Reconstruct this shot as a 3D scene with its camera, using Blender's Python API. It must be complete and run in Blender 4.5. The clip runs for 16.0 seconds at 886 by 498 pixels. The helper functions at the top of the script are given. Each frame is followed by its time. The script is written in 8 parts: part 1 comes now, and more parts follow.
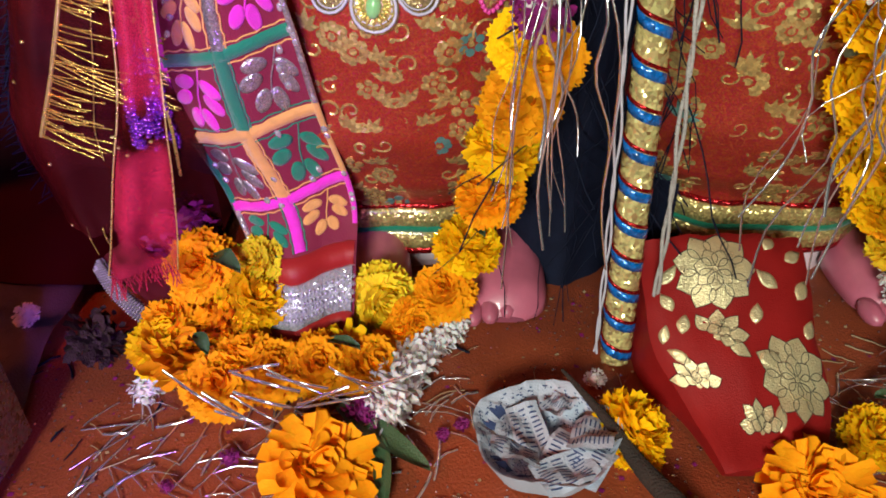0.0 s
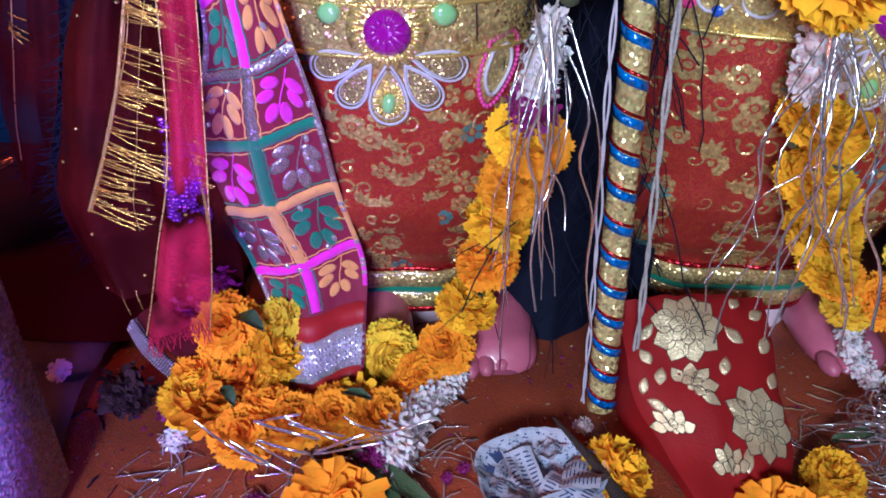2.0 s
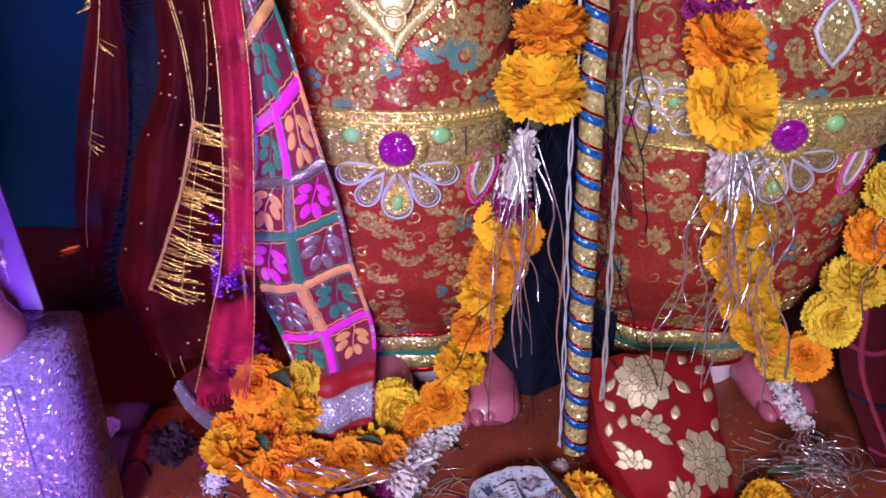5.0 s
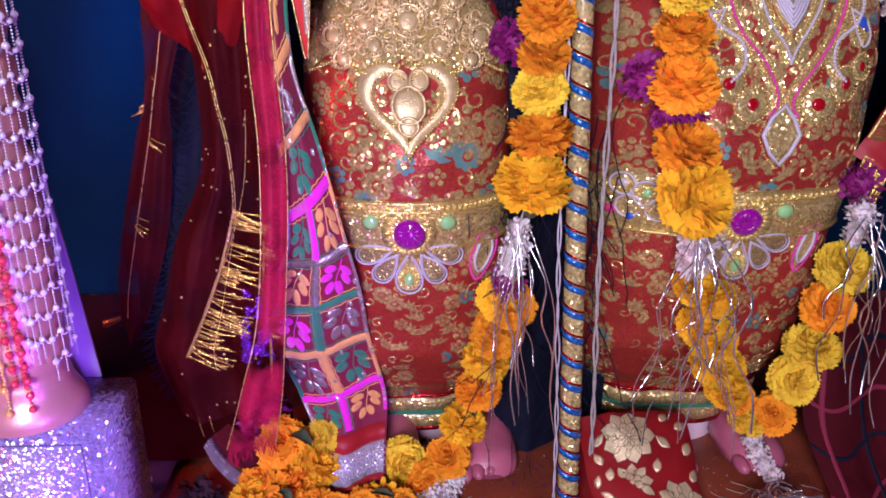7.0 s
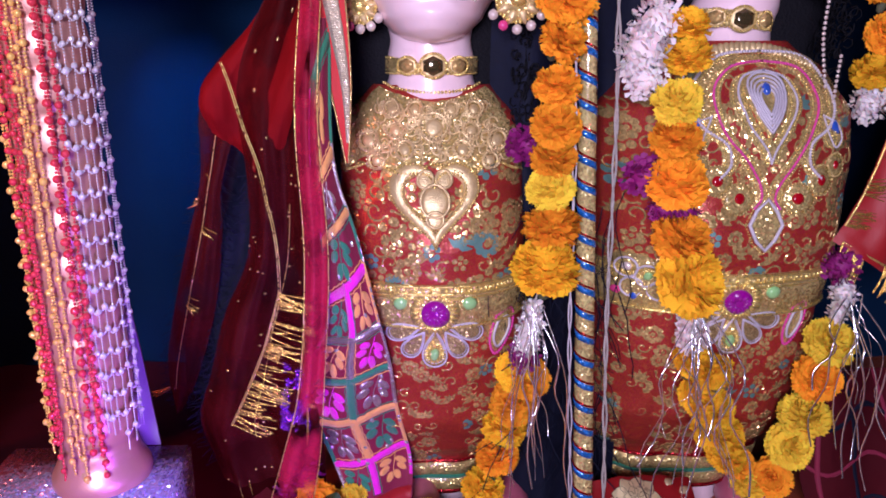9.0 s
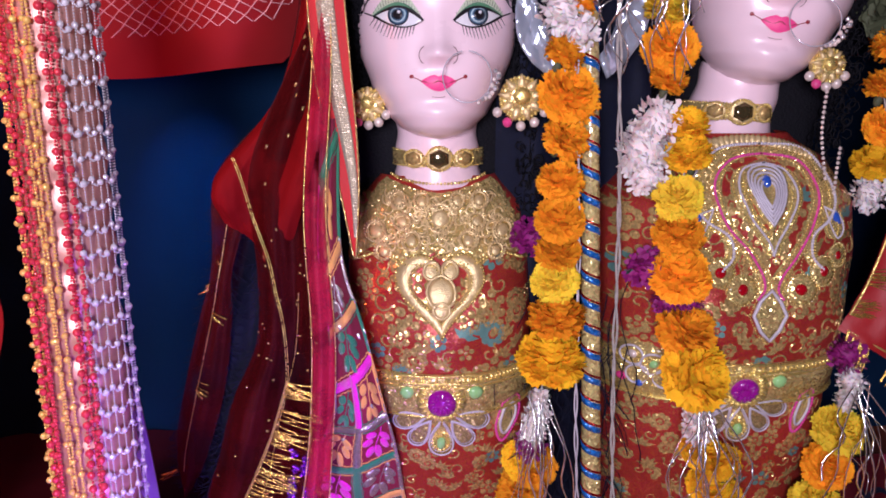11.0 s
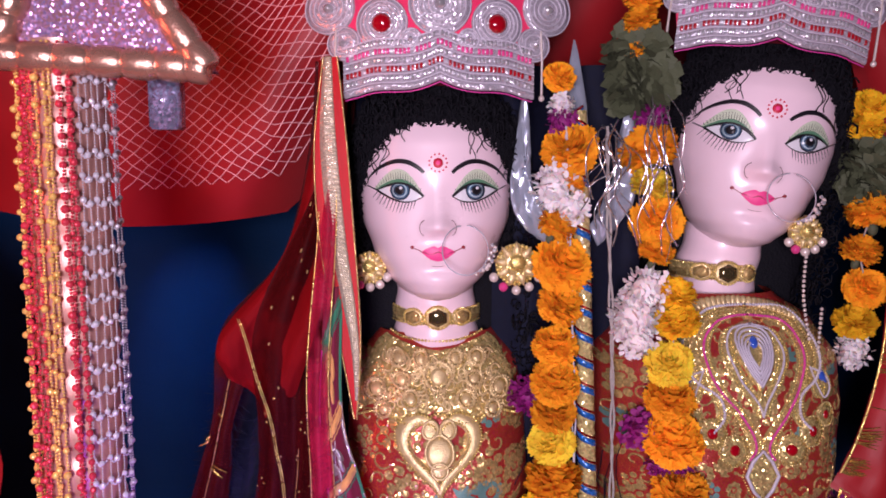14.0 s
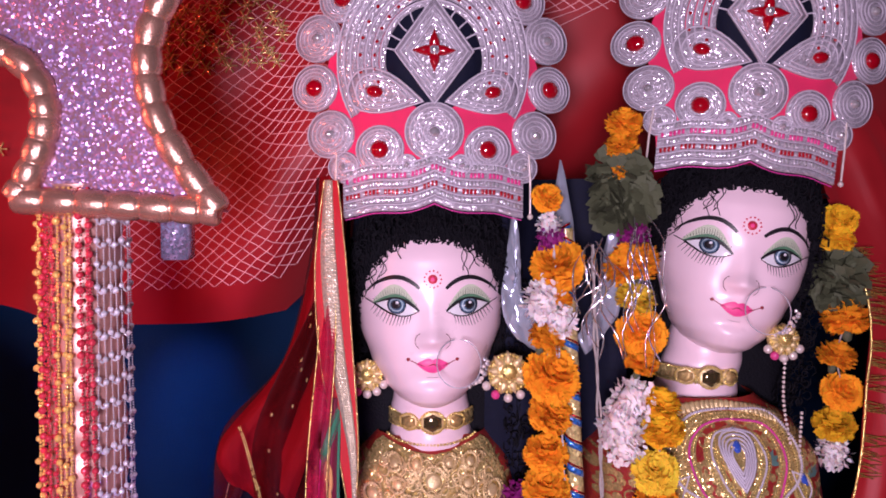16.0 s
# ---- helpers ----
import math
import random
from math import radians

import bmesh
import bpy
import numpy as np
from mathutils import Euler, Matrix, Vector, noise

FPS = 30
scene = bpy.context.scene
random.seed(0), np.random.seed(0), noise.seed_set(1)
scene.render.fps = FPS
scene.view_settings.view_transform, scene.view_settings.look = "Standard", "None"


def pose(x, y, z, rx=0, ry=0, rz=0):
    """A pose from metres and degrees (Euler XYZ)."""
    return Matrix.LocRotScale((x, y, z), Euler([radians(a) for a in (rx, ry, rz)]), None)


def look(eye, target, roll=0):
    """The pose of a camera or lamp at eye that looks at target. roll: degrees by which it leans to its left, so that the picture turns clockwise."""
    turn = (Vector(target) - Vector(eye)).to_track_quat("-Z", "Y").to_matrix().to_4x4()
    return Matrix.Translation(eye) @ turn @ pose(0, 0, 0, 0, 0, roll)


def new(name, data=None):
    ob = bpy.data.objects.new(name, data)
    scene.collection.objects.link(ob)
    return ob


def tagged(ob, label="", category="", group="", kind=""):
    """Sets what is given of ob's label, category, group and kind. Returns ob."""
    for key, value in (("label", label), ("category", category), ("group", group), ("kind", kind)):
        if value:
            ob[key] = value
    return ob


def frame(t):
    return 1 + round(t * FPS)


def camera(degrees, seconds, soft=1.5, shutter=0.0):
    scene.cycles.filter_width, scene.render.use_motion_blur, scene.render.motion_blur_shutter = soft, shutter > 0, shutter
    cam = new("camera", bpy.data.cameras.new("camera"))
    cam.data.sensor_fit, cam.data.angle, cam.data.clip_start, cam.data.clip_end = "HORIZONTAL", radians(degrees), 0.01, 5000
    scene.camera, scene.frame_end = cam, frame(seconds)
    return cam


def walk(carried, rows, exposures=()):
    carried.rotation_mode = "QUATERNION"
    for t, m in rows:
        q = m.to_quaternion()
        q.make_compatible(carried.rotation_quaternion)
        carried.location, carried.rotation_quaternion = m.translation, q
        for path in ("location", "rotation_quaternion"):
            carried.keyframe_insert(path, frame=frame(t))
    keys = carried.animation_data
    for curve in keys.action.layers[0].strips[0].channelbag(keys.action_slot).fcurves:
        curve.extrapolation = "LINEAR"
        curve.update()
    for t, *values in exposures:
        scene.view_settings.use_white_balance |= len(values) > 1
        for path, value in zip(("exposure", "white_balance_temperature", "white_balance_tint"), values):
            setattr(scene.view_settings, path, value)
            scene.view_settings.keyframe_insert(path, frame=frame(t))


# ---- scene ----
cam = camera(63.1, 16.0, soft=1.75)
METRES, EYE, TILT, LEAN, TURN = 0.5976, 0.3735, -34.0, 0.0, 0.0
ROWS = [
    (0.0, 0.0, 0.0, 0.0, -0.0, -0.0, 0.0),
    (0.5, -0.0073, -0.0272, 0.0036, -0.24, 1.02, -0.08),
    (1.0, -0.0083, -0.051, 0.0096, -0.46, 2.07, 0.04),
    (1.5, -0.016, -0.0743, 0.0144, -0.83, 3.07, 0.08),
    (2.0, -0.0235, -0.1022, 0.0144, -1.23, 3.9, 0.19),
    (2.5, -0.0308, -0.1355, 0.0085, -1.77, 4.75, 0.19),
    (3.0, -0.0324, -0.1652, 0.0059, -1.77, 5.55, 0.13),
    (5.5, -0.0557, -0.3383, -0.0014, -2.43, 10.44, 1.11),
    (6.0, -0.0687, -0.3728, -0.001, -2.81, 11.41, 1.07),
    (6.5, -0.0713, -0.4071, -0.0043, -3.01, 12.51, 1.23),
    (7.0, -0.0758, -0.4506, -0.0019, -2.98, 13.89, 1.33),
    (7.5, -0.0892, -0.4928, -0.0062, -3.42, 15.37, 1.56),
    (8.0, -0.0947, -0.5342, -0.0099, -3.48, 16.48, 1.46),
    (8.5, -0.098, -0.5651, -0.0083, -2.66, 17.42, 1.36),
    (9.0, -0.1055, -0.5887, 0.0017, -2.23, 18.42, 1.32),
    (11.5, -0.0956, -0.6447, 0.0897, -1.31, 22.7, 1.06),
    (12.0, -0.1106, -0.6604, 0.1039, -1.83, 23.78, 1.39),
    (12.5, -0.1057, -0.6804, 0.119, -1.81, 24.9, 1.29),
    (13.0, -0.0965, -0.6996, 0.1326, -1.39, 25.94, 1.13),
    (13.5, -0.1125, -0.7155, 0.1549, -1.67, 27.04, 1.58),
    (14.0, -0.1082, -0.7327, 0.1813, -1.96, 28.1, 1.25),
    (14.5, -0.1013, -0.7487, 0.2116, -1.84, 29.25, 1.63),
    (15.0, -0.103, -0.7612, 0.2344, -1.62, 30.25, 1.58),
    (15.5, -0.1093, -0.7796, 0.2448, -1.81, 31.25, 1.42),
    (16.0, -0.1125, -0.8407, 0.2482, -2.36, 31.93, 1.63),
]
walk(cam, [(t, pose(0, 0, EYE, TILT, LEAN, TURN) @ pose(METRES * x, METRES * y, METRES * z, 90 + pitch, roll, yaw)) for t, x, y, z, yaw, pitch, roll in ROWS],
     ((0.0, 0.27, 6500, -10), (0.9, 0.19, 5050, -5), (1.6, 0.12, 4900, 6), (3.0, 0.12, 4750, 18), (6.0, 0.02, 5700, 38), (8.5, -0.06, 5600, 41), (11.5, -0.16, 6000, 30), (12.5, -0.12, 6100, 31), (14.0, -0.22, 6250, 42), (16.0, -0.16, 6200, 53)))

# ---- light ----
world = bpy.data.worlds.new("night")
scene.world = world
world.use_nodes = True
world.node_tree.nodes["Background"].inputs["Color"].default_value = (0.25, 0.3, 0.6, 1)
world.node_tree.nodes["Background"].inputs["Strength"].default_value = 0.19


def lamp(name, eye, target, size, watts, color, spread=180):
    d = bpy.data.lights.new(name, "AREA")
    d.shape, d.size, d.energy, d.color, d.spread = "DISK", size, watts, color, radians(spread)
    ob = new(name, d)
    ob.matrix_world = look(eye, target)
    return ob


# added lamps, none in view: a front key, a violet fill, red and blue tints
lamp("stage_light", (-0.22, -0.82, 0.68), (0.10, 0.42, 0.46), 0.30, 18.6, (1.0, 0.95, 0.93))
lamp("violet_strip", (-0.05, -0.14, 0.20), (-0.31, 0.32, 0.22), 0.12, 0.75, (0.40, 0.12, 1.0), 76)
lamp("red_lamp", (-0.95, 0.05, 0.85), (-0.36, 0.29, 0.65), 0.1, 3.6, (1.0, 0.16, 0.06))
lamp("blue_lamp", (-0.85, 0.80, 1.10), (-0.72, 0.97, 0.5), 0.12, 0.55, (0.0, 0.55, 1.0))
lamp("blue_spot", (-0.43, 0.80, 0.74), (-0.45, 0.945, 0.40), 0.05, 0.22, (0.0, 0.45, 1.0), 45)
U = 0.83  # metres per plan unit; the whole place is laid out in plan units

# ---- materials ----


def nodes_of(name):
    m = bpy.data.materials.new(name)
    m.use_nodes = True
    nt = m.node_tree
    return m, nt, nt.nodes["Principled BSDF"]


def link(nt, a, b):
    nt.links.new(a, b)


def mat(name, color, rough=0.6, metal=0.0, vary=0.25, scale=60, bump=0.15, sheen=0.0, fine=700, coat=0.0, trans=0.0, per_object=0.0, spec=0.5):
    """Colour with two scales of variation, fine relief, and a little change from piece to piece."""
    m, nt, b = nodes_of(name)
    co = nt.nodes.new("ShaderNodeTexCoord")
    n1 = nt.nodes.new("ShaderNodeTexNoise")
    n1.inputs["Scale"].default_value, n1.inputs["Detail"].default_value = scale, 5
    n2 = nt.nodes.new("ShaderNodeTexNoise")
    n2.inputs["Scale"].default_value, n2.inputs["Detail"].default_value = fine, 2
    link(nt, co.outputs["Object"], n1.inputs["Vector"])
    link(nt, co.outputs["Object"], n2.inputs["Vector"])
    mix = nt.nodes.new("ShaderNodeMix")
    mix.data_type = "RGBA"
    mix.inputs["A"].default_value = (*[max(0, c * (1 - vary)) for c in color], 1)
    mix.inputs["B"].default_value = (*[min(1, c * (1 + vary)) for c in color], 1)
    link(nt, n1.outputs["Fac"], mix.inputs["Factor"])
    out = mix.outputs["Result"]
    if per_object:
        info = nt.nodes.new("ShaderNodeObjectInfo")
        hsv = nt.nodes.new("ShaderNodeHueSaturation")
        mr = nt.nodes.new("ShaderNodeMapRange")
        mr.inputs["To Min"].default_value, mr.inputs["To Max"].default_value = 1 - per_object, 1 + per_object
        link(nt, info.outputs["Random"], mr.inputs["Value"])
        link(nt, mr.outputs["Result"], hsv.inputs["Value"])
        link(nt, out, hsv.inputs["Color"])
        out = hsv.outputs["Color"]
    link(nt, out, b.inputs["Base Color"])
    bp = nt.nodes.new("ShaderNodeBump")
    bp.inputs["Strength"].default_value, bp.inputs["Distance"].default_value = bump, 0.002
    link(nt, n2.outputs["Fac"], bp.inputs["Height"])
    link(nt, bp.outputs["Normal"], b.inputs["Normal"])
    rr = nt.nodes.new("ShaderNodeMapRange")
    rr.inputs["To Min"].default_value, rr.inputs["To Max"].default_value = max(0.02, rough - 0.1), min(1, rough + 0.12)
    link(nt, n1.outputs["Fac"], rr.inputs["Value"])
    link(nt, rr.outputs["Result"], b.inputs["Roughness"])
    b.inputs["Metallic"].default_value = metal
    b.inputs["Sheen Weight"].default_value = sheen
    b.inputs["Coat Weight"].default_value = coat
    b.inputs["Transmission Weight"].default_value = trans
    b.inputs["Specular IOR Level"].default_value = spec
    return m


def glitter(name, color, grain=900, spread=0.9, rough=0.22, metal=0.9, hue=0.0, dark=0.35, coat=0.0):
    """Many small mirror flakes, each tilted its own way."""
    m, nt, b = nodes_of(name)
    co = nt.nodes.new("ShaderNodeTexCoord")
    vo = nt.nodes.new("ShaderNodeTexVoronoi")
    vo.inputs["Scale"].default_value = grain
    link(nt, co.outputs["Object"], vo.inputs["Vector"])
    sub = nt.nodes.new("ShaderNodeVectorMath")
    sub.operation = "SUBTRACT"
    sub.inputs[1].default_value = (0.5, 0.5, 0.5)
    link(nt, vo.outputs["Color"], sub.inputs[0])
    sc = nt.nodes.new("ShaderNodeVectorMath")
    sc.operation = "SCALE"
    sc.inputs["Scale"].default_value = spread
    link(nt, sub.outputs[0], sc.inputs[0])
    geo = nt.nodes.new("ShaderNodeNewGeometry")
    add = nt.nodes.new("ShaderNodeVectorMath")
    link(nt, sc.outputs[0], add.inputs[0])
    link(nt, geo.outputs["Normal"], add.inputs[1])
    nor = nt.nodes.new("ShaderNodeVectorMath")
    nor.operation = "NORMALIZE"
    link(nt, add.outputs[0], nor.inputs[0])
    link(nt, nor.outputs[0], b.inputs["Normal"])
    sep = nt.nodes.new("ShaderNodeSeparateColor")
    link(nt, vo.outputs["Color"], sep.inputs[0])
    mix = nt.nodes.new("ShaderNodeMix")
    mix.data_type = "RGBA"
    mix.inputs["A"].default_value = (*[c * dark for c in color], 1)
    mix.inputs["B"].default_value = (*color, 1)
    link(nt, sep.outputs[1], mix.inputs["Factor"])
    out = mix.outputs["Result"]
    if hue:
        hs = nt.nodes.new("ShaderNodeHueSaturation")
        mr = nt.nodes.new("ShaderNodeMapRange")
        mr.inputs["To Min"].default_value, mr.inputs["To Max"].default_value = 0.5 - hue, 0.5 + hue
        link(nt, sep.outputs[2], mr.inputs["Value"])
        link(nt, mr.outputs["Result"], hs.inputs["Hue"])
        link(nt, out, hs.inputs["Color"])
        out = hs.outputs["Color"]
    link(nt, out, b.inputs["Base Color"])
    b.inputs["Metallic"].default_value, b.inputs["Roughness"].default_value = metal, rough
    b.inputs["Coat Weight"].default_value, b.inputs["Coat Roughness"].default_value = coat, 0.15
    return m


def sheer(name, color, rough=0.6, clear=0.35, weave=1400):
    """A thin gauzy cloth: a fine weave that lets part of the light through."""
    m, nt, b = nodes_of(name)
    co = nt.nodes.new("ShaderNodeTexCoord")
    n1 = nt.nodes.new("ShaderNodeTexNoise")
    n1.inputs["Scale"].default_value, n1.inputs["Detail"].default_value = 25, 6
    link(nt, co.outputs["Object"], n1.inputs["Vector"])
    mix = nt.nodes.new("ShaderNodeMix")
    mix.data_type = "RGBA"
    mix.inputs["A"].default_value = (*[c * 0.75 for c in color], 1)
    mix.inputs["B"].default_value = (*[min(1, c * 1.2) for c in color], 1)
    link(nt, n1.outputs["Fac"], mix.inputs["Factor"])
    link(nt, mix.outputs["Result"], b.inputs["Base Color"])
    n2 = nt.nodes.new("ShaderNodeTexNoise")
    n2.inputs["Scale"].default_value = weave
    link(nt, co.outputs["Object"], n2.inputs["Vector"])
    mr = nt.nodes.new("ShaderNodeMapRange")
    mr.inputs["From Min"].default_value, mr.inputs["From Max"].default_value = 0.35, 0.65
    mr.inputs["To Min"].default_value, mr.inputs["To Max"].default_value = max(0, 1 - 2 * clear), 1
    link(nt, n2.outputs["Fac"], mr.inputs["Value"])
    n3 = nt.nodes.new("ShaderNodeTexNoise")  # clear patches put dark pockets of fold shade into the cloth
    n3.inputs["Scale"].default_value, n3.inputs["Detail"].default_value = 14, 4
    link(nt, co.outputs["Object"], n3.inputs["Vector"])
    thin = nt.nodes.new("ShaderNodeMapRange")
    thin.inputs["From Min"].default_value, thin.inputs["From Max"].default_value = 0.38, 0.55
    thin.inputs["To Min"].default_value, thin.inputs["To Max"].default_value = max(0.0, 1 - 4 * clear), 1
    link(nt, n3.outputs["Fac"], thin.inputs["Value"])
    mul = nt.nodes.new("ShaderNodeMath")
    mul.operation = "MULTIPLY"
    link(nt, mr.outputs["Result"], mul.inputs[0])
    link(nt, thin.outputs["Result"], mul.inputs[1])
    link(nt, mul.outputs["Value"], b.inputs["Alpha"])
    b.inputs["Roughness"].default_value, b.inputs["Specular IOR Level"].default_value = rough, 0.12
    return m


# ---- mesh building ----


class Buf:
    def __init__(self):
        self.v, self.f, self.m = [], [], []

    def add(self, verts, faces, slot=0):
        o = len(self.v)
        self.v.extend(tuple(p) for p in verts)
        self.f.extend(tuple(i + o for i in q) for q in faces)
        self.m.extend([slot] * len(faces))
        return self

    def moved(self, matrix):
        self.v = [tuple(matrix @ Vector(p)) for p in self.v]
        return self

    def grid(self, rows, slot=0, closed=False):
        n = len(rows[0])
        fs = []
        for i in range(len(rows) - 1):
            for j in range(n if closed else n - 1):
                k = (j + 1) % n
                fs.append((i * n + j, i * n + k, (i + 1) * n + k, (i + 1) * n + j))
        return self.add([p for r in rows for p in r], fs, slot)

    def tube(self, pts, r, n=6, slot=0, closed=False, taper=None):
        pts = [Vector(p) for p in pts]
        rows, m = [], len(pts)
        side = None
        for i, p in enumerate(pts):
            a = pts[(i - 1) % m] if closed or i else pts[0]
            b = pts[(i + 1) % m] if closed or i < m - 1 else pts[-1]
            d = (b - a)
            d = d.normalized() if d.length > 1e-9 else Vector((0, 0, 1))
            if side is None:
                side = d.orthogonal().normalized()
            side = (side - d * side.dot(d))
            side = side.normalized() if side.length > 1e-6 else d.orthogonal().normalized()
            up = d.cross(side)
            rad = r if taper is None else r * taper(i / max(1, m - 1))
            rows.append([p + rad * (math.cos(t) * side + math.sin(t) * up) for t in (2 * math.pi * k / n for k in range(n))])
        if closed:
            rows.append(rows[0])
        self.grid(rows, slot, True)
        if not closed:
            self.add(rows[0], [tuple(range(n - 1, -1, -1))], slot)
            self.add(rows[-1], [tuple(range(n))], slot)
        return self

    def ribbon(self, pts, width, side, slot=0, thick=0.0006):
        side = Vector(side).normalized() * width / 2
        pts = [Vector(p) for p in pts]
        rows = []
        for i, p in enumerate(pts):
            d = (pts[min(i + 1, len(pts) - 1)] - pts[max(i - 1, 0)])
            nrm = d.cross(side)
            nrm = nrm.normalized() * thick if nrm.length > 1e-9 else Vector((0, -thick, 0))
            rows.append([p - side, p + side, p + side + nrm, p - side + nrm])
        return self.grid(rows, slot, True)

    def ball(self, c, r, slot=0, n=8, squash=(1, 1, 1)):
        c = Vector(c)
        rows = []
        for i in range(n // 2 + 1):
            t = math.pi * i / (n // 2)
            t = min(max(t, 0.05), math.pi - 0.05)
            rows.append([c + Vector((r * squash[0] * math.sin(t) * math.cos(2 * math.pi * k / n), r * squash[1] * math.sin(t) * math.sin(2 * math.pi * k / n), r * squash[2] * math.cos(t))) for k in range(n)])
        return self.grid(rows, slot, True)

    def box(self, lo, hi, slot=0, bevel=0.0):
        bm = bmesh.new()
        bmesh.ops.create_cube(bm, size=1)
        for v in bm.verts:
            v.co = Vector([lo[i] + (v.co[i] + 0.5) * (hi[i] - lo[i]) for i in range(3)])
        if bevel:
            bmesh.ops.bevel(bm, geom=bm.edges[:], offset=bevel, segments=2, affect="EDGES")
        bm.verts.index_update()
        self.add([v.co for v in bm.verts], [[v.index for v in f.verts] for f in bm.faces], slot)
        bm.free()
        return self

    def relief(self, outline, surf, h, slot=0, dome=0.0, rings=2, sink=0.0015):
        """A raised piece with the given outline (a, b) laid on a surface; dome adds a rounded top."""
        ca = sum(p[0] for p in outline) / len(outline)
        cb = sum(p[1] for p in outline) / len(outline)
        n = len(outline)
        rows = [[surf(a, b, -sink) for a, b in outline], [surf(a, b, h) for a, b in outline]]
        for k in range(1, rings + 1):
            s = 1 - k / (rings + 1)
            rows.append([surf(ca + (a - ca) * s, cb + (b - cb) * s, h + dome * (1 - s * s)) for a, b in outline])
        self.grid(rows, slot, True)
        o = len(self.v) - n
        self.v.append(tuple(surf(ca, cb, h + dome)))
        top = len(self.v) - 1
        self.f.extend((o + i, o + (i + 1) % n, top) for i in range(n))
        self.m.extend([slot] * n)
        return self

    def cord(self, path, surf, r, slot=0, n=5, closed=False, lift=None):
        return self.tube([surf(a, b, r * 0.6 if lift is None else lift) for a, b in path], r, n, slot, closed)


def mesh_of(name, buf, mats, base=(0, 0, 0), smooth=True):
    me = bpy.data.meshes.new(name)
    b = Vector(base)
    me.from_pydata([((p[0] - b[0]) * U, (p[1] - b[1]) * U, (p[2] - b[2]) * U) for p in buf.v], [], buf.f)
    for m in mats if isinstance(mats, (list, tuple)) else [mats]:
        me.materials.append(m)
    me.polygons.foreach_set("material_index", buf.m)
    me.polygons.foreach_set("use_smooth", [smooth] * len(buf.f))
    bm = bmesh.new()
    bm.from_mesh(me)
    bmesh.ops.recalc_face_normals(bm, faces=bm.faces[:])
    bm.to_mesh(me)
    bm.free()
    me.update()
    return me


BASE = {}


def thing(name, base, label, category, group="", kind=""):
    ob = new(name)
    ob.location = Vector(base) * U
    BASE[ob.name] = Vector(base)
    return tagged(ob, label, category, group, kind)


def solid(name, buf, mats, label, category, group="", kind="", base=None, smooth=True):
    """A thing that is one mesh."""
    if base is None:
        xs, ys, zs = zip(*buf.v)
        base = ((min(xs) + max(xs)) / 2, (min(ys) + max(ys)) / 2, min(zs))
    ob = new(name, mesh_of(name, buf, mats, base, smooth))
    ob.location = Vector(base) * U
    BASE[ob.name] = Vector(base)
    return tagged(ob, label, category, group, kind)


def part(name, buf, mats, parent, label="", smooth=True):
    ob = new(name, mesh_of(name, buf, mats, BASE[parent.name], smooth))
    ob.parent = parent
    BASE[ob.name] = BASE[parent.name]
    return tagged(ob, label)


def placed(name, mesh, parent, at, turn=(0, 0, 0), size=1.0, label=""):
    """One more piece on shared mesh data, under a thing."""
    ob = new(name, mesh)
    ob.parent = parent
    ob.matrix_basis = Matrix.LocRotScale((Vector(at) - BASE[parent.name]) * U, Euler([radians(a) for a in turn]), Vector((size, size, size)))
    BASE[ob.name] = Vector(at)
    return tagged(ob, label)


def lerp_table(table, t):
    """Smooth interpolation in rows of (t, values...)."""
    if t <= table[0][0]:
        return list(table[0][1:])
    for a, b in zip(table, table[1:]):
        if t <= b[0]:
            k = (t - a[0]) / (b[0] - a[0])
            k = k * k * (3 - 2 * k) * 0.5 + k * 0.5
            return [p + (q - p) * k for p, q in zip(a[1:], b[1:])]
    return list(table[-1][1:])


def spline(pts, n):
    """n points along a smooth curve through pts."""
    pts = [Vector(p) for p in pts]
    out = []
    for i in range(n):
        s = i / (n - 1) * (len(pts) - 1)
        k = min(int(s), len(pts) - 2)
        t = s - k
        p0, p1, p2, p3 = pts[max(k - 1, 0)], pts[k], pts[k + 1], pts[min(k + 2, len(pts) - 1)]
        out.append(0.5 * (2 * p1 + (p2 - p0) * t + (2 * p0 - 5 * p1 + 4 * p2 - p3) * t * t + (3 * p1 - p0 - 3 * p2 + p3) * t ** 3))
    return out


def circle2(cx, cz, rx, rz=None, n=20, turn=0.0):
    rz = rx if rz is None else rz
    c, s = math.cos(turn), math.sin(turn)
    return [(cx + rx * math.cos(t) * c - rz * math.sin(t) * s, cz + rx * math.cos(t) * s + rz * math.sin(t) * c) for t in (2 * math.pi * k / n for k in range(n))]


def petal2(cx, cz, length, width, angle, n=12, sharp=0.6):
    """A leaf or petal outline that starts at (cx, cz) and points along angle (radians from +z, clockwise)."""
    out = []
    for k in range(n):
        t = k / n * 2
        u, sgn = (t, 1) if t < 1 else (2 - t, -1)
        w = width / 2 * math.sin(math.pi * u ** sharp) * sgn
        l = length * u
        out.append((cx + l * math.sin(angle) + w * math.cos(angle), cz + l * math.cos(angle) - w * math.sin(angle)))
    return out


def on(surface):
    """Turns a surface f(a, b) -> point into one with an offset along its normal, towards the viewer's side (-y)."""
    def at(a, b, off=0.0):
        p = Vector(surface(a, b))
        if off == 0:
            return p
        e = 0.002
        n = (Vector(surface(a + e, b)) - p).cross(Vector(surface(a, b + e)) - p)
        if n.length < 1e-12:
            return p + Vector((0, -off, 0))
        n.normalize()
        if n.y > 0:
            n = -n
        return p + n * off
    return at

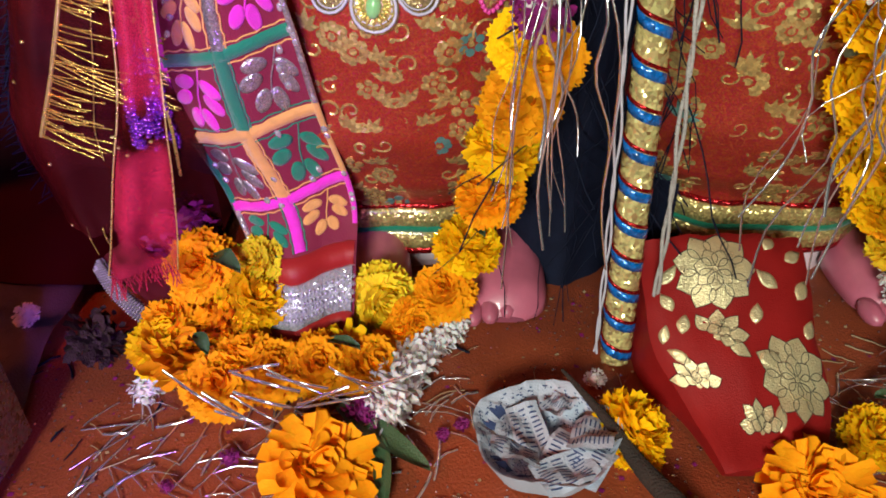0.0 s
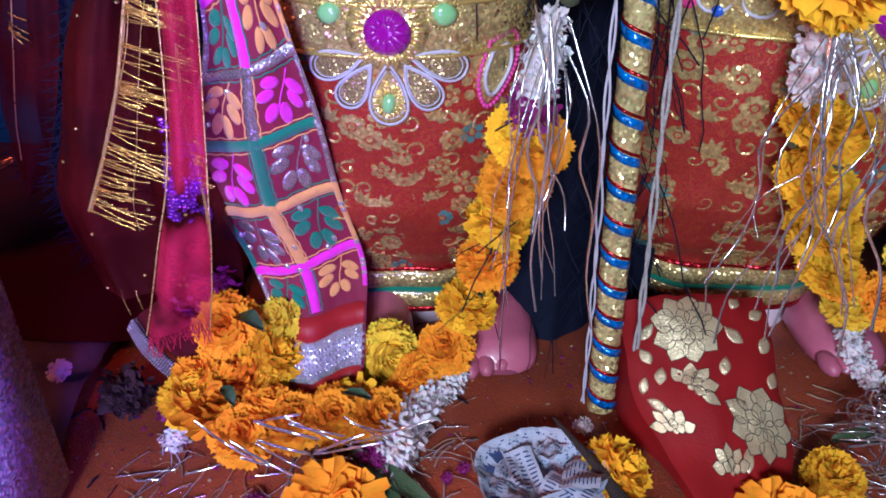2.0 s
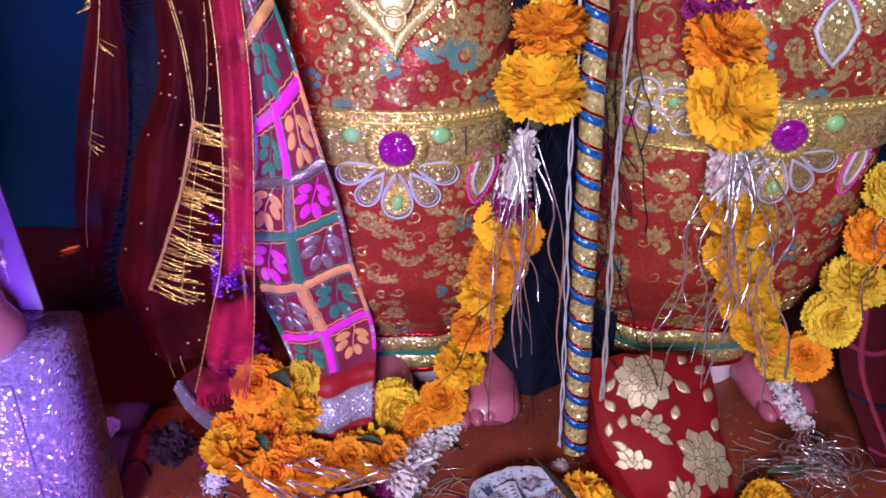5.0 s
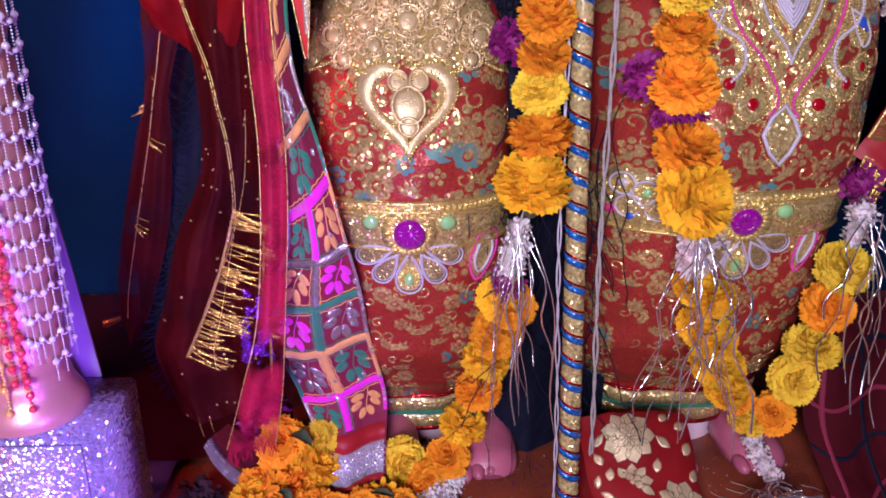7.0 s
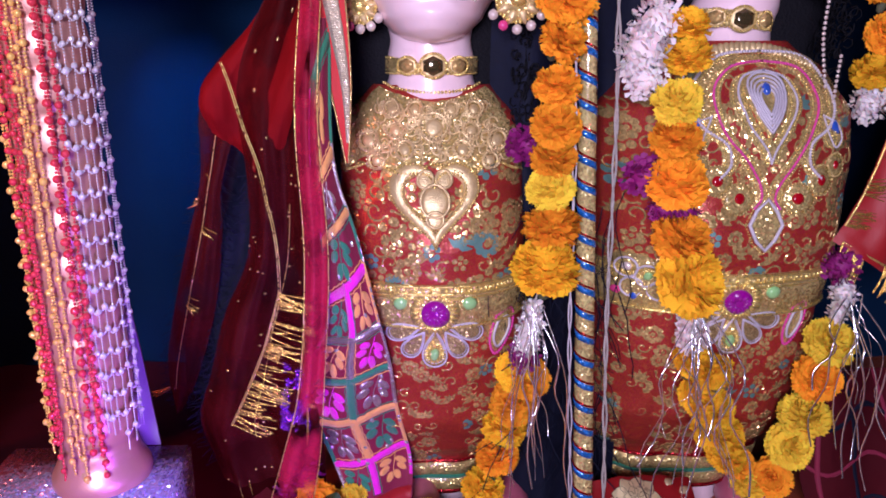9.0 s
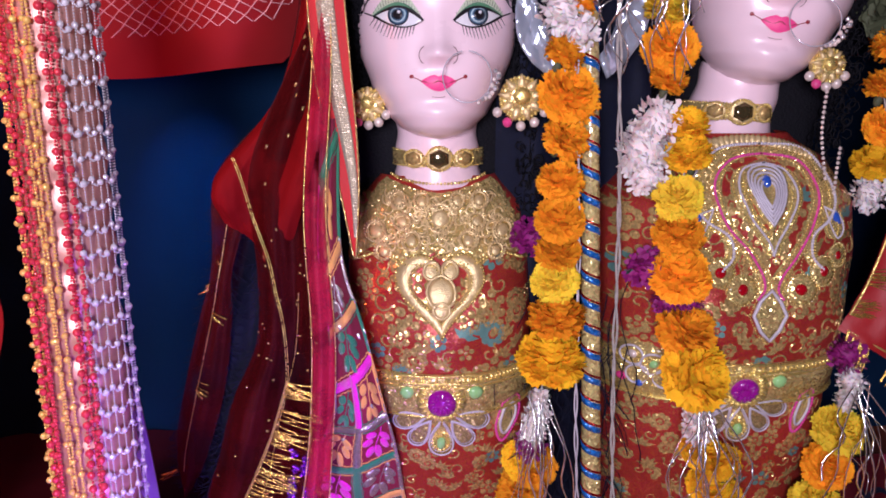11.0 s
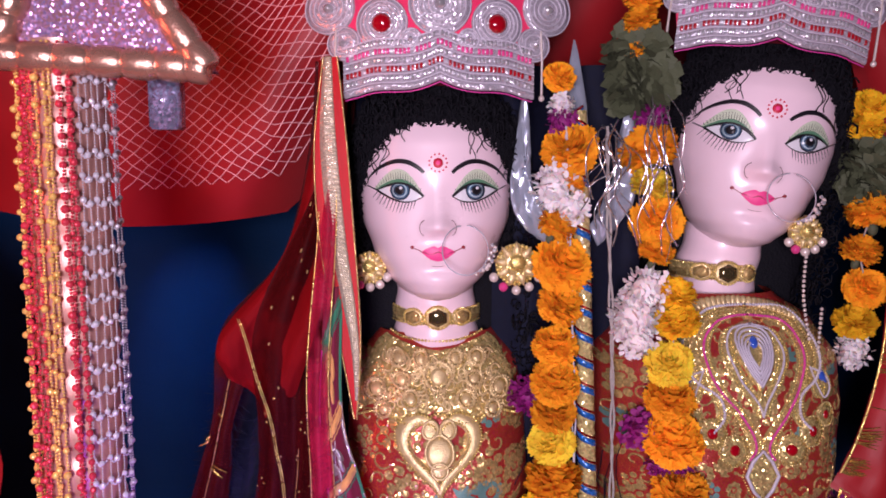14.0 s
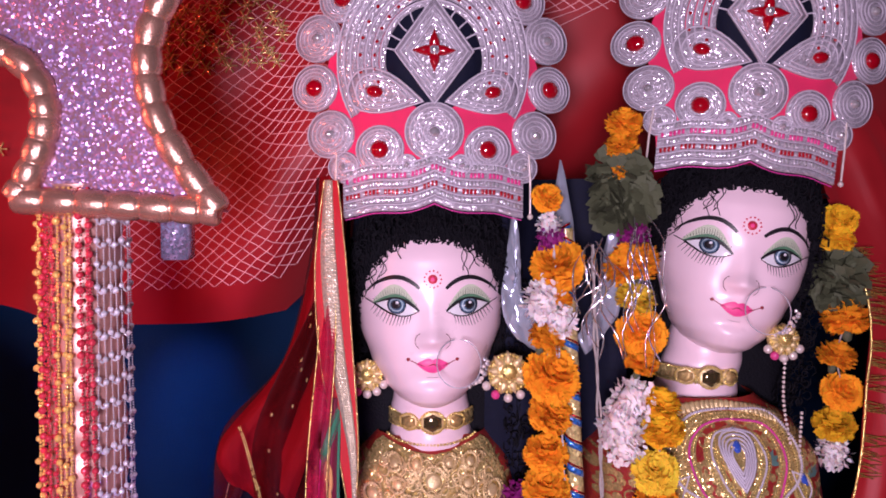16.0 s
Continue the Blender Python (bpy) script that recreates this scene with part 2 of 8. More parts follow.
# ---- palette ----
ORANGE_CLOTH = mat("orange_cloth", (0.27, 0.051, 0.018), 0.42, 0.0, 0.55, 11, 0.5, 0.03, 500)
RED_CLOTH = mat("red_cloth", (0.25, 0.008, 0.009), 0.6, 0, 0.35, 22, 0.25, 0.0, 1100, spec=0.2)
RED_SATIN = mat("red_satin", (0.34, 0.006, 0.008), 0.55, 0, 0.35, 10, 0.1, 0.1, 600)
DEEP_RED = mat("deep_red_cloth", (0.06, 0.004, 0.008), 0.8, 0, 0.35, 18, 0.3, 0.0, 900, spec=0.1)
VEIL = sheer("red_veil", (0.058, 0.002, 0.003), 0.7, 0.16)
PINK_NET = sheer("pink_net", (0.46, 0.017, 0.055), 0.5, 0.26)
BROCADE = glitter("red_brocade", (0.46, 0.040, 0.026), 1100, 0.3, 0.34, 0.25, 0.02, 0.65)
MAROON = mat("maroon_velvet", (0.21, 0.005, 0.036), 0.7, 0, 0.3, 30, 0.4, 0.08, 900)
GOLD = mat("gold_foil", (0.95, 0.68, 0.22), 0.28, 0.75, 0.25, 200, 0.3, 0, 900)
PALE_GOLD = glitter("pale_gold_foil", (0.86, 0.60, 0.23), 420, 0.6, 0.26, 0.55, 0.01, 0.5)
GOLD_LACE = glitter("gold_sequins", (1.0, 0.78, 0.30), 560, 1.0, 0.26, 0.6, 0.015, 0.55, 0.4)
FRINGE_GOLD = mat("fringe_gold", (0.72, 0.46, 0.12), 0.24, 0.8, 0.35, 140, 0.2)
GOLD_CAST = mat("cast_gold", (0.86, 0.61, 0.31), 0.38, 0.5, 0.35, 120, 0.35, 0, 700)
SILVER_LACE = glitter("silver_sequins", (0.72, 0.67, 0.76), 750, 0.8, 0.25, 0.4, 0.05, 0.55, 0.2)
SILVER_FOIL = mat("silver_foil", (0.60, 0.68, 0.82), 0.12, 0.6, 0.12, 40, 0.2, 0, 200)
TINSEL = mat("tinsel_foil", (0.92, 0.90, 0.97), 0.14, 0.9, 0.15, 60, 0.05)
BLUE_FOIL = glitter("blue_foil", (0.02, 0.24, 0.85), 420, 0.6, 0.2, 0.3, 0, 0.3, 0.8)
RED_FOIL = glitter("red_foil", (0.6, 0.02, 0.03), 500, 0.6, 0.25, 0.8)
WHITE_CORD = mat("white_cord", (0.58, 0.54, 0.62), 0.5, 0.1, 0.12, 200, 0.4)
PINK_CORD = mat("pink_cord", (0.72, 0.06, 0.34), 0.45, 0.1, 0.2, 200, 0.4)
MAGENTA = mat("magenta_thread", (0.88, 0.010, 0.58), 0.5, 0, 0.25, 150, 0.5, 0.3, 1600)
GREEN_THREAD = mat("green_thread", (0.004, 0.19, 0.10), 0.5, 0, 0.25, 150, 0.5, 0.3, 1600)
PEACH_THREAD = mat("peach_thread", (0.78, 0.36, 0.10), 0.5, 0, 0.25, 150, 0.5, 0.3, 1600)
SILVER_THREAD = glitter("silver_thread", (0.82, 0.76, 0.80), 1300, 0.8, 0.3, 0.75)
TEAL_PRINT = mat("teal_print", (0.11, 0.25, 0.23), 0.5, 0.2, 0.25, 120, 0.3)
PURPLE_GEM = mat("purple_gem", (0.30, 0.006, 0.27), 0.12, 0, 0.2, 90, 0.1, coat=1.0)
GREEN_GEM = mat("green_gem", (0.30, 0.62, 0.24), 0.12, 0, 0.2, 90, 0.1, coat=1.0)
BLUE_GEM = mat("blue_gem", (0.03, 0.10, 0.50), 0.12, 0, 0.2, 90, 0.1, coat=1.0)
RED_GEM = mat("red_gem", (0.38, 0.004, 0.01), 0.08, 0, 0.2, 90, 0.05, coat=1.0)
PINK_GEM = mat("pink_gem", (0.75, 0.06, 0.25), 0.12, 0, 0.2, 90, 0.05, coat=1.0)
DARK_GEM = mat("dark_gem", (0.12, 0.09, 0.04), 0.08, 0.6, 0.3, 90, 0.05, coat=1.0)
CLEAR_GEM = mat("clear_gem", (0.8, 0.8, 0.85), 0.06, 0.7, 0.1, 90, 0.05, coat=1.0)
PEARL = mat("pearl", (0.72, 0.62, 0.58), 0.2, 0.2, 0.1, 90, 0.05, coat=0.6)
CROWN_PINK = mat("crown_pink_felt", (0.78, 0.015, 0.10), 0.6, 0, 0.15, 60, 0.4, 0.3, 1500)
SKIN = mat("painted_clay", (0.90, 0.68, 0.755), 0.30, 0, 0.05, 30, 0.04, 0, 300, coat=0.35)
HAIR = mat("black_wig_hair", (0.005, 0.005, 0.008), 0.75, 0, 0.4, 160, 0.6, 0, 350, spec=0.15)
PAINT_BLACK = mat("black_paint", (0.012, 0.010, 0.014), 0.35, 0, 0.2, 90, 0.05)
PAINT_WHITE = mat("white_paint", (0.78, 0.78, 0.82), 0.25, 0, 0.05, 90, 0.02, coat=0.4)
PAINT_GREEN = mat("green_paint", (0.09, 0.25, 0.14), 0.4, 0, 0.2, 90, 0.05)
PAINT_PALE = mat("pale_green_paint", (0.56, 0.64, 0.48), 0.4, 0, 0.12, 90, 0.05)
PAINT_IRIS = mat("blue_grey_paint", (0.05, 0.11, 0.19), 0.25, 0, 0.3, 300, 0.02, coat=0.5)
PAINT_BLUE = mat("pale_blue_paint", (0.40, 0.56, 0.62), 0.25, 0, 0.2, 200, 0.02, coat=0.5)
PAINT_LIP = mat("pink_lip_paint", (0.90, 0.070, 0.28), 0.5, 0, 0.12, 90, 0.02, coat=0.05)
PAINT_RED = mat("red_paint", (0.62, 0.015, 0.05), 0.4, 0, 0.1, 90, 0.02)
PAINT_LINE = mat("brown_line_paint", (0.22, 0.10, 0.11), 0.4, 0, 0.1, 90, 0.02)
PAINT_CORNER = mat("dusky_red_paint", (0.30, 0.03, 0.04), 0.4, 0, 0.1, 90, 0.02)
MARI_O = mat("orange_marigold", (1.0, 0.33, 0.008), 0.8, 0, 0.2, 90, 0.2, 0.0, 400, per_object=0.14, spec=0.15)
MARI_Y = mat("yellow_marigold", (1.0, 0.48, 0.008), 0.8, 0, 0.2, 90, 0.2, 0.0, 400, per_object=0.14, spec=0.15)
MARI_L = mat("lemon_marigold", (0.95, 0.60, 0.03), 0.8, 0, 0.2, 90, 0.2, 0.0, 400, per_object=0.14, spec=0.15)
WHITE_BLOOM = mat("white_blossom", (0.84, 0.76, 0.76), 0.6, 0, 0.15, 90, 0.4)
PURPLE_BLOOM = mat("purple_blossom", (0.24, 0.007, 0.15), 0.6, 0, 0.35, 90, 0.4)
LEAF = mat("green_leaf", (0.045, 0.085, 0.035), 0.5, 0, 0.35, 70, 0.4)
DRY_LEAF = mat("dry_leaf", (0.075, 0.09, 0.045), 0.7, 0, 0.35, 70, 0.5)
STRAW = mat("straw", (0.38, 0.26, 0.15), 0.6, 0, 0.3, 90, 0.3)
TWINE = mat("grey_twine", (0.42, 0.38, 0.36), 0.8, 0, 0.3, 200, 0.9)
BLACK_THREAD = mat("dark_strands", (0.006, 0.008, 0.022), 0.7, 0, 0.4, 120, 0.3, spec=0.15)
NAVY = mat("navy_backdrop", (0.003, 0.020, 0.06), 0.9, 0, 0.4, 6, 0.4, 0.0, 500, spec=0.1)
COLUMN = mat("rose_satin_column", (0.54, 0.27, 0.23), 0.36, 0.45, 0.25, 18, 0.1, coat=0.15)
BOX_GLITTER = glitter("violet_glitter_foam", (0.56, 0.48, 0.80), 480, 1.1, 0.2, 0.45, 0.08, 0.3, 0.3)
CAP_GLITTER = glitter("pink_glitter_foam", (0.42, 0.21, 0.39), 560, 0.75, 0.25, 0.3, 0.14, 0.72)
BORDER_GOLD = mat("rose_gold_piping", (0.66, 0.36, 0.27), 0.25, 0.75, 0.2, 60, 0.2)
BEAD_GOLD = mat("gold_bead", (0.90, 0.56, 0.16), 0.14, 0.35, 0.2, 90, 0.05)
BEAD_RED = mat("red_bead", (0.64, 0.05, 0.08), 0.16, 0.3, 0.2, 90, 0.05)
BEAD_SILVER = mat("silver_bead", (0.72, 0.70, 0.80), 0.10, 0.42, 0.2, 90, 0.05)
PAPER = mat("newsprint", (0.42, 0.45, 0.54), 0.85, 0, 0.12, 40, 0.3)
INK = mat("newsprint_ink", (0.04, 0.06, 0.16), 0.85, 0, 0.3, 90, 0.2)
CHARCOAL = mat("charred_stick", (0.03, 0.018, 0.014), 0.9, 0, 0.6, 80, 1.0)
RAISIN = mat("dark_dried_bloom", (0.03, 0.006, 0.014), 0.7, 0, 0.4, 120, 1.0)
POLE_GOLD = glitter("bright_gold_foil", (1.0, 0.82, 0.34), 380, 1.2, 0.2, 0.3, 0.015, 0.4, 0.8)
FOOT_PINK = mat("pink_foot_paint", (0.48, 0.12, 0.19), 0.4, 0, 0.6, 22, 0.1, coat=0.2)
for petal in (MARI_O, MARI_Y, MARI_L, WHITE_BLOOM):  # light glows through the petals
    bsdf = petal.node_tree.nodes["Principled BSDF"]
    bsdf.inputs["Subsurface Weight"].default_value, bsdf.inputs["Subsurface Scale"].default_value = 0.25, 0.003

# ---- setting ----


def floor_height(x, y):
    return 0.004 * math.sin(9 * x + 3 * y) + 0.004 * math.sin(14 * y - 5 * x + 1) + 0.010 * noise.noise((x * 7, y * 7, 0)) + 0.003 * noise.noise((x * 26, y * 26, 3)) - 0.006


def build_floor():
    b = Buf()
    xs = [-1.6 + 3.6 * i / 180 for i in range(181)]
    ys = [-0.25 + 1.6 * i / 120 for i in range(121)]
    b.grid([[(x, y, floor_height(x, y)) for x in xs] for y in ys])
    lo = [(x, -0.25, -0.6) for x in xs]
    b.grid([lo, [(x, -0.25, floor_height(x, -0.25)) for x in xs]])
    return solid("floor", b, ORANGE_CLOTH, "crumpled orange cloth spread over the altar platform", "floor", kind="structure", base=(0, 0, 0))


def build_ground():
    b = Buf()
    b.box((-4, -4, -0.66), (4, 3, -0.6))
    return solid("ground", b, mat("dull_ground", (0.08, 0.07, 0.06), 0.9, 0, 0.4, 5, 0.6), "dull dark ground in front of the altar", "ground", kind="structure")


def build_walls():
    b = Buf()
    rows = []
    for i in range(50):
        z = -0.6 + 2.9 * i / 49
        rows.append([(x, 1.15 + 0.035 * math.sin(7 * x + 0.6 * math.sin(2 * z)) + 0.012 * math.sin(23 * x + z), z) for x in (-2.2 + 4.4 * k / 140 for k in range(141))])
    b.grid(rows)
    solid("backdrop", b, NAVY, "dark navy cloth backdrop hanging behind the idols", "backdrop", kind="structure")
    for nm, x in (("wall_west", -2.2), ("wall_east", 2.2)):
        b = Buf()
        b.box((x - 0.05, -3, -0.6), (x + 0.05, 1.3, 2.3))
        solid(nm, b, NAVY, "dark cloth side of the tent", "wall", kind="structure")
    b = Buf()
    b.box((-2.25, -3.05, -0.6), (2.25, -2.95, 2.3))
    solid("wall_south", b, NAVY, "dark cloth side of the tent", "wall", kind="structure")
    b = Buf()
    b.box((-2.25, -3.05, 2.3), (2.25, 1.3, 2.36))
    solid("ceiling", b, DEEP_RED, "dark red cloth roof of the tent", "ceiling", kind="structure")


build_floor()
build_ground()
build_walls()
# dark sheet over the orange floor at the back, standing in for shade
b = Buf()
b.grid([[(x, y, floor_height(x, y) + 0.012 + 0.01 * abs(noise.noise((x * 6, y * 6, 4)))) for x in (-1.3 + 1.05 * k / 40 for k in range(41))] for y in (0.60 + 0.56 * k / 24 for k in range(25))])
solid("rear_cloth", b, DEEP_RED, "dark maroon sheet giving the floor behind the idols its shade", "cloth", kind="structure")


# ---- red canopy cloth behind the idols ----


def canopy(u, v):
    """u along x, v from the lower edge (0) up (1)."""
    x = -1.05 + 2.1 * u
    low = 0.80 + 0.03 * math.sin(5 * x + 1.2) + 0.20 * min(1, max(0, (x + 0.28) / 0.25))
    low = low if x < 0.1 else 0.98
    z = low + (1.75 - low) * v
    fold = 0.06 * math.sin(8 * (x - 0.8 * z) + 0.8) + 0.03 * math.sin(19 * (x - 0.7 * z) + 1 + 2 * z) + 0.03 * noise.noise((x * 5 - 3 * z, z * 3, 1)) + 0.006 * noise.noise((x * 16 - 9 * z, z * 8, 5))
    belly = -0.10 * math.sin(math.pi * min(1, v * 1.6))
    return Vector((x, 0.84 + fold + belly - 0.25 * v * v, z))


def build_canopy():
    b = Buf()
    b.grid([[canopy(u / 120, v / 60) for u in range(121)] for v in range(61)])
    cloth = thing("canopy_cloth", canopy(0.5, 0), "red satin canopy with silver lattice net draped behind the idols", "canopy")
    part("cloth", b, RED_SATIN, cloth)
    # the net with its lattice
    net = on(lambda a, c: canopy(a, c))
    b = Buf()
    for i in range(-32, 74):
        for s in (1, -1):
            pts = []
            for k in range(60):
                v = 0.06 + 0.012 * k
                u = i * 0.0118 + s * (v - 0.1) * 0.62 + (0.05 if s > 0 else 0.2)
                if 0.24 < u < 0.62 and v < 0.77 and v > 0.055 + min(0.32, 9.0 * max(0.0, u - 0.36) ** 2):
                    pts.append((u + 0.0012 * math.sin(k * 1.6), v))
            if len(pts) > 4:
                b.cord(pts, net, 0.0009, 0, 4)
    part("net_lattice", b, mat("net_thread", (0.95, 0.46, 0.48), 0.4, 0.1, 0.3), cloth, "silver-pink woven lattice")
    b = Buf()
    for i in range(66):
        u, v = (0.285 + 0.0085 * (i % 11), 0.40 + 0.03 * (i // 11) + 0.015 * (i % 2)) if i < 44 else (0.10 + 0.018 * (i % 4), 0.28 + 0.025 * ((i - 44) // 4))
        p = net(u + random.uniform(-0.003, 0.003), v + random.uniform(-0.006, 0.006), 0.006)
        for k in range(3):
            a = math.pi * k / 3
            d = Vector((math.cos(a), 0, math.sin(a))) * 0.012
            b.tube([p - d, p + d], 0.0015, 4)
        b.ball(p, 0.003, 0, 6)
    part("star_trim", b, GOLD_LACE, cloth, "small gold star sequins")["kind"] = "stuff"


build_canopy()

# ---- idols ----
# rows of height, front depth, half width, half depth
BODY_ONE = [(0.028, 0.628, 0.120, 0.10), (0.085, 0.616, 0.126, 0.105), (0.13, 0.578, 0.135, 0.12), (0.2, 0.535, 0.142, 0.135), (0.30, 0.506, 0.135, 0.135), (0.37, 0.497, 0.126, 0.13), (0.45, 0.490, 0.124, 0.12), (0.50, 0.503, 0.122, 0.115), (0.55, 0.525, 0.122, 0.10), (0.60, 0.553, 0.114, 0.08), (0.64, 0.578, 0.082, 0.06), (0.655, 0.59, 0.055, 0.05)]
BODY_TWO = [(0.040, 0.612, 0.135, 0.10), (0.10, 0.600, 0.142, 0.105), (0.14, 0.565, 0.158, 0.12), (0.2, 0.530, 0.166, 0.135), (0.30, 0.503, 0.163, 0.135), (0.38, 0.493, 0.160, 0.13), (0.456, 0.474, 0.162, 0.13), (0.55, 0.482, 0.168, 0.12), (0.61, 0.500, 0.165, 0.11), (0.66, 0.530, 0.132, 0.08), (0.695, 0.553, 0.082, 0.06), (0.71, 0.565, 0.056, 0.05)]


def crease(x, z):
    """Soft creases of the gown cloth."""
    return 0.007 * noise.noise((x * 13 + z * 6, z * 6, 3)) + 0.0035 * noise.noise((x * 34 - z * 16, z * 15, 8))


def body_surface(table, cx):
    def f(x, z):
        front, rx, ry = lerp_table(table, z)
        k = min(1, abs((x - cx) / rx))
        d = (1 - k ** 2.3) ** (1 / 2.3)
        return Vector((x, front + ry - ry * d + crease(x, z), z))
    return f


ONE, TWO = -0.047, 0.334
SURF_ONE, SURF_TWO = on(body_surface(BODY_ONE, ONE)), on(body_surface(BODY_TWO, TWO))


def ring_of(table, cx, z, n=96, grow=0.0, wave=0.0):
    front, rx, ry = lerp_table(table, z)
    out = []
    for k in range(n):
        a = 2 * math.pi * k / n
        g = grow + wave * math.sin(9 * a + 11 * z)
        c, s = math.cos(a), math.sin(a)
        x = cx + (rx + g) * math.copysign(abs(c) ** (2 / 2.3), c)
        out.append((x, front + ry + (ry + g) * math.copysign(abs(s) ** (2 / 2.3), s) + crease(x, z), z))
    return out


HEAD_W = [(-0.106, 0.012), (-0.102, 0.034), (-0.093, 0.049), (-0.075, 0.0655), (-0.045, 0.0815), (0.0, 0.0970), (0.03, 0.1005), (0.07, 0.1000), (0.12, 0.090), (0.155, 0.060), (0.172, 0.02)]
HEAD_D = [(-0.106, 0.058), (-0.101, 0.078), (-0.090, 0.092), (-0.07, 0.101), (-0.045, 0.104), (0.0, 0.105), (0.05, 0.107), (0.09, 0.102), (0.13, 0.084), (0.155, 0.058), (0.172, 0.02)]


def nose(x, z):
    if z > 0.06 or z < -0.04:
        return 0
    t = (0.05 - z) / 0.06
    ridge = 0.013 * max(0, min(1, t)) ** 1.3 if z > -0.010 else 0.013 * max(0, 1 - (-0.010 - z) / 0.012)
    wide = 0.0075 + 0.005 * max(0, min(1, t))
    tip = 0.006 * math.exp(-((z + 0.006) / 0.009) ** 2 - (x / 0.009) ** 2)
    wings = 0.005 * math.exp(-((z + 0.010) / 0.009) ** 2) * (math.exp(-((x - 0.013) / 0.006) ** 2) + math.exp(-((x + 0.013) / 0.006) ** 2))
    return ridge * math.exp(-(x / wide) ** 2) + tip + wings


def face_relief(x, z):
    lips = 0.0045 * math.exp(-(x / 0.022) ** 2 - ((z + 0.040) / 0.010) ** 2) - 0.0010 * math.exp(-(x / 0.02) ** 2 - ((z + 0.040) / 0.0016) ** 2)
    chin = 0.006 * math.exp(-(x / 0.022) ** 2 - ((z + 0.080) / 0.014) ** 2)
    under = -0.003 * math.exp(-(x / 0.02) ** 2 - ((z + 0.060) / 0.007) ** 2)
    socket = -0.004 * (math.exp(-((x - 0.043) / 0.028) ** 2 - ((z - 0.04) / 0.016) ** 2) + math.exp(-((x + 0.043) / 0.028) ** 2 - ((z - 0.04) / 0.016) ** 2))
    cheek = 0.004 * (math.exp(-((x - 0.05) / 0.025) ** 2 - ((z + 0.02) / 0.025) ** 2) + math.exp(-((x + 0.05) / 0.025) ** 2 - ((z + 0.02) / 0.025) ** 2))
    return nose(x, z) + lips + chin + under + socket + cheek


def head_front(x, z):
    w, d = lerp_table(HEAD_W, z)[0], lerp_table(HEAD_D, z)[0]
    k = min(1, abs(x / w))
    return Vector((x, -d * (1 - k ** 2.2) ** (1 / 2.0) - face_relief(x, z), z))


FACE = on(head_front)


def tapered(b, pts, widths, slot, h=0.0010):
    """A painted stroke on the face, with a width for each point."""
    n = len(pts)
    up, lo = [], []
    for i in range(n):
        a, c = Vector(pts[max(0, i - 1)]), Vector(pts[min(n - 1, i + 1)])
        d = (c - a).normalized()
        nx, nz = -d.y * widths[i] / 2, d.x * widths[i] / 2
        up.append(FACE(pts[i][0] + nx, pts[i][1] + nz, h))
        lo.append(FACE(pts[i][0] - nx, pts[i][1] - nz, h))
    b.grid([up, lo], slot)


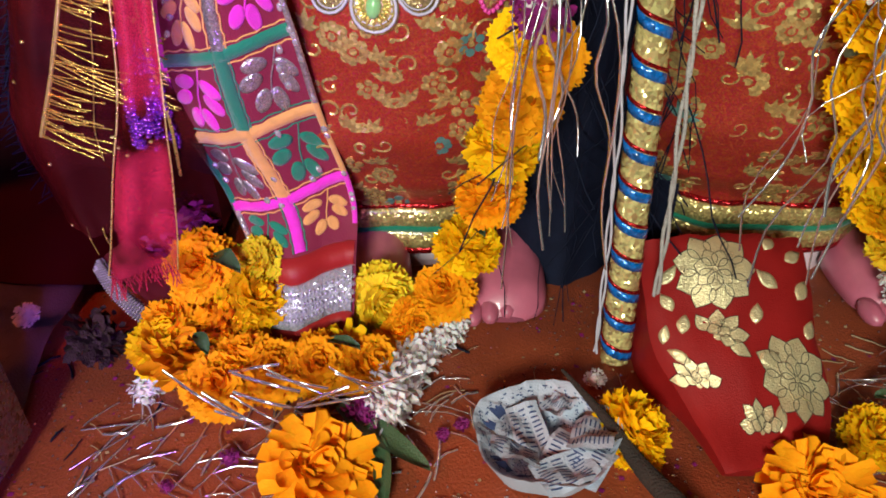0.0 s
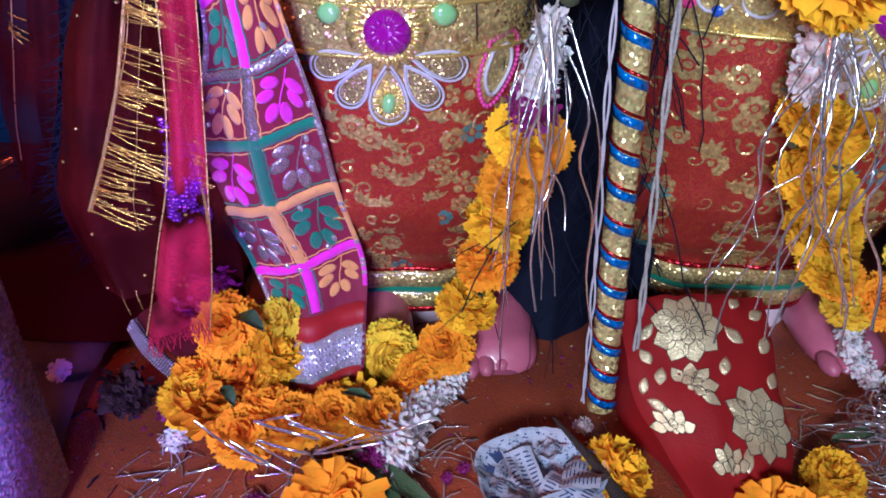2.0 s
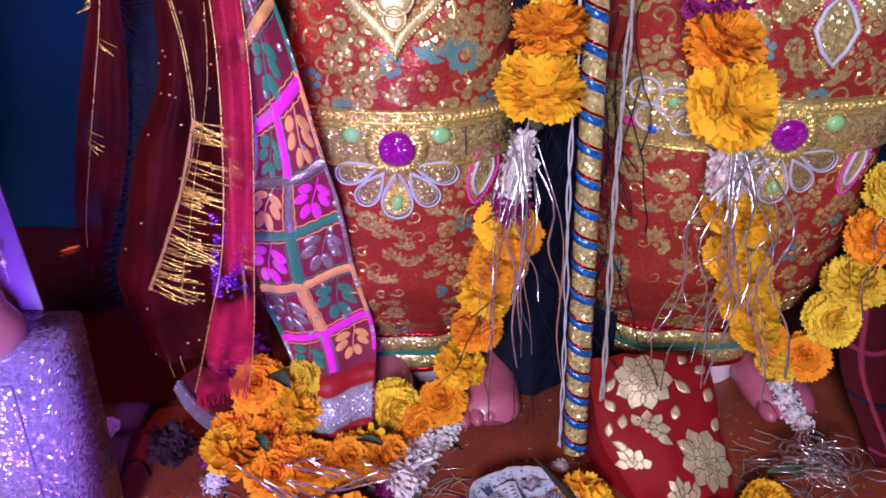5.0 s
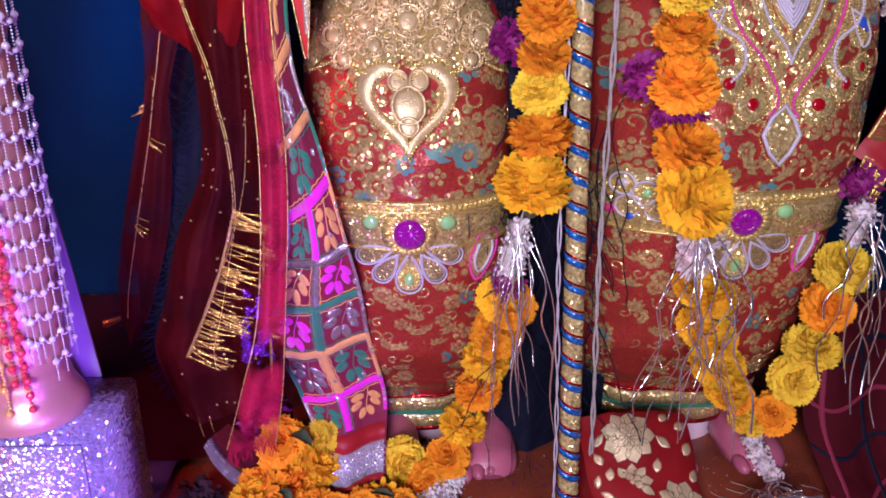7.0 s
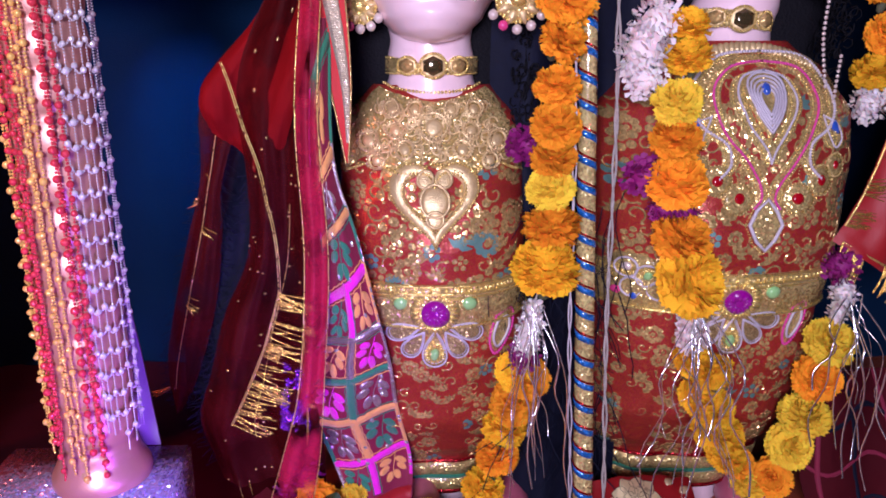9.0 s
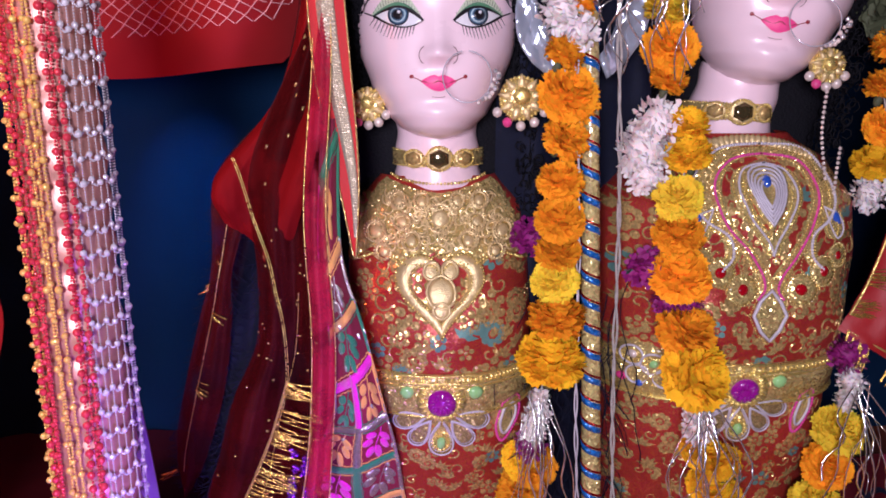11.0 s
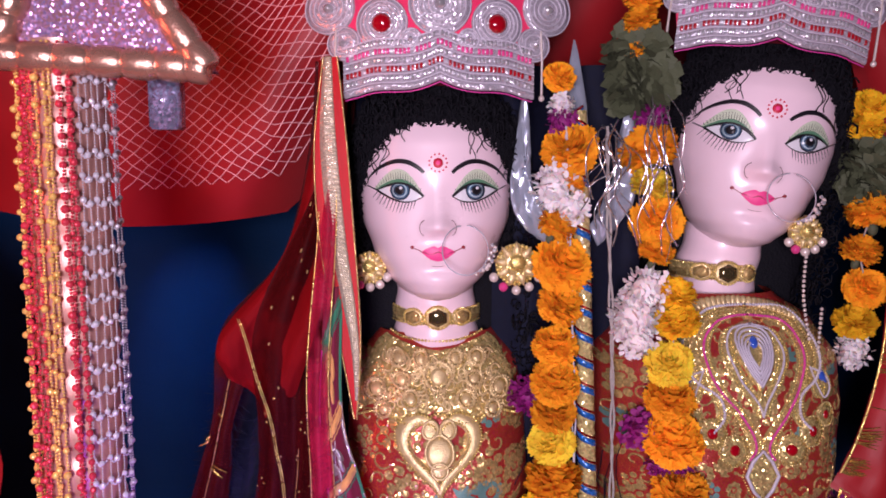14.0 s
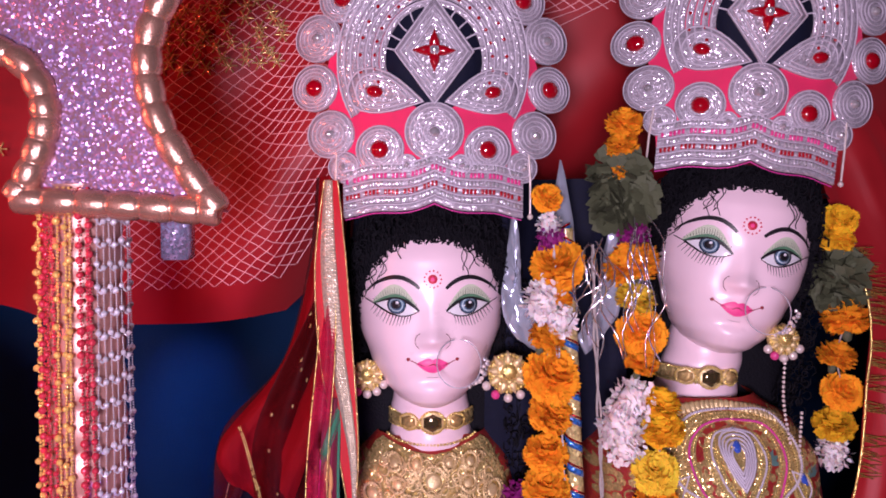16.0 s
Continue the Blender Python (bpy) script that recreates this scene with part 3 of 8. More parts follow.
def paint_face(b):
    """Slots: 0 skin 1 hair 2 black 3 white 4 green 5 pale green 6 iris 7 lip 8 red 9 line 10 corner."""
    for s in (-1, 1):
        def lid(u, bulge):  # u from the inner corner to the outer
            x = 0.0165 + 0.0555 * u
            base = 0.0272 + 0.0075 * u
            return (s * x, base + bulge * math.sin(math.pi * u ** 0.9))
        n = 18
        top = [lid(k / n, 0.0118) for k in range(n + 1)]
        bot = [lid(k / n, -0.0098) for k in range(n + 1)]
        crease = [(p[0] * 1.02 + s * 0.001, p[1] + 0.0046 * math.sin(math.pi * (k / n) ** 0.8) + 0.0012) for k, p in enumerate(top)]
        brow_lo = [(p[0] * 1.04 + s * 0.001, p[1] + 0.0185 * math.sin(math.pi * (0.08 + 0.86 * k / n)) - 0.001) for k, p in enumerate(top)]
        b.grid([[FACE(*p, 0.0005) for p in brow_lo], [FACE((p[0] + q[0]) / 2, (p[1] + q[1]) / 2, 0.0005) for p, q in zip(brow_lo, crease)], [FACE(*p, 0.0005) for p in crease]], 5)
        b.grid([[FACE(*p, 0.0008) for p in crease], [FACE(*p, 0.0008) for p in top]], 4)
        mid = [((p[0] + q[0]) / 2, (p[1] + q[1]) / 2) for p, q in zip(top, bot)]
        b.grid([[FACE(*p, 0.0006) for p in top], [FACE(*p, 0.0020) for p in mid], [FACE(*p, 0.0006) for p in bot]], 3)
        b.grid([[FACE(*p, 0.0012) for p in (top[0], mid[1], mid[2])], [FACE(*p, 0.0012) for p in (bot[0], bot[1], bot[2])]], 10)
        cx, cz = s * 0.0442, 0.0345
        for r, h, slot in ((0.0118, 0.0026, 2), (0.0109, 0.0030, 6), (0.0090, 0.0033, 12), (0.0072, 0.0035, 6), (0.0056, 0.0038, 2)):
            b.relief([(x, max(lid((abs(x) - 0.0165) / 0.0555, -0.0094)[1], min(z, lid((abs(x) - 0.0165) / 0.0555, 0.0113)[1]))) for x, z in circle2(cx, cz, r, r, 20)], FACE, h, slot, rings=1)
        b.relief(circle2(cx + 0.0015, cz + 0.003, 0.0020, n=8), FACE, 0.0041, 3, rings=1)
        wings = top + [(s * 0.0840, 0.0400)]
        tapered(b, wings, [0.0014 + 0.0030 * math.sin(math.pi * min(1, k / len(wings) + 0.15)) for k in range(len(wings))], 2, 0.0024)
        tapered(b, bot, [0.0008 + 0.0018 * k / n for k in range(n + 1)], 2, 0.0022)
        for k in range(13):  # lashes below
            u = 0.18 + 0.80 * k / 12
            x, z = lid(u, -0.0098)
            tapered(b, [(x, z), (x + s * (0.0035 + 0.006 * (u - 0.35)), z - 0.0085 - 0.0050 * math.sin(math.pi * u ** 1.4))], [0.0012, 0.0004], 2, 0.0012)
        for k in range(19):  # lashes above, drawn on the lid
            u = 0.06 + 0.90 * k / 18
            x, z = crease[int(u * n)]
            x += s * 0.0555 * (u * n - int(u * n)) / n
            tapered(b, [(x, z), (x + s * 0.0045 * (u - 0.4), z + 0.0085 * math.sin(math.pi * (0.12 + 0.8 * u)))], [0.0008, 0.0003], 2, 0.0012)
        brow = [(s * x, z) for x, z in ((0.0165, 0.0555), (0.024, 0.0620), (0.036, 0.0680), (0.050, 0.0690), (0.064, 0.0645), (0.076, 0.0570), (0.0855, 0.0465))]
        brow = [(p.x, p.y) for p in spline([(x, z, 0) for x, z in brow], 22)]
        tapered(b, brow, [0.0012 + 0.0042 * math.sin(math.pi * (0.2 + 0.8 * k / 21)) for k in range(22)], 2)
        tapered(b, [(s * (0.014 + 0.0075 * math.sin(t)), -0.010 + 0.0095 * math.cos(t)) for t in (0.2 + 2.6 * k / 10 for k in range(11))], [0.0009] * 11, 9, 0.0008)
    # lips
    n = 24
    up = [(0.0202 * (2 * k / n - 1), -0.0385 + 0.0078 * (1 - abs(2 * k / n - 1) ** 1.7) - 0.0028 * math.exp(-((2 * k / n - 1) / 0.16) ** 2)) for k in range(n + 1)]
    lo = [(0.0202 * (2 * k / n - 1), -0.0385 - 0.0110 * (1 - abs(2 * k / n - 1) ** 1.8)) for k in range(n + 1)]
    b.grid([[FACE(*p, 0.0008) for p in up], [FACE((p[0] + q[0]) / 2, (p[1] + q[1]) / 2, 0.0022) for p, q in zip(up, lo)], [FACE(*p, 0.0008) for p in lo]], 7)
    tapered(b, [(p[0] * 0.97, -0.0395 + 0.0012 * math.cos(9 * p[0] / 0.0255)) for p in up], [0.0007] * (n + 1), 10, 0.0026)
    tapered(b, [(-0.0300, -0.0335), (-0.0196, -0.0380)], [0.001, 0.001], 10)
    tapered(b, [(0.0196, -0.0380), (0.0300, -0.0335)], [0.001, 0.001], 10)
    for s in (-1, 1):
        b.relief(circle2(s * 0.0305, -0.0333, 0.0022, n=10), FACE, 0.0012, 10, rings=1)
    tapered(b, [(0.009 * math.sin(t), -0.0545 - 0.0016 * math.cos(t)) for t in (-1 + 0.2 * k for k in range(11))], [0.0006] * 11, 9)
    # the mark on the forehead
    b.relief(circle2(0.0, 0.067, 0.0058, n=16), FACE, 0.0012, 8, rings=1)
    b.relief(circle2(0.0, 0.067, 0.0026, n=12), FACE, 0.0020, 7, rings=1)
    for k in range(13):
        b.relief(circle2(0.0105 * math.cos(2 * math.pi * k / 13), 0.067 + 0.0105 * math.sin(2 * math.pi * k / 13), 0.0012, n=6), FACE, 0.0012, 8, rings=1)


def head_buf(seed):
    rnd = random.Random(seed)
    b = Buf()
    rows = []
    nz, na = 84, 120
    for i in range(nz + 1):
        z = -0.106 + 0.278 * i / nz
        w, d = lerp_table(HEAD_W, z)[0], lerp_table(HEAD_D, z)[0]
        r = []
        for k in range(na):
            a = 2 * math.pi * k / na
            x = w * math.copysign(abs(math.sin(a)) ** 0.92, math.sin(a))
            if math.cos(a) > 0:
                r.append(head_front(x, z))
            else:
                r.append(Vector((x, 0.10 * (abs(math.cos(a)) ** 0.9) * (d / 0.107), z)))
        rows.append(r)
    b.grid(rows, 0, True)
    b.add(rows[0], [tuple(range(na))], 0)
    paint_face(b)
    # hair: the scalp outside the face, curls over it, long masses behind the ears
    def bare(x, z):
        return abs(x / 0.0950) ** 2.5 + abs((z - 0.005) / 0.112) ** 2.5 < 1 + 0.06 * noise.noise((x * 60, z * 60, seed)) or z < -0.045
    for q in range(len(b.f)):
        if b.m[q] == 0 and len(b.f[q]) == 4:
            ps = [b.v[i] for i in b.f[q]]
            x, y, z = (sum(p[i] for p in ps) / 4 for i in range(3))
            if z > -0.09 and (y > -0.012 or not bare(x, z)):
                b.m[q] = 1
    made = 0
    while made < 2800:
        if made < 420:
            a = rnd.uniform(-1.9, 1.9)
            g = rnd.uniform(0.985, 1.08)
            x, z = 0.0950 * g * math.copysign(abs(math.sin(a)) ** 0.8, a), 0.005 + 0.112 * g * math.copysign(abs(math.cos(a)) ** 0.8, math.cos(a))
            c = head_front(max(-0.101, min(0.101, x)), z) + Vector((0, -0.003, 0))
        elif made % 5 < 3:
            z = rnd.uniform(-0.05, 0.168)
            w = lerp_table(HEAD_W, z)[0]
            x = rnd.choice((-1, 1)) * w * math.sin(rnd.uniform(0, 1.57))
            if bare(x, z):
                continue
            c = head_front(x * 0.995, z)
            if rnd.random() < 0.4:
                c.y += rnd.uniform(0, 0.05)
            d = Vector((c.x, c.y * 0.7, max(0, c.z - 0.03))).normalized()
            c = c + d * rnd.uniform(0.0, 0.016)
        else:
            t = rnd.random()
            c = Vector((rnd.choice((-1, 1)) * (0.096 + 0.032 * rnd.random() + 0.012 * t), -0.015 + 0.085 * rnd.random(), 0.09 - 0.33 * t))
        made += 1
        rr, ph, ax = rnd.uniform(0.004, 0.0085), rnd.uniform(0, 6.28), rnd.uniform(0, 3.14)
        pts = [c + Vector((rr * math.cos(ph + q) * math.cos(ax), rr * math.cos(ph + q) * math.sin(ax) * 0.6, rr * math.sin(ph + q))) for q in (0, 1.1, 2.2, 3.3, 4.4, 5.5)]
        b.tube(pts, rnd.uniform(0.0007, 0.0016), 4, 1)
    for i in range(26):
        x0 = rnd.choice((-1, 1)) * rnd.uniform(0.035, 0.088)
        z0 = 0.005 + 0.112 * (1 - abs(x0 / 0.095) ** 2.5) ** 0.4 + 0.006
        l, curl, ph = rnd.uniform(0.016, 0.05), rnd.uniform(0.003, 0.006), rnd.uniform(0, 6.28)
        pts = [FACE(max(-0.098, min(0.098, x0 * (1 + 0.10 * q / 9) + curl * math.sin(ph + q * 0.9))), z0 - l * q / 9, 0.003) for q in range(10)]
        b.tube(pts, 0.0006, 4, 1)
    rows = []
    for i in range(25):
        t = i / 24
        z = 0.16 - 0.40 * t
        w = 0.084 + 0.030 * min(1, t * 3)
        rows.append([Vector((w * math.cos(a), 0.045 + 0.075 * math.sin(a) * (1 if math.sin(a) > 0 else 0.3), z)) for a in (2 * math.pi * k / 40 for k in range(40))])
    b.grid(rows, 1, True)
    return b


FACE_SLOTS = [SKIN, HAIR, PAINT_BLACK, PAINT_WHITE, PAINT_GREEN, PAINT_PALE, PAINT_IRIS, PAINT_LIP, PAINT_RED, PAINT_LINE, PAINT_CORNER, FOOT_PINK, PAINT_BLUE]
HEAD_ONE = Matrix.Translation((-0.049, 0.597, 0.800))
HEAD_TWO = Matrix.Translation((0.374, 0.612, 0.866)) @ Euler((0, radians(9.5), radians(-12)), "XYZ").to_matrix().to_4x4() @ Matrix.Scale(1.02, 4)


def build_idol(table, cx, head, neck_z, label, seed):
    b = head_buf(seed).moved(head)
    # neck with its two soft rings
    c = head @ Vector((0, 0.0, -0.06))
    rows = []
    for i in range(22):
        t = i / 21
        z = neck_z - 0.045 + t * (c.z - neck_z + 0.045)
        r = 0.053 + 0.010 * (1 - t) ** 3 - 0.0015 * math.cos(t * 19)
        x = cx + (c.x - cx) * t
        y = 0.632 + (c.y + 0.012 - 0.632) * t
        rows.append([(x + r * math.cos(a), y + r * math.sin(a), z) for a in (2 * math.pi * k / 48 for k in range(48))])
    b.grid(rows, 0, True)
    # the clay body under the clothes, and the painted feet
    b.grid([ring_of(table, cx, table[0][0] - 0.06 + (table[-1][0] + 0.02 - table[0][0]) * i / 20, grow=-0.02) for i in range(21)], 0, True)
    for s in (-1, 1):
        fx, fy = cx + 0.068 * s + 0.04, 0.585
        rows = []
        for i in range(15):
            t = i / 14
            shut = math.sqrt(max(0.02, 1 - max(0, (t - 0.72) / 0.28) ** 2))
            w = (0.030 + 0.014 * math.sin(math.pi * (0.25 + 0.6 * t))) * (0.4 + 0.6 * shut)
            h = (0.052 - 0.028 * t) * shut
            rows.append([(fx + w * math.cos(a), fy + 0.05 - 0.10 * t, 0.006 + h * max(0, math.sin(a)) + 0.002 * math.sin(a)) for a in (2 * math.pi * k / 20 for k in range(20))])
        b.grid(rows, 11, True)
        for k in range(5):
            b.ball((fx + (k - 2) * 0.0165, fy - 0.046 + 0.004 * (k - (0 if s > 0 else 4)) ** 2 * 0.6, 0.014), 0.0125 - 0.0007 * k, 11, 10, (0.85, 1.6, 0.8))
    return solid("idol_statue", b, FACE_SLOTS, label, "statue", group="pair of idols", base=(cx, 0.63, 0))


build_idol(BODY_ONE, ONE, HEAD_ONE, 0.66, "painted clay goddess idol with pale pink face and black curls", 3)
build_idol(BODY_TWO, TWO, HEAD_TWO, 0.715, "taller painted clay goddess idol with head turned and tilted", 4)


def dress(table, cx, label, seed):
    b = Buf()
    z0, z1 = table[0][0], table[-1][0]
    b.grid([ring_of(table, cx, z0 + (z1 - 0.012 - z0) * i / 90, wave=0.0035 * max(0, 1 - i / 33)) for i in range(91)], 0, True)
    d = thing("idol_dress", (cx, 0.63, z0), label, "dress", group="idol dresses")
    part("gown", b, BROCADE, d)
    surf = on(body_surface(table, cx))
    rnd = random.Random(seed)
    b = Buf()
    for zz in [z0 + 0.064 + 0.0225 * i for i in range(28)]:
        front, rx, ry = lerp_table(table, zz)
        for k in range(-7, 8):
            x = cx + k * 0.0225 + (0.011 if int(zz / 0.0225) % 2 else 0) + rnd.uniform(-0.007, 0.007)
            z = zz + rnd.uniform(-0.007, 0.007)
            big = 1.5 if zz > 0.40 else 1.2
            if abs(x - cx) > rx * 0.93 or z > z1 - 0.03:
                continue
            slot = 1 if rnd.random() < 0.09 else 0
            kind = rnd.random()
            if kind < 0.45:
                r = big * rnd.uniform(0.006, 0.0105)
                n = rnd.choice((5, 6, 8))
                for q in range(n):
                    a = 2 * math.pi * q / n + rnd.random() * 0.2
                    b.relief(circle2(x + r * 0.8 * math.sin(a), z + r * 0.8 * math.cos(a), r * 0.40, n=7), surf, 0.0004, slot, rings=1)
                b.relief(circle2(x, z, r * 0.3, n=7), surf, 0.0005, 0, rings=1)
            elif kind < 0.75:
                a0 = rnd.uniform(0, 6.28)
                r = big * rnd.uniform(0.0055, 0.009)
                sgn = rnd.choice((-1, 1))
                path = [(x + r * (1 - 0.75 * q / 14) * math.cos(a0 + sgn * q * 0.42), z + r * (1 - 0.75 * q / 14) * math.sin(a0 + sgn * q * 0.42)) for q in range(15)]
                b.cord(path, surf, 0.0011 * big, 0, 4, lift=0.0001)
                b.relief(circle2(x + r * 1.2 * math.cos(a0), z + r * 1.2 * math.sin(a0), 0.0022, n=7), surf, 0.0004, 0, rings=1)
            else:
                a0 = rnd.uniform(-0.9, 0.9)
                for q in range(5):
                    b.relief(petal2(x, z, big * rnd.uniform(0.009, 0.014), 0.0050 * big, a0 + (q - 2) * 0.62, 8), surf, 0.0004, slot, rings=1)
    part("brocade_pattern", b, [PALE_GOLD, TEAL_PRINT], d, "gold and teal woven floral pattern", smooth=False)["kind"] = "stuff"
    # hem braid: gold, green, gold, red edges
    for nm, m, za, zb, g in (("hem_edge", RED_FOIL, z0 - 0.006, z0 + 0.002, 0.004), ("hem_braid", GOLD_LACE, z0 + 0.002, z0 + 0.024, 0.005), ("hem_stripe", GREEN_THREAD, z0 + 0.024, z0 + 0.031, 0.006), ("hem_braid", GOLD_LACE, z0 + 0.031, z0 + 0.054, 0.005), ("hem_edge", RED_FOIL, z0 + 0.054, z0 + 0.060, 0.004)):
        b = Buf()
        rows = [ring_of(table, cx, z, grow=gg, wave=0.0035) for z, gg in ((za, g - 0.003), (za + 0.001, g), (zb - 0.001, g), (zb, g - 0.003))]
        b.grid(rows, 0, True)
        part(nm, b, m, d)
    return d


dress(BODY_ONE, ONE, "red brocade gown with gold floral pattern and braided hem", 11)
dress(BODY_TWO, TWO, "wider red brocade gown with gold floral pattern and braided hem", 12)

# ---- veils, scarves, pole, column ----


def strip_surface(left, right, fold=0.0, waves=3, phase=0.0):
    """A hanging cloth between two edges, each a row of points from top to bottom; u across, v down."""
    l, r = spline(left, 60), spline(right, 60)

    def f(u, v):
        s = max(0.0, min(1.0, v)) * 59
        i = min(int(s), 58)
        t = s - i
        a, b = l[i].lerp(l[i + 1], t), r[i].lerp(r[i + 1], t)
        p = a.lerp(b, u)
        p.y += fold * (0.35 + 0.65 * v) * (1.3 * math.sin(waves * 2.6 * u + phase + 2.2 * v) + 2.2 * noise.noise((u * waves * 0.5 + phase, v * 3.2, phase)) + 0.5 * noise.noise((u * waves * 2.4, v * 9, phase + 2)) + 0.25 * noise.noise((u * waves * 6, v * 22, phase + 5)))
        return p
    return f


def cloth_buf(f, nu=30, nv=60, thick=0.0012):
    b = Buf()
    front = [[f(i / nu, j / nv) for i in range(nu + 1)] for j in range(nv + 1)]
    b.grid(front)
    b.grid([[p + Vector((0, thick, 0)) for p in r] for r in front])
    return b


VEIL_OUTER = strip_surface([(-0.205, 0.60, 1.00), (-0.217, 0.61, 0.89), (-0.255, 0.61, 0.745), (-0.342, 0.61, 0.643), (-0.357, 0.61, 0.52), (-0.379, 0.61, 0.44), (-0.418, 0.61, 0.295), (-0.426, 0.61, 0.23), (-0.418, 0.61, 0.18)], [(-0.15, 0.60, 1.00), (-0.16, 0.60, 0.89), (-0.19, 0.60, 0.745), (-0.275, 0.61, 0.643), (-0.325, 0.61, 0.52), (-0.331, 0.61, 0.45), (-0.350, 0.61, 0.34), (-0.385, 0.61, 0.23), (-0.412, 0.61, 0.178)], 0.006, 2)
VEIL_MAIN = strip_surface([(-0.175, 0.56, 1.02), (-0.20, 0.57, 0.85), (-0.285, 0.56, 0.66), (-0.285, 0.56, 0.52), (-0.294, 0.57, 0.42), (-0.330, 0.57, 0.338), (-0.356, 0.57, 0.247), (-0.376, 0.57, 0.18), (-0.345, 0.55, 0.10)], [(-0.150, 0.53, 1.02), (-0.165, 0.53, 0.85), (-0.180, 0.52, 0.66), (-0.195, 0.52, 0.52), (-0.20, 0.52, 0.42), (-0.20, 0.53, 0.338), (-0.20, 0.54, 0.247), (-0.20, 0.54, 0.18), (-0.20, 0.53, 0.09)], 0.013, 4, 0.7)
SHADE_BACKING = strip_surface([(-0.18, 0.63, 1.0), (-0.22, 0.64, 0.80), (-0.305, 0.64, 0.62), (-0.350, 0.64, 0.50), (-0.372, 0.64, 0.43), (-0.408, 0.64, 0.29), (-0.412, 0.64, 0.20)], [(-0.14, 0.62, 1.0), (-0.15, 0.62, 0.80), (-0.17, 0.61, 0.62), (-0.18, 0.62, 0.45), (-0.19, 0.62, 0.28), (-0.19, 0.62, 0.12)], 0.012, 4)
PINK = strip_surface([(-0.185, 0.515, 0.98), (-0.190, 0.50, 0.80), (-0.203, 0.465, 0.62), (-0.20, 0.46, 0.45), (-0.213, 0.46, 0.29), (-0.236, 0.46, 0.20), (-0.262, 0.46, 0.115)], [(-0.175, 0.51, 0.98), (-0.170, 0.49, 0.80), (-0.179, 0.46, 0.62), (-0.173, 0.455, 0.45), (-0.184, 0.455, 0.29), (-0.192, 0.455, 0.20), (-0.206, 0.455, 0.125)], 0.006, 2.6, 1.0)
PATCH = strip_surface([(-0.185, 0.50, 0.72), (-0.192, 0.475, 0.57), (-0.182, 0.462, 0.475), (-0.180, 0.468, 0.37), (-0.205, 0.50, 0.30), (-0.215, 0.535, 0.215), (-0.190, 0.545, 0.13), (-0.163, 0.50, 0.075), (-0.155, 0.472, 0.022)], [(-0.165, 0.50, 0.72), (-0.165, 0.475, 0.57), (-0.139, 0.458, 0.475), (-0.115, 0.462, 0.37), (-0.102, 0.485, 0.30), (-0.094, 0.52, 0.215), (-0.078, 0.545, 0.13), (-0.078, 0.515, 0.08), (-0.080, 0.478, 0.030)], 0.010, 2.4, 0.4)


def gold_fringe(parent, path, length, n, droop, rnd, braid=True):
    b = Buf()
    pts = spline(path, n)
    clump = rnd.uniform(0, 50)
    for i in range(n):
        p = pts[rnd.randrange(n)]
        if noise.noise((p.x * 60 + clump, p.z * 45, clump)) < -0.18:
            continue
        a = rnd.uniform(-0.3, 0.3)
        d = Vector((math.cos(a) * droop[0] - math.sin(a) * 0.2, -0.1, droop[1] + rnd.uniform(-0.25, 0.25))).normalized()
        l = length * rnd.uniform(0.4, 1.15)
        b.tube([p, p + d * l * 0.5 + Vector((0, -0.002, 0)), p + d * l], rnd.uniform(0.0005, 0.0009), 4)
    part("fringe", b, FRINGE_GOLD, parent, "gold metallic fringe")
    if not braid:
        return
    b = Buf()
    b.tube(pts, 0.0015, 6)
    part("braid", b, GOLD, parent, "narrow gold braid")


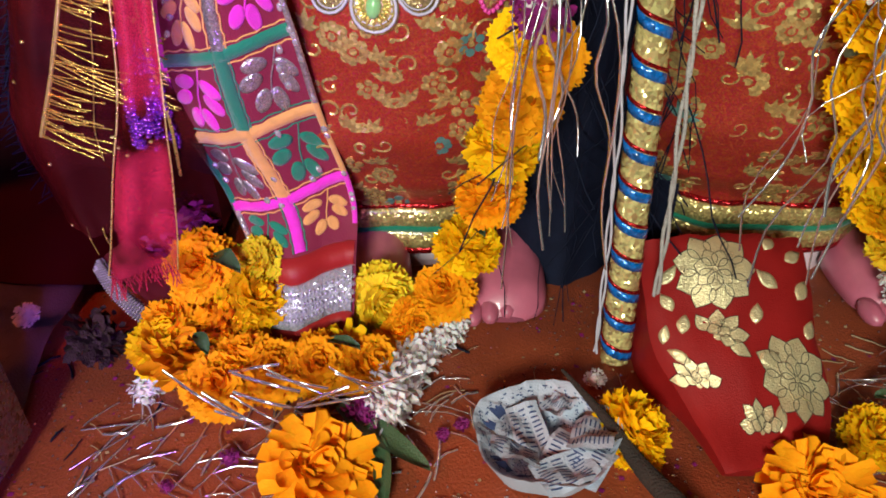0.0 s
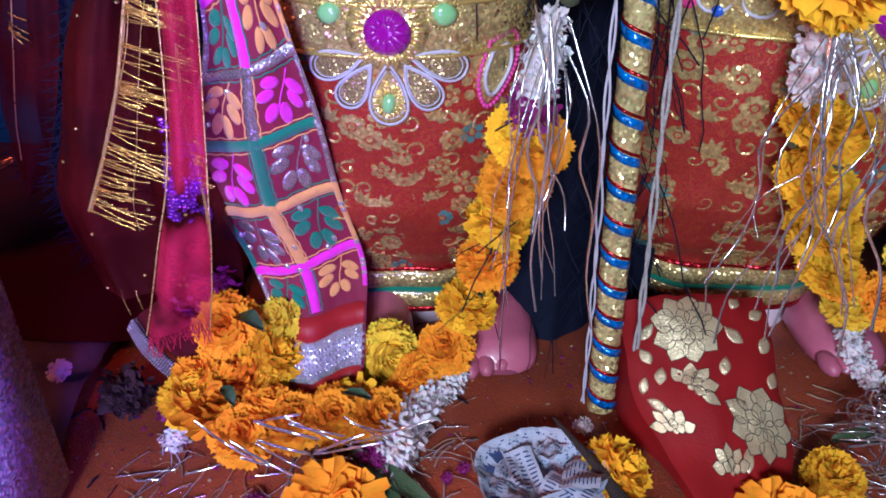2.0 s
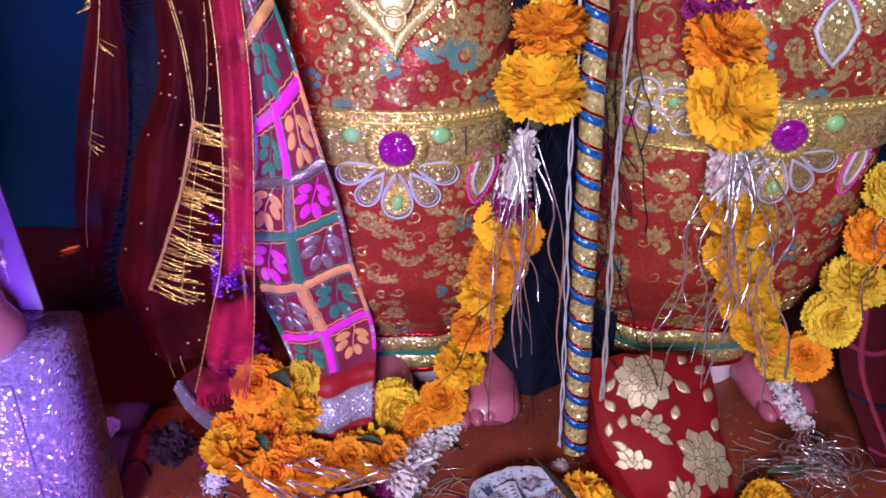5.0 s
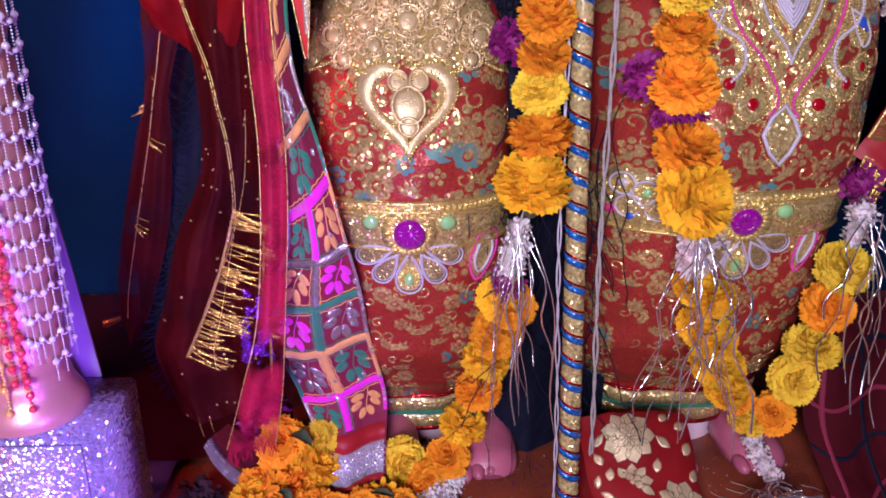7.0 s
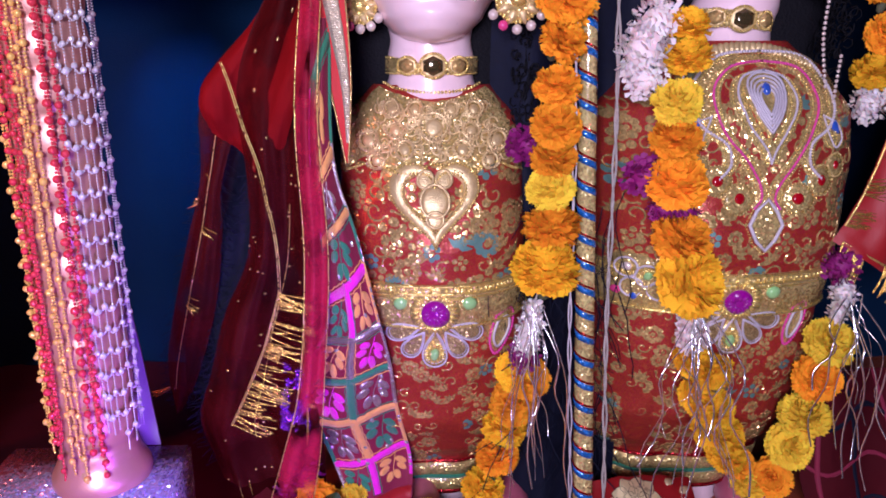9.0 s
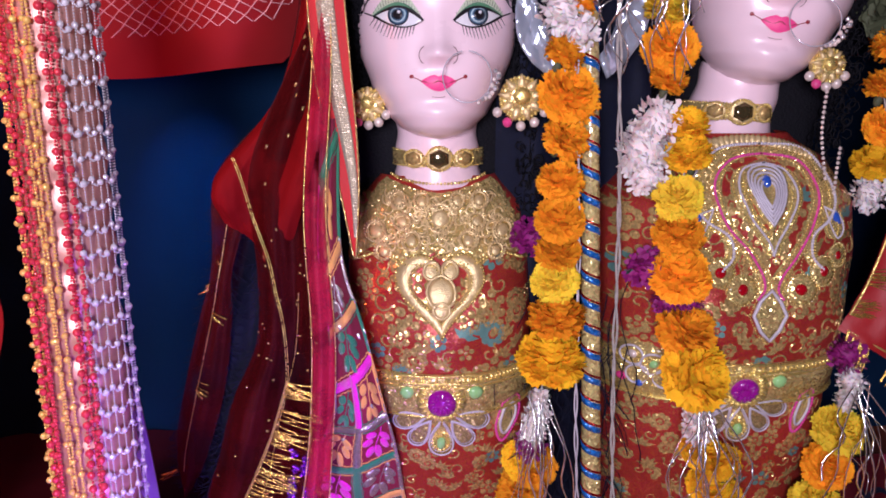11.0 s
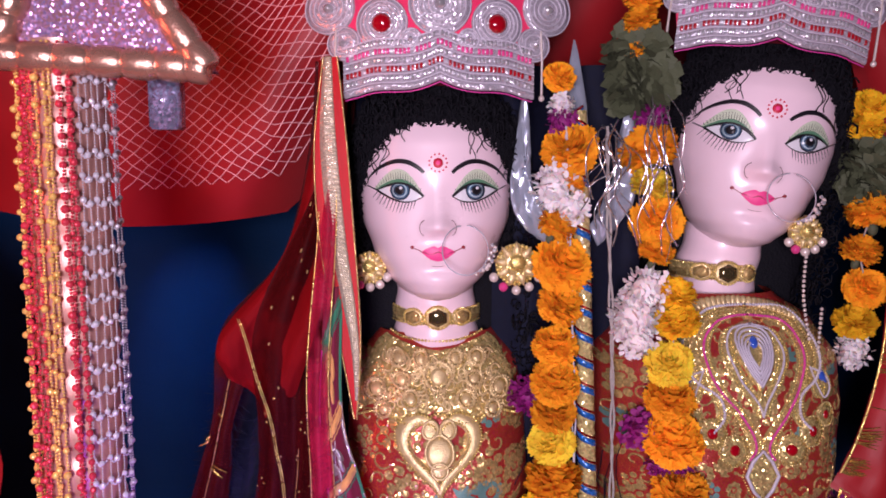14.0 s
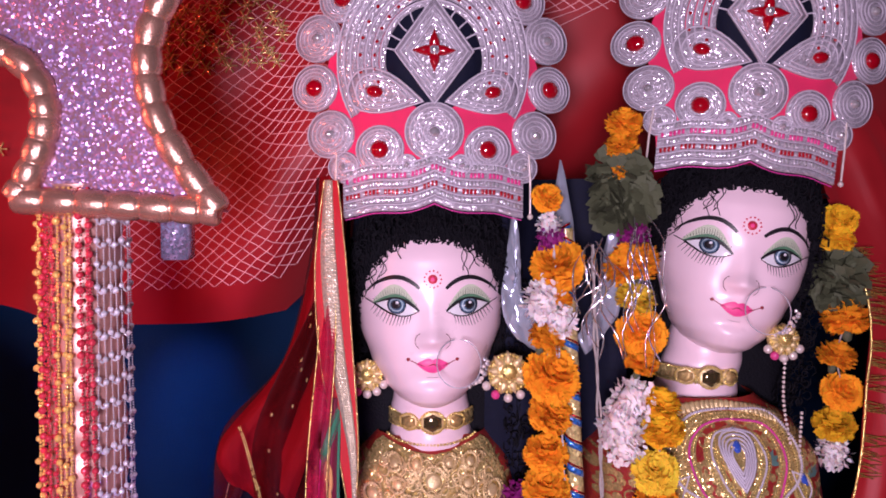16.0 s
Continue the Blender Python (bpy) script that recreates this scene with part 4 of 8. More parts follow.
def build_veils():
    rnd = random.Random(5)
    v = thing("head_veil", (-0.3, 0.58, 0.02), "dark red sheer veil with gold fringe hanging from the crown", "veil")
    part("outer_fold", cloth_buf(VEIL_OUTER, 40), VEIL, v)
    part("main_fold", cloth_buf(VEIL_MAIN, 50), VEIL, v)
    # near-black sheet added behind the veil, so the gaps read as shade
    part("lining", cloth_buf(SHADE_BACKING, 40), BLACK_THREAD, v, "near-black sheet added behind the folds to shade their gaps")
    # brighter sheet over the veil's shoulder, with the red lamplight put into its colour
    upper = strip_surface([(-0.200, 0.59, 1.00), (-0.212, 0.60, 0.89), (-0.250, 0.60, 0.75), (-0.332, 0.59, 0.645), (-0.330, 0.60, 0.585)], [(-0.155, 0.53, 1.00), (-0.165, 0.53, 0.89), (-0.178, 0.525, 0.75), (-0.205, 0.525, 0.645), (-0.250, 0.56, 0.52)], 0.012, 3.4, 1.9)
    part("upper_fold", cloth_buf(upper, 40), mat("red_lit_voile", (0.19, 0.004, 0.005), 0.75, 0, 0.5, 16, 0.15, 0.0, 900, spec=0.1), v, "brighter red sheet coloured as the veil's red-lit shoulder")
    trim = [(-0.300, 0.545, 0.672), (-0.276, 0.535, 0.60), (-0.255, 0.525, 0.528), (-0.244, 0.515, 0.471), (-0.240, 0.510, 0.395), (-0.271, 0.515, 0.301), (-0.315, 0.522, 0.207)]
    b = Buf()
    for d in (-0.0012, 0.0012):
        b.tube([p + Vector((d + 0.0010 * math.sin(k * 0.35), -0.003, 0)) for k, p in enumerate(spline(trim, 80))], 0.00045, 5)
    part("braid", b, GOLD, v, "narrow gold braid")
    gold_fringe(v, [Vector(p) + Vector((0, -0.004, 0)) for p in trim[4:]], 0.050, 95, (1.0, -0.34), rnd)
    f = lambda pts: [VEIL_MAIN(u, t) + Vector((0, -0.004, 0)) for u, t in pts]
    gold_fringe(v, f([(0.12, 0.985), (0.35, 0.985), (0.6, 0.985), (0.9, 0.985)]), 0.030, 9, (0.2, -1.0), rnd, False)
    gold_fringe(v, f([(0.90, 0.60), (0.88, 0.7), (0.90, 0.8), (0.88, 0.9)]), 0.016, 50, (0.8, -0.3), rnd)
    # a green thread fringe along the inner edges, tufts of gold along the outer one
    b = Buf()
    for g, u in ((VEIL_OUTER, 1.0), (VEIL_MAIN, 0.0)):
        for k in range(130):
            p = g(u, 0.36 + 0.6 * k / 130)
            b.tube([p, p + Vector((rnd.uniform(-0.012, 0.012) + (0.008 if u else -0.008), -0.003, rnd.uniform(-0.014, 0.002)))], 0.0005, 3)
    part("thread_fringe", b, BLACK_THREAD, v, "dark green-black thread fringe")["kind"] = "stuff"
    b = Buf()
    for k in range(60):
        p = VEIL_OUTER(0.0, 0.42 + 0.55 * k / 60)
        b.tube([p, p + Vector((-rnd.uniform(0.004, 0.014), -0.003, rnd.uniform(-0.01, 0.004)))], 0.0005, 3)
    part("thread_fringe", b, BLACK_THREAD, v)["kind"] = "stuff"
    for u0, t0, l in ((0.1, 0.54, 0.016), (0.45, 0.60, 0.02), (0.35, 0.70, 0.018), (0.0, 0.90, 0.024), (0.3, 0.48, 0.014)):
        gold_fringe(v, [VEIL_OUTER(u0, t0 + d) + Vector((0, -0.005, 0)) for d in (0, 0.008, 0.016)], l, 9, (-0.8 if u0 < 0.2 else 0.5, -0.4), rnd, False)
    b = Buf()
    for u0, g in ((0.42, VEIL_OUTER), (0.55, VEIL_MAIN)):
        b.tube([g(u0 + 0.1 * math.sin(5 * t), t) + Vector((0, -0.003, 0)) for t in (0.40 + 0.5 * k / 40 for k in range(41))], 0.0005, 4)
    part("trim_thread", b, GOLD, v, "fine gold trim thread")
    # beads whose violet colour paints in the sheen of purple light
    b = Buf()
    sv = on(VEIL_MAIN)
    for k in range(260):
        u, t = 0.70 + 0.22 * (k % 13) / 13, 0.70 + 0.17 * (k // 13) / 20
        if noise.noise((u * 16, t * 30, 2)) < -0.12:
            continue
        b.relief(circle2(u + rnd.uniform(-0.006, 0.006), t + rnd.uniform(-0.002, 0.002), 0.011, 0.0034, 7), sv, 0.004, 0, 0.0015, 1)
    part("sequin_patch", b, mat("violet_sheen_foil", (0.34, 0.06, 0.72), 0.2, 0.8, 0.3), v, "sequins coloured violet for the purple light's sheen")["kind"] = "stuff"
    b = Buf()
    for i in range(70):
        b.relief(circle2(rnd.random(), rnd.random(), 0.009, 0.0018, 6), sv, 0.0012, 0, 0, 1)
    part("sequin_scatter", b, GOLD_LACE, v, "tiny gold sequins")["kind"] = "stuff"
    p = thing("pink_net_scarf", (-0.2, 0.46, 0.12), "bright pink-red net strip hanging beside the patchwork", "scarf")
    part("strip", cloth_buf(PINK, 12), PINK_NET, p)
    b = Buf()
    for k in range(60):
        q = PINK(rnd.random(), 1.0)
        b.tube([q, q + Vector((rnd.uniform(-0.006, 0.006), rnd.uniform(-0.004, 0.004), -rnd.uniform(0.006, 0.02)))], 0.0005, 3)
    part("frayed_end", b, PINK_NET, p)
    b = Buf()
    b.tube([PINK(0.0, k / 40) + Vector((-0.001, -0.002, 0)) for k in range(41)], 0.0007, 5)
    b.tube([PINK(1.0, k / 40) + Vector((0.001, -0.002, 0)) for k in range(41)], 0.0006, 5)
    part("edging", b, GOLD, p)


build_veils()


PATCH_ROWS = (0.04, 0.14, 0.225, 0.31, 0.405, 0.52, 0.625, 0.73, 0.83)


def build_patchwork():
    rnd = random.Random(8)
    s = thing("patchwork_scarf", (-0.12, 0.52, 0.02), "maroon patchwork scarf with embroidered leaf sprigs", "scarf")
    part("backing", cloth_buf(PATCH, 24, 80), MAROON, s)
    surf = on(PATCH)
    rows = PATCH_ROWS
    sprig = [MAGENTA, GREEN_THREAD, PEACH_THREAD, SILVER_THREAD]
    names = {0: "magenta", 1: "green", 2: "peach", 3: "silver"}
    shear = lambda u: -0.055 * (u - 0.5)
    for i in range(len(rows) - 1):
        va, vb = rows[i], rows[i + 1]
        cols = 1 if i < 3 else 2
        for c in range(cols):
            ua, ub = c / cols, (c + 1) / cols
            cu = (ua + ub) / 2
            cv = (va + vb) / 2 + shear(cu) + 0.006
            k = ((2, 2), (3, 3), (1, 1), (1, 2), (2, 0), (0, 3), (3, 1), (1, 2))[i][c]
            su, sv = 0.44 * (ub - ua) * (0.75 if cols == 1 else 1), 0.43 * (vb - va)
            leaf = Buf()
            tilt = rnd.uniform(0.05, 0.30)
            ct, st = math.cos(tilt), math.sin(tilt)
            for x, z, ang in ((-0.20, -0.62, 0.30), (0.24, -0.55, -0.35), (-0.50, -0.10, 0.85), (0.50, -0.02, -0.75), (-0.40, 0.40, 1.15), (0.46, 0.42, -1.05)):
                o = []
                for px, pz in circle2(x, z, 0.20, 0.36, 16, -ang):
                    o.append((cu + su * (px * ct + pz * st), cv - sv * (pz * ct - px * st)))
                leaf.relief(o, surf, 0.0009, 0, 0.0007, 2)
            stem = [(0.18, 0.98), (0.10, 0.5), (0.02, 0.1), (0.0, -0.4)]
            leaf.cord([(cu + su * (px * ct + pz * st), cv - sv * (pz * ct - px * st)) for px, pz in stem], surf, 0.0008, 0, 4)
            part("leaf_sprig", leaf, sprig[k], s, names[k] + " thread leaf sprig")
        # seams: one across, and those between the columns, each edged with stitching
        k = (1, 2, 2, 0, 3, 1, 2, 0)[i]
        part("seam_braid", Buf().grid([[surf(u / 12, va + shear(u / 12) + d, 0.0024 if 0.001 < d < 0.015 else 0.0) for u in range(13)] for d in (0.0, 0.002, 0.014, 0.016)]), sprig[k], s, names[k] + " braid over the seam")
        for d in (-0.004, 0.020):
            b = Buf()
            b.cord([(u / 24, va + shear(u / 24) + d + 0.0012 * math.sin(u * 2.2)) for u in range(25)], surf, 0.0008, 0, 4)
            part("edge_stitch", b, (GREEN_THREAD, PEACH_THREAD)[i % 2], s)
        for c in range(cols + 1):
            w = 0.11 if i == 3 else 0.085
            u0 = c / cols
            k = (0, 0, 1, 0, 3, 1, 2, 0)[i] if 0 < c < cols else (1, 3, 1, 2, 3, 3, 2, 0)[i] if c else (0, 0, 1, 3)[i % 4]
            part("seam_braid", Buf().grid([[surf(min(1, max(0, u0 + d)), va + (vb - va) * t / 6 + shear(u0), 0.0026 if abs(d) < w * 0.45 else 0.0) for t in range(7)] for d in (-w * 0.55, -w * 0.4, w * 0.4, w * 0.55)]), sprig[k], s, names[k] + " braid over the seam")
            if 0 < c < cols:
                for d in (-0.058, 0.058):
                    b = Buf()
                    b.cord([(u0 + d + 0.006 * math.sin(t * 2.2), va + (vb - va) * t / 14 + shear(u0)) for t in range(15)], surf, 0.0008, 0, 4)
                    part("edge_stitch", b, (PEACH_THREAD, GREEN_THREAD)[i % 2], s)
    b = Buf()
    for i in range(80):
        b.relief(circle2(rnd.choice((0.02, 0.98, rnd.random())), 0.2 + 0.6 * rnd.random(), 0.02, 0.0045, 8), surf, 0.003, 0, rings=1)
    part("sequin_scatter", b, CLEAR_GEM, s, "small round mirror sequins")["kind"] = "stuff"
    for nm, m, va, vb, h in (("end_band", RED_SATIN, 0.835, 0.882, 0.003), ("rhinestone_band", SILVER_LACE, 0.882, 0.958, 0.004), ("end_band", RED_SATIN, 0.958, 1.0, 0.003)):
        b = Buf()
        b.grid([[surf(u / 14, v, o) for u in range(15)] for v, o in ((va, 0), (va + 0.002, h), (vb - 0.002, h), (vb, 0))])
        if nm == "rhinestone_band":
            for r in range(4):
                for u in range(30):
                    b.relief(circle2((u + 0.5) / 30, va + 0.019 + 0.0125 * r, 0.011, 0.0042, 6), surf, h + 0.001, 0, 0.0012, 1)
        part(nm, b, m, s)


build_patchwork()


def build_pole():
    pole = thing("decorated_pole", (0.157, 0.492, 0.0), "pole wrapped in spiralling gold, blue and red foil", "pole")
    a, c = Vector((0.157, 0.492, 0.0)), Vector((0.122, 0.512, 0.93))
    b = Buf()
    b.tube([a.lerp(c, k / 30) for k in range(31)], 0.0130, 16, taper=lambda t: 1.06 - 0.34 * t)
    part("shaft", b, POLE_GOLD, pole)
    ax = (c - a).normalized()
    s1 = ax.orthogonal().normalized()
    s2 = ax.cross(s1)

    def spiral(off, w, r, m, nm, turns=29):
        bb = Buf()
        rows = []
        for k in range(turns * 14 + 1):
            t = k / (turns * 14)
            th = 2 * math.pi * turns * t
            row = []
            for d, rr in ((-w / 2, 0.0126), (-w / 2, r), (w / 2, r), (w / 2, 0.0126)):
                rr *= 1.06 - 0.34 * t
                q = a.lerp(c, min(1, max(0, t))) + ax * (off + d)
                row.append(q + rr * (math.cos(-th) * s1 + math.sin(-th) * s2))
            rows.append(row)
        bb.grid(rows)
        part(nm, bb, m, pole)
    spiral(0.0, 0.0082, 0.0140, BLUE_FOIL, "blue_foil_wrap")
    spiral(0.0065, 0.003, 0.0142, RED_FOIL, "red_foil_wrap")
    rnd = random.Random(2)
    for x0, x1, y, m, r in ((0.181, 0.152, 0.486, TWINE, 0.0026), (0.136, 0.103, 0.486, WHITE_CORD, 0.0018)):
        for s in range(2):
            b = Buf()
            pts = [Vector((x0 + (x1 - x0) * t + 0.0016 * math.sin(60 * t + 3 * s) + 0.002 * math.sin(11 * t + s), y + 0.0016 * math.cos(60 * t + 3 * s), 0.01 + 0.9 * t)) for t in (k / 90 for k in range(91))]
            b.tube(pts, r * 0.6, 5)
            solid("hanging_cord", b, m, "thin grey-white cord hanging along the pole", "cord", group="cords along the pole")


build_pole()


# ---- column with bead strings ----
COL = (-0.4065, 0.345)


def column_radius(z):
    return 0.0325 + 0.003 * (1 - (z - 0.275) / 0.7) + 0.0045 * abs(math.sin(math.pi * (z - 0.25) / 0.042)) ** 0.6


def build_column():
    col = thing("decorated_column", (COL[0], COL[1], 0.0), "shiny rose puffed column strung with gold, red and silver beads", "column")
    b = Buf()
    rows = []
    for i in range(150):
        z = 0.248 + 0.727 * i / 149
        r = column_radius(z) + (0.012 * min(1, (0.275 - z) / 0.02) if z < 0.275 else 0)
        rows.append([(COL[0] + r * math.cos(a), COL[1] + r * math.sin(a), z) for a in (2 * math.pi * k / 40 for k in range(40))])
    b.grid(rows, 0, True)
    part("shaft", b, COLUMN, col)
    b = Buf()
    b.add([(-0.436, 0.402, 0.248), (-0.366, 0.402, 0.248), (-0.377, 0.402, 0.37), (-0.390, 0.402, 0.48), (-0.425, 0.402, 0.48)] + [(-0.436, 0.406, 0.248), (-0.366, 0.406, 0.248), (-0.377, 0.406, 0.37), (-0.390, 0.406, 0.48), (-0.425, 0.406, 0.48)], [(0, 1, 2, 3, 4), (9, 8, 7, 6, 5), (1, 6, 7, 2), (2, 7, 8, 3), (3, 8, 9, 4), (4, 9, 5, 0)])
    part("backing_card", b, mat("lilac_card", (0.24, 0.21, 0.29), 0.5, 0.1, 0.15, 30, 0.2), col, "pale lilac card behind")
    # bead strings hang in bunches: gold, red, gold, big red, and a silver net
    rnd = random.Random(21)
    slots, word = [BEAD_GOLD, BEAD_RED, BEAD_SILVER], ("gold", "red", "silver")
    bunches = [(1, -1.36, 0.0024, 0.012), (0, -1.25, 0.0026, 0.013), (0, -1.12, 0.0030, 0.017), (0, -0.97, 0.0034, 0.021), (0, -0.90, 0.0022, 0.012), (1, -0.84, 0.0036, 0.011), (1, -0.75, 0.0030, 0.014), (1, -0.66, 0.0026, 0.010), (0, -0.53, 0.0034, 0.024), (0, -0.42, 0.0030, 0.016), (0, -0.30, 0.0035, 0.021), (1, -0.08, 0.0038, 0.0115), (1, 0.03, 0.0022, 0.009), (1, 0.13, 0.0036, 0.0125)]

    def spot(f, z, out):
        a = radians(-67.5) + (math.asin(f) if abs(f) < 1 else math.copysign(math.pi / 2 + (abs(f) - 1) * 2, f))
        rad = 0.0400 + 0.003 * (1 - (z - 0.275) / 0.7) + out
        return Vector((COL[0] + rad * math.cos(a), COL[1] + rad * math.sin(a), z))
    for m, f, big, step in bunches:
        b = Buf()
        z, mark = 0.972, rnd.uniform(0, step)
        end = 0.255 + 0.06 * rnd.random()
        sway, ph = rnd.uniform(0.015, 0.04), rnd.uniform(0, 6)
        while z > end:
            r = big * rnd.uniform(0.88, 1.1) if mark <= 0 else 0.0015
            if mark <= 0:
                mark = step
            o = spot(f + sway * math.sin(9 * z + ph) + 0.01 * rnd.uniform(-1, 1), z - r, r)
            b.ball(o, r, 0, 10 if r > 0.002 else 6)
            z -= 2 * r + 0.0003
            mark -= 2 * r + 0.0003
        part("bead_string", b, slots[m], col, word[m] + " bead string")
    net = [0.25, 0.38, 0.52, 0.66, 0.80, 0.93, 1.05, 1.16]
    for k, f in enumerate(net):
        b = Buf()
        z, n = 0.972, 0
        end = 0.29 + 0.03 * rnd.random()
        knots = [0.965 - 0.0225 * q - 0.004 * (k % 2) for q in range(31)]
        at = lambda zz: spot(f + 0.02 * math.sin(8 * zz + k) + 0.01 * math.sin(40 * zz + 2 * k), zz, 0.002)
        for z in knots:
            if z < end:
                break
            b.ball(at(z), 0.0031 * rnd.uniform(0.85, 1.1), 0, 10)
            for q in range(1, 7):
                b.ball(at(z - 0.0020 - 0.0027 * q), 0.0010, 0, 6)
            if k < len(net) - 1:
                g = net[k + 1]
                for q in range(1, 5):
                    t = q / 5
                    zz = z + (-0.006 if k % 2 == 0 else 0.006) * t - 0.003 * math.sin(math.pi * t)
                    b.ball(spot(f + (g - f) * t, zz, 0.0015), 0.0012, 0, 6)
        part("bead_string", b, BEAD_SILVER, col, "silver bead string tied into a net")
    # base box
    box = thing("glitter_box", (-0.43, 0.33, 0.0), "violet glitter foam block under the column", "plinth")
    b = Buf()
    b.box((-0.53, 0.308, 0.0), (-0.331, 0.403, 0.248), 0, 0.003)
    part("block", b, BOX_GLITTER, box)
    b = Buf()
    b.box((-0.50, 0.303, 0.03), (-0.350, 0.309, 0.232), 0, 0.001)
    part("panel", b, glitter("pale_glitter_panel", (0.66, 0.6, 0.85), 700, 0.7, 0.2, 0.6, 0.06, 0.45), box, "paler glitter panel on the face")


build_column()

# ---- flowers ----


def marigold_mesh(seed, material, name, open_=False):
    """A frilled pompon, about 1 plan unit /0.03 in radius, axis along +z."""
    rnd = random.Random(seed)
    b = Buf()
    R = 0.030
    b.ball((0, 0, -0.004), R * 0.62, 0, 10, (1, 1, 0.7))
    layers = ((0.18, 7), (0.42, 13), (0.66, 19), (0.88, 24), (1.1, 28), (1.32, 30), (1.54, 30), (1.76, 28), (1.98, 25), (2.2, 20), (2.45, 12)) if not open_ else ((0.2, 7), (0.45, 9), (0.7, 11), (0.95, 13), (1.2, 14), (1.42, 13), (1.62, 10))
    for pol, n in layers:
        for k in range(n):
            th = pol + rnd.uniform(-0.12, 0.12)
            ph = 2 * math.pi * (k + rnd.uniform(-0.3, 0.3)) / n + pol * 3
            d = Vector((math.sin(th) * math.cos(ph), math.sin(th) * math.sin(ph), math.cos(th) * (0.80 if not open_ else 0.5)))
            t = Vector((-math.sin(ph), math.cos(ph), 0)) + Vector((rnd.uniform(-0.3, 0.3), rnd.uniform(-0.3, 0.3), rnd.uniform(-0.4, 0.4)))
            t = (t - d * t.dot(d) / max(1e-6, d.length_squared)).normalized()
            nn = d.cross(t).normalized()
            L = R * rnd.uniform(0.82, 1.12) * (1.12 if open_ else 1.0)
            w = R * rnd.uniform(0.15, 0.27) * (1.25 if open_ else 1)
            c = rnd.uniform(-0.12, 0.12) * R
            base, mid, tip = d * L * 0.35, d * L * 0.72 + nn * c, d * L + nn * (rnd.uniform(-0.1, 0.2) * R)
            if open_:  # long rounded petals, cupped and drooping
                rows = []
                droop = rnd.uniform(-0.25, 0.3)
                for q in range(6):
                    u = q / 5
                    p = d * L * (0.15 + 0.95 * u) + Vector((0, 0, -R * droop * u * u)) + nn * (R * 0.10 * math.sin(5 * u + k))
                    ww = w * rnd.uniform(0.7, 1.1) * (0.35 + 0.65 * math.sin(math.pi * min(1, 0.12 + 0.80 * u)) ** 0.7) if q < 5 else w * 0.55
                    rows.append([p - t * ww + nn * R * 0.07, p, p + t * ww + nn * R * 0.07])
                b.grid(rows)
                continue
            vs = [base - t * w * 0.3, base + t * w * 0.3, mid - t * w * 0.85 + nn * R * 0.06, mid, mid + t * w * 0.85 + nn * R * 0.06, tip - t * w * 1.0 + nn * R * rnd.uniform(-0.05, 0.12), tip - t * w * 0.45 - d * R * 0.05, tip + d * R * 0.03, tip + t * w * 0.5 - d * R * 0.06, tip + t * w * 1.0 + nn * R * rnd.uniform(-0.05, 0.12)]
            b.add(vs, [(0, 3, 2), (0, 1, 3), (1, 4, 3), (2, 3, 6, 5), (3, 7, 6), (3, 8, 7), (3, 4, 9, 8)])
    b.ball((0, 0, -R * 0.72), 0.007, 1, 8, (1, 1, 1.4))
    return mesh_of(name, b, [material, DRY_LEAF])


FLOWER = {"o": [marigold_mesh(s, MARI_O, "orange_marigold") for s in (1, 2, 3)], "y": [marigold_mesh(s, MARI_Y, "yellow_marigold") for s in (4, 5)], "l": [marigold_mesh(s, MARI_L, "lemon_marigold") for s in (6, 7)], "O": [marigold_mesh(s, MARI_O if s == 9 else MARI_Y, "open_marigold", True) for s in (8, 9)]}


def blossom_mesh(seed, material, name, big=1.0):
    """A tuft of small petals, 0.03 in radius."""
    rnd = random.Random(seed)
    b = Buf()
    b.ball((0, 0, 0), 0.019, 0, 10)
    for i in range(210):
        d = Vector((rnd.gauss(0, 1), rnd.gauss(0, 1), rnd.gauss(0, 1))).normalized()
        t = d.orthogonal().normalized()
        n = d.cross(t)
        p = d * 0.03 * rnd.uniform(0.5, 0.92)
        l, w = big * rnd.uniform(0.006, 0.011), big * rnd.uniform(0.003, 0.006)
        ax = (d + Vector((rnd.uniform(-1, 1), rnd.uniform(-1, 1), rnd.uniform(-1, 1)))).normalized()
        sd = ax.cross(t).normalized()
        b.add([p - sd * w * 0.4, p + sd * w * 0.4, p + ax * l * 0.6 + sd * w + n * 0.001, p + ax * l, p + ax * l * 0.6 - sd * w + n * 0.002], [(0, 1, 2, 3, 4)])
    return mesh_of(name, b, [material])


FLOWER["w"] = [blossom_mesh(s, WHITE_BLOOM, "white_blossom") for s in (1, 2)]
FLOWER["p"] = [blossom_mesh(s, PURPLE_BLOOM, "purple_blossom") for s in (3, 4)]
FLOWER["d"] = [blossom_mesh(5, DRY_LEAF, "dry_tuft", 1.9)]
FLOWER["r"] = [blossom_mesh(6, RAISIN, "dried_bloom", 1.2)]
PETALS = {"o": "orange_flower", "y": "yellow_flower", "l": "lemon_flower", "O": "open_flower", "w": "white_flower", "p": "purple_flower", "d": "dry_leaves"}
rnd_fl = random.Random(77)


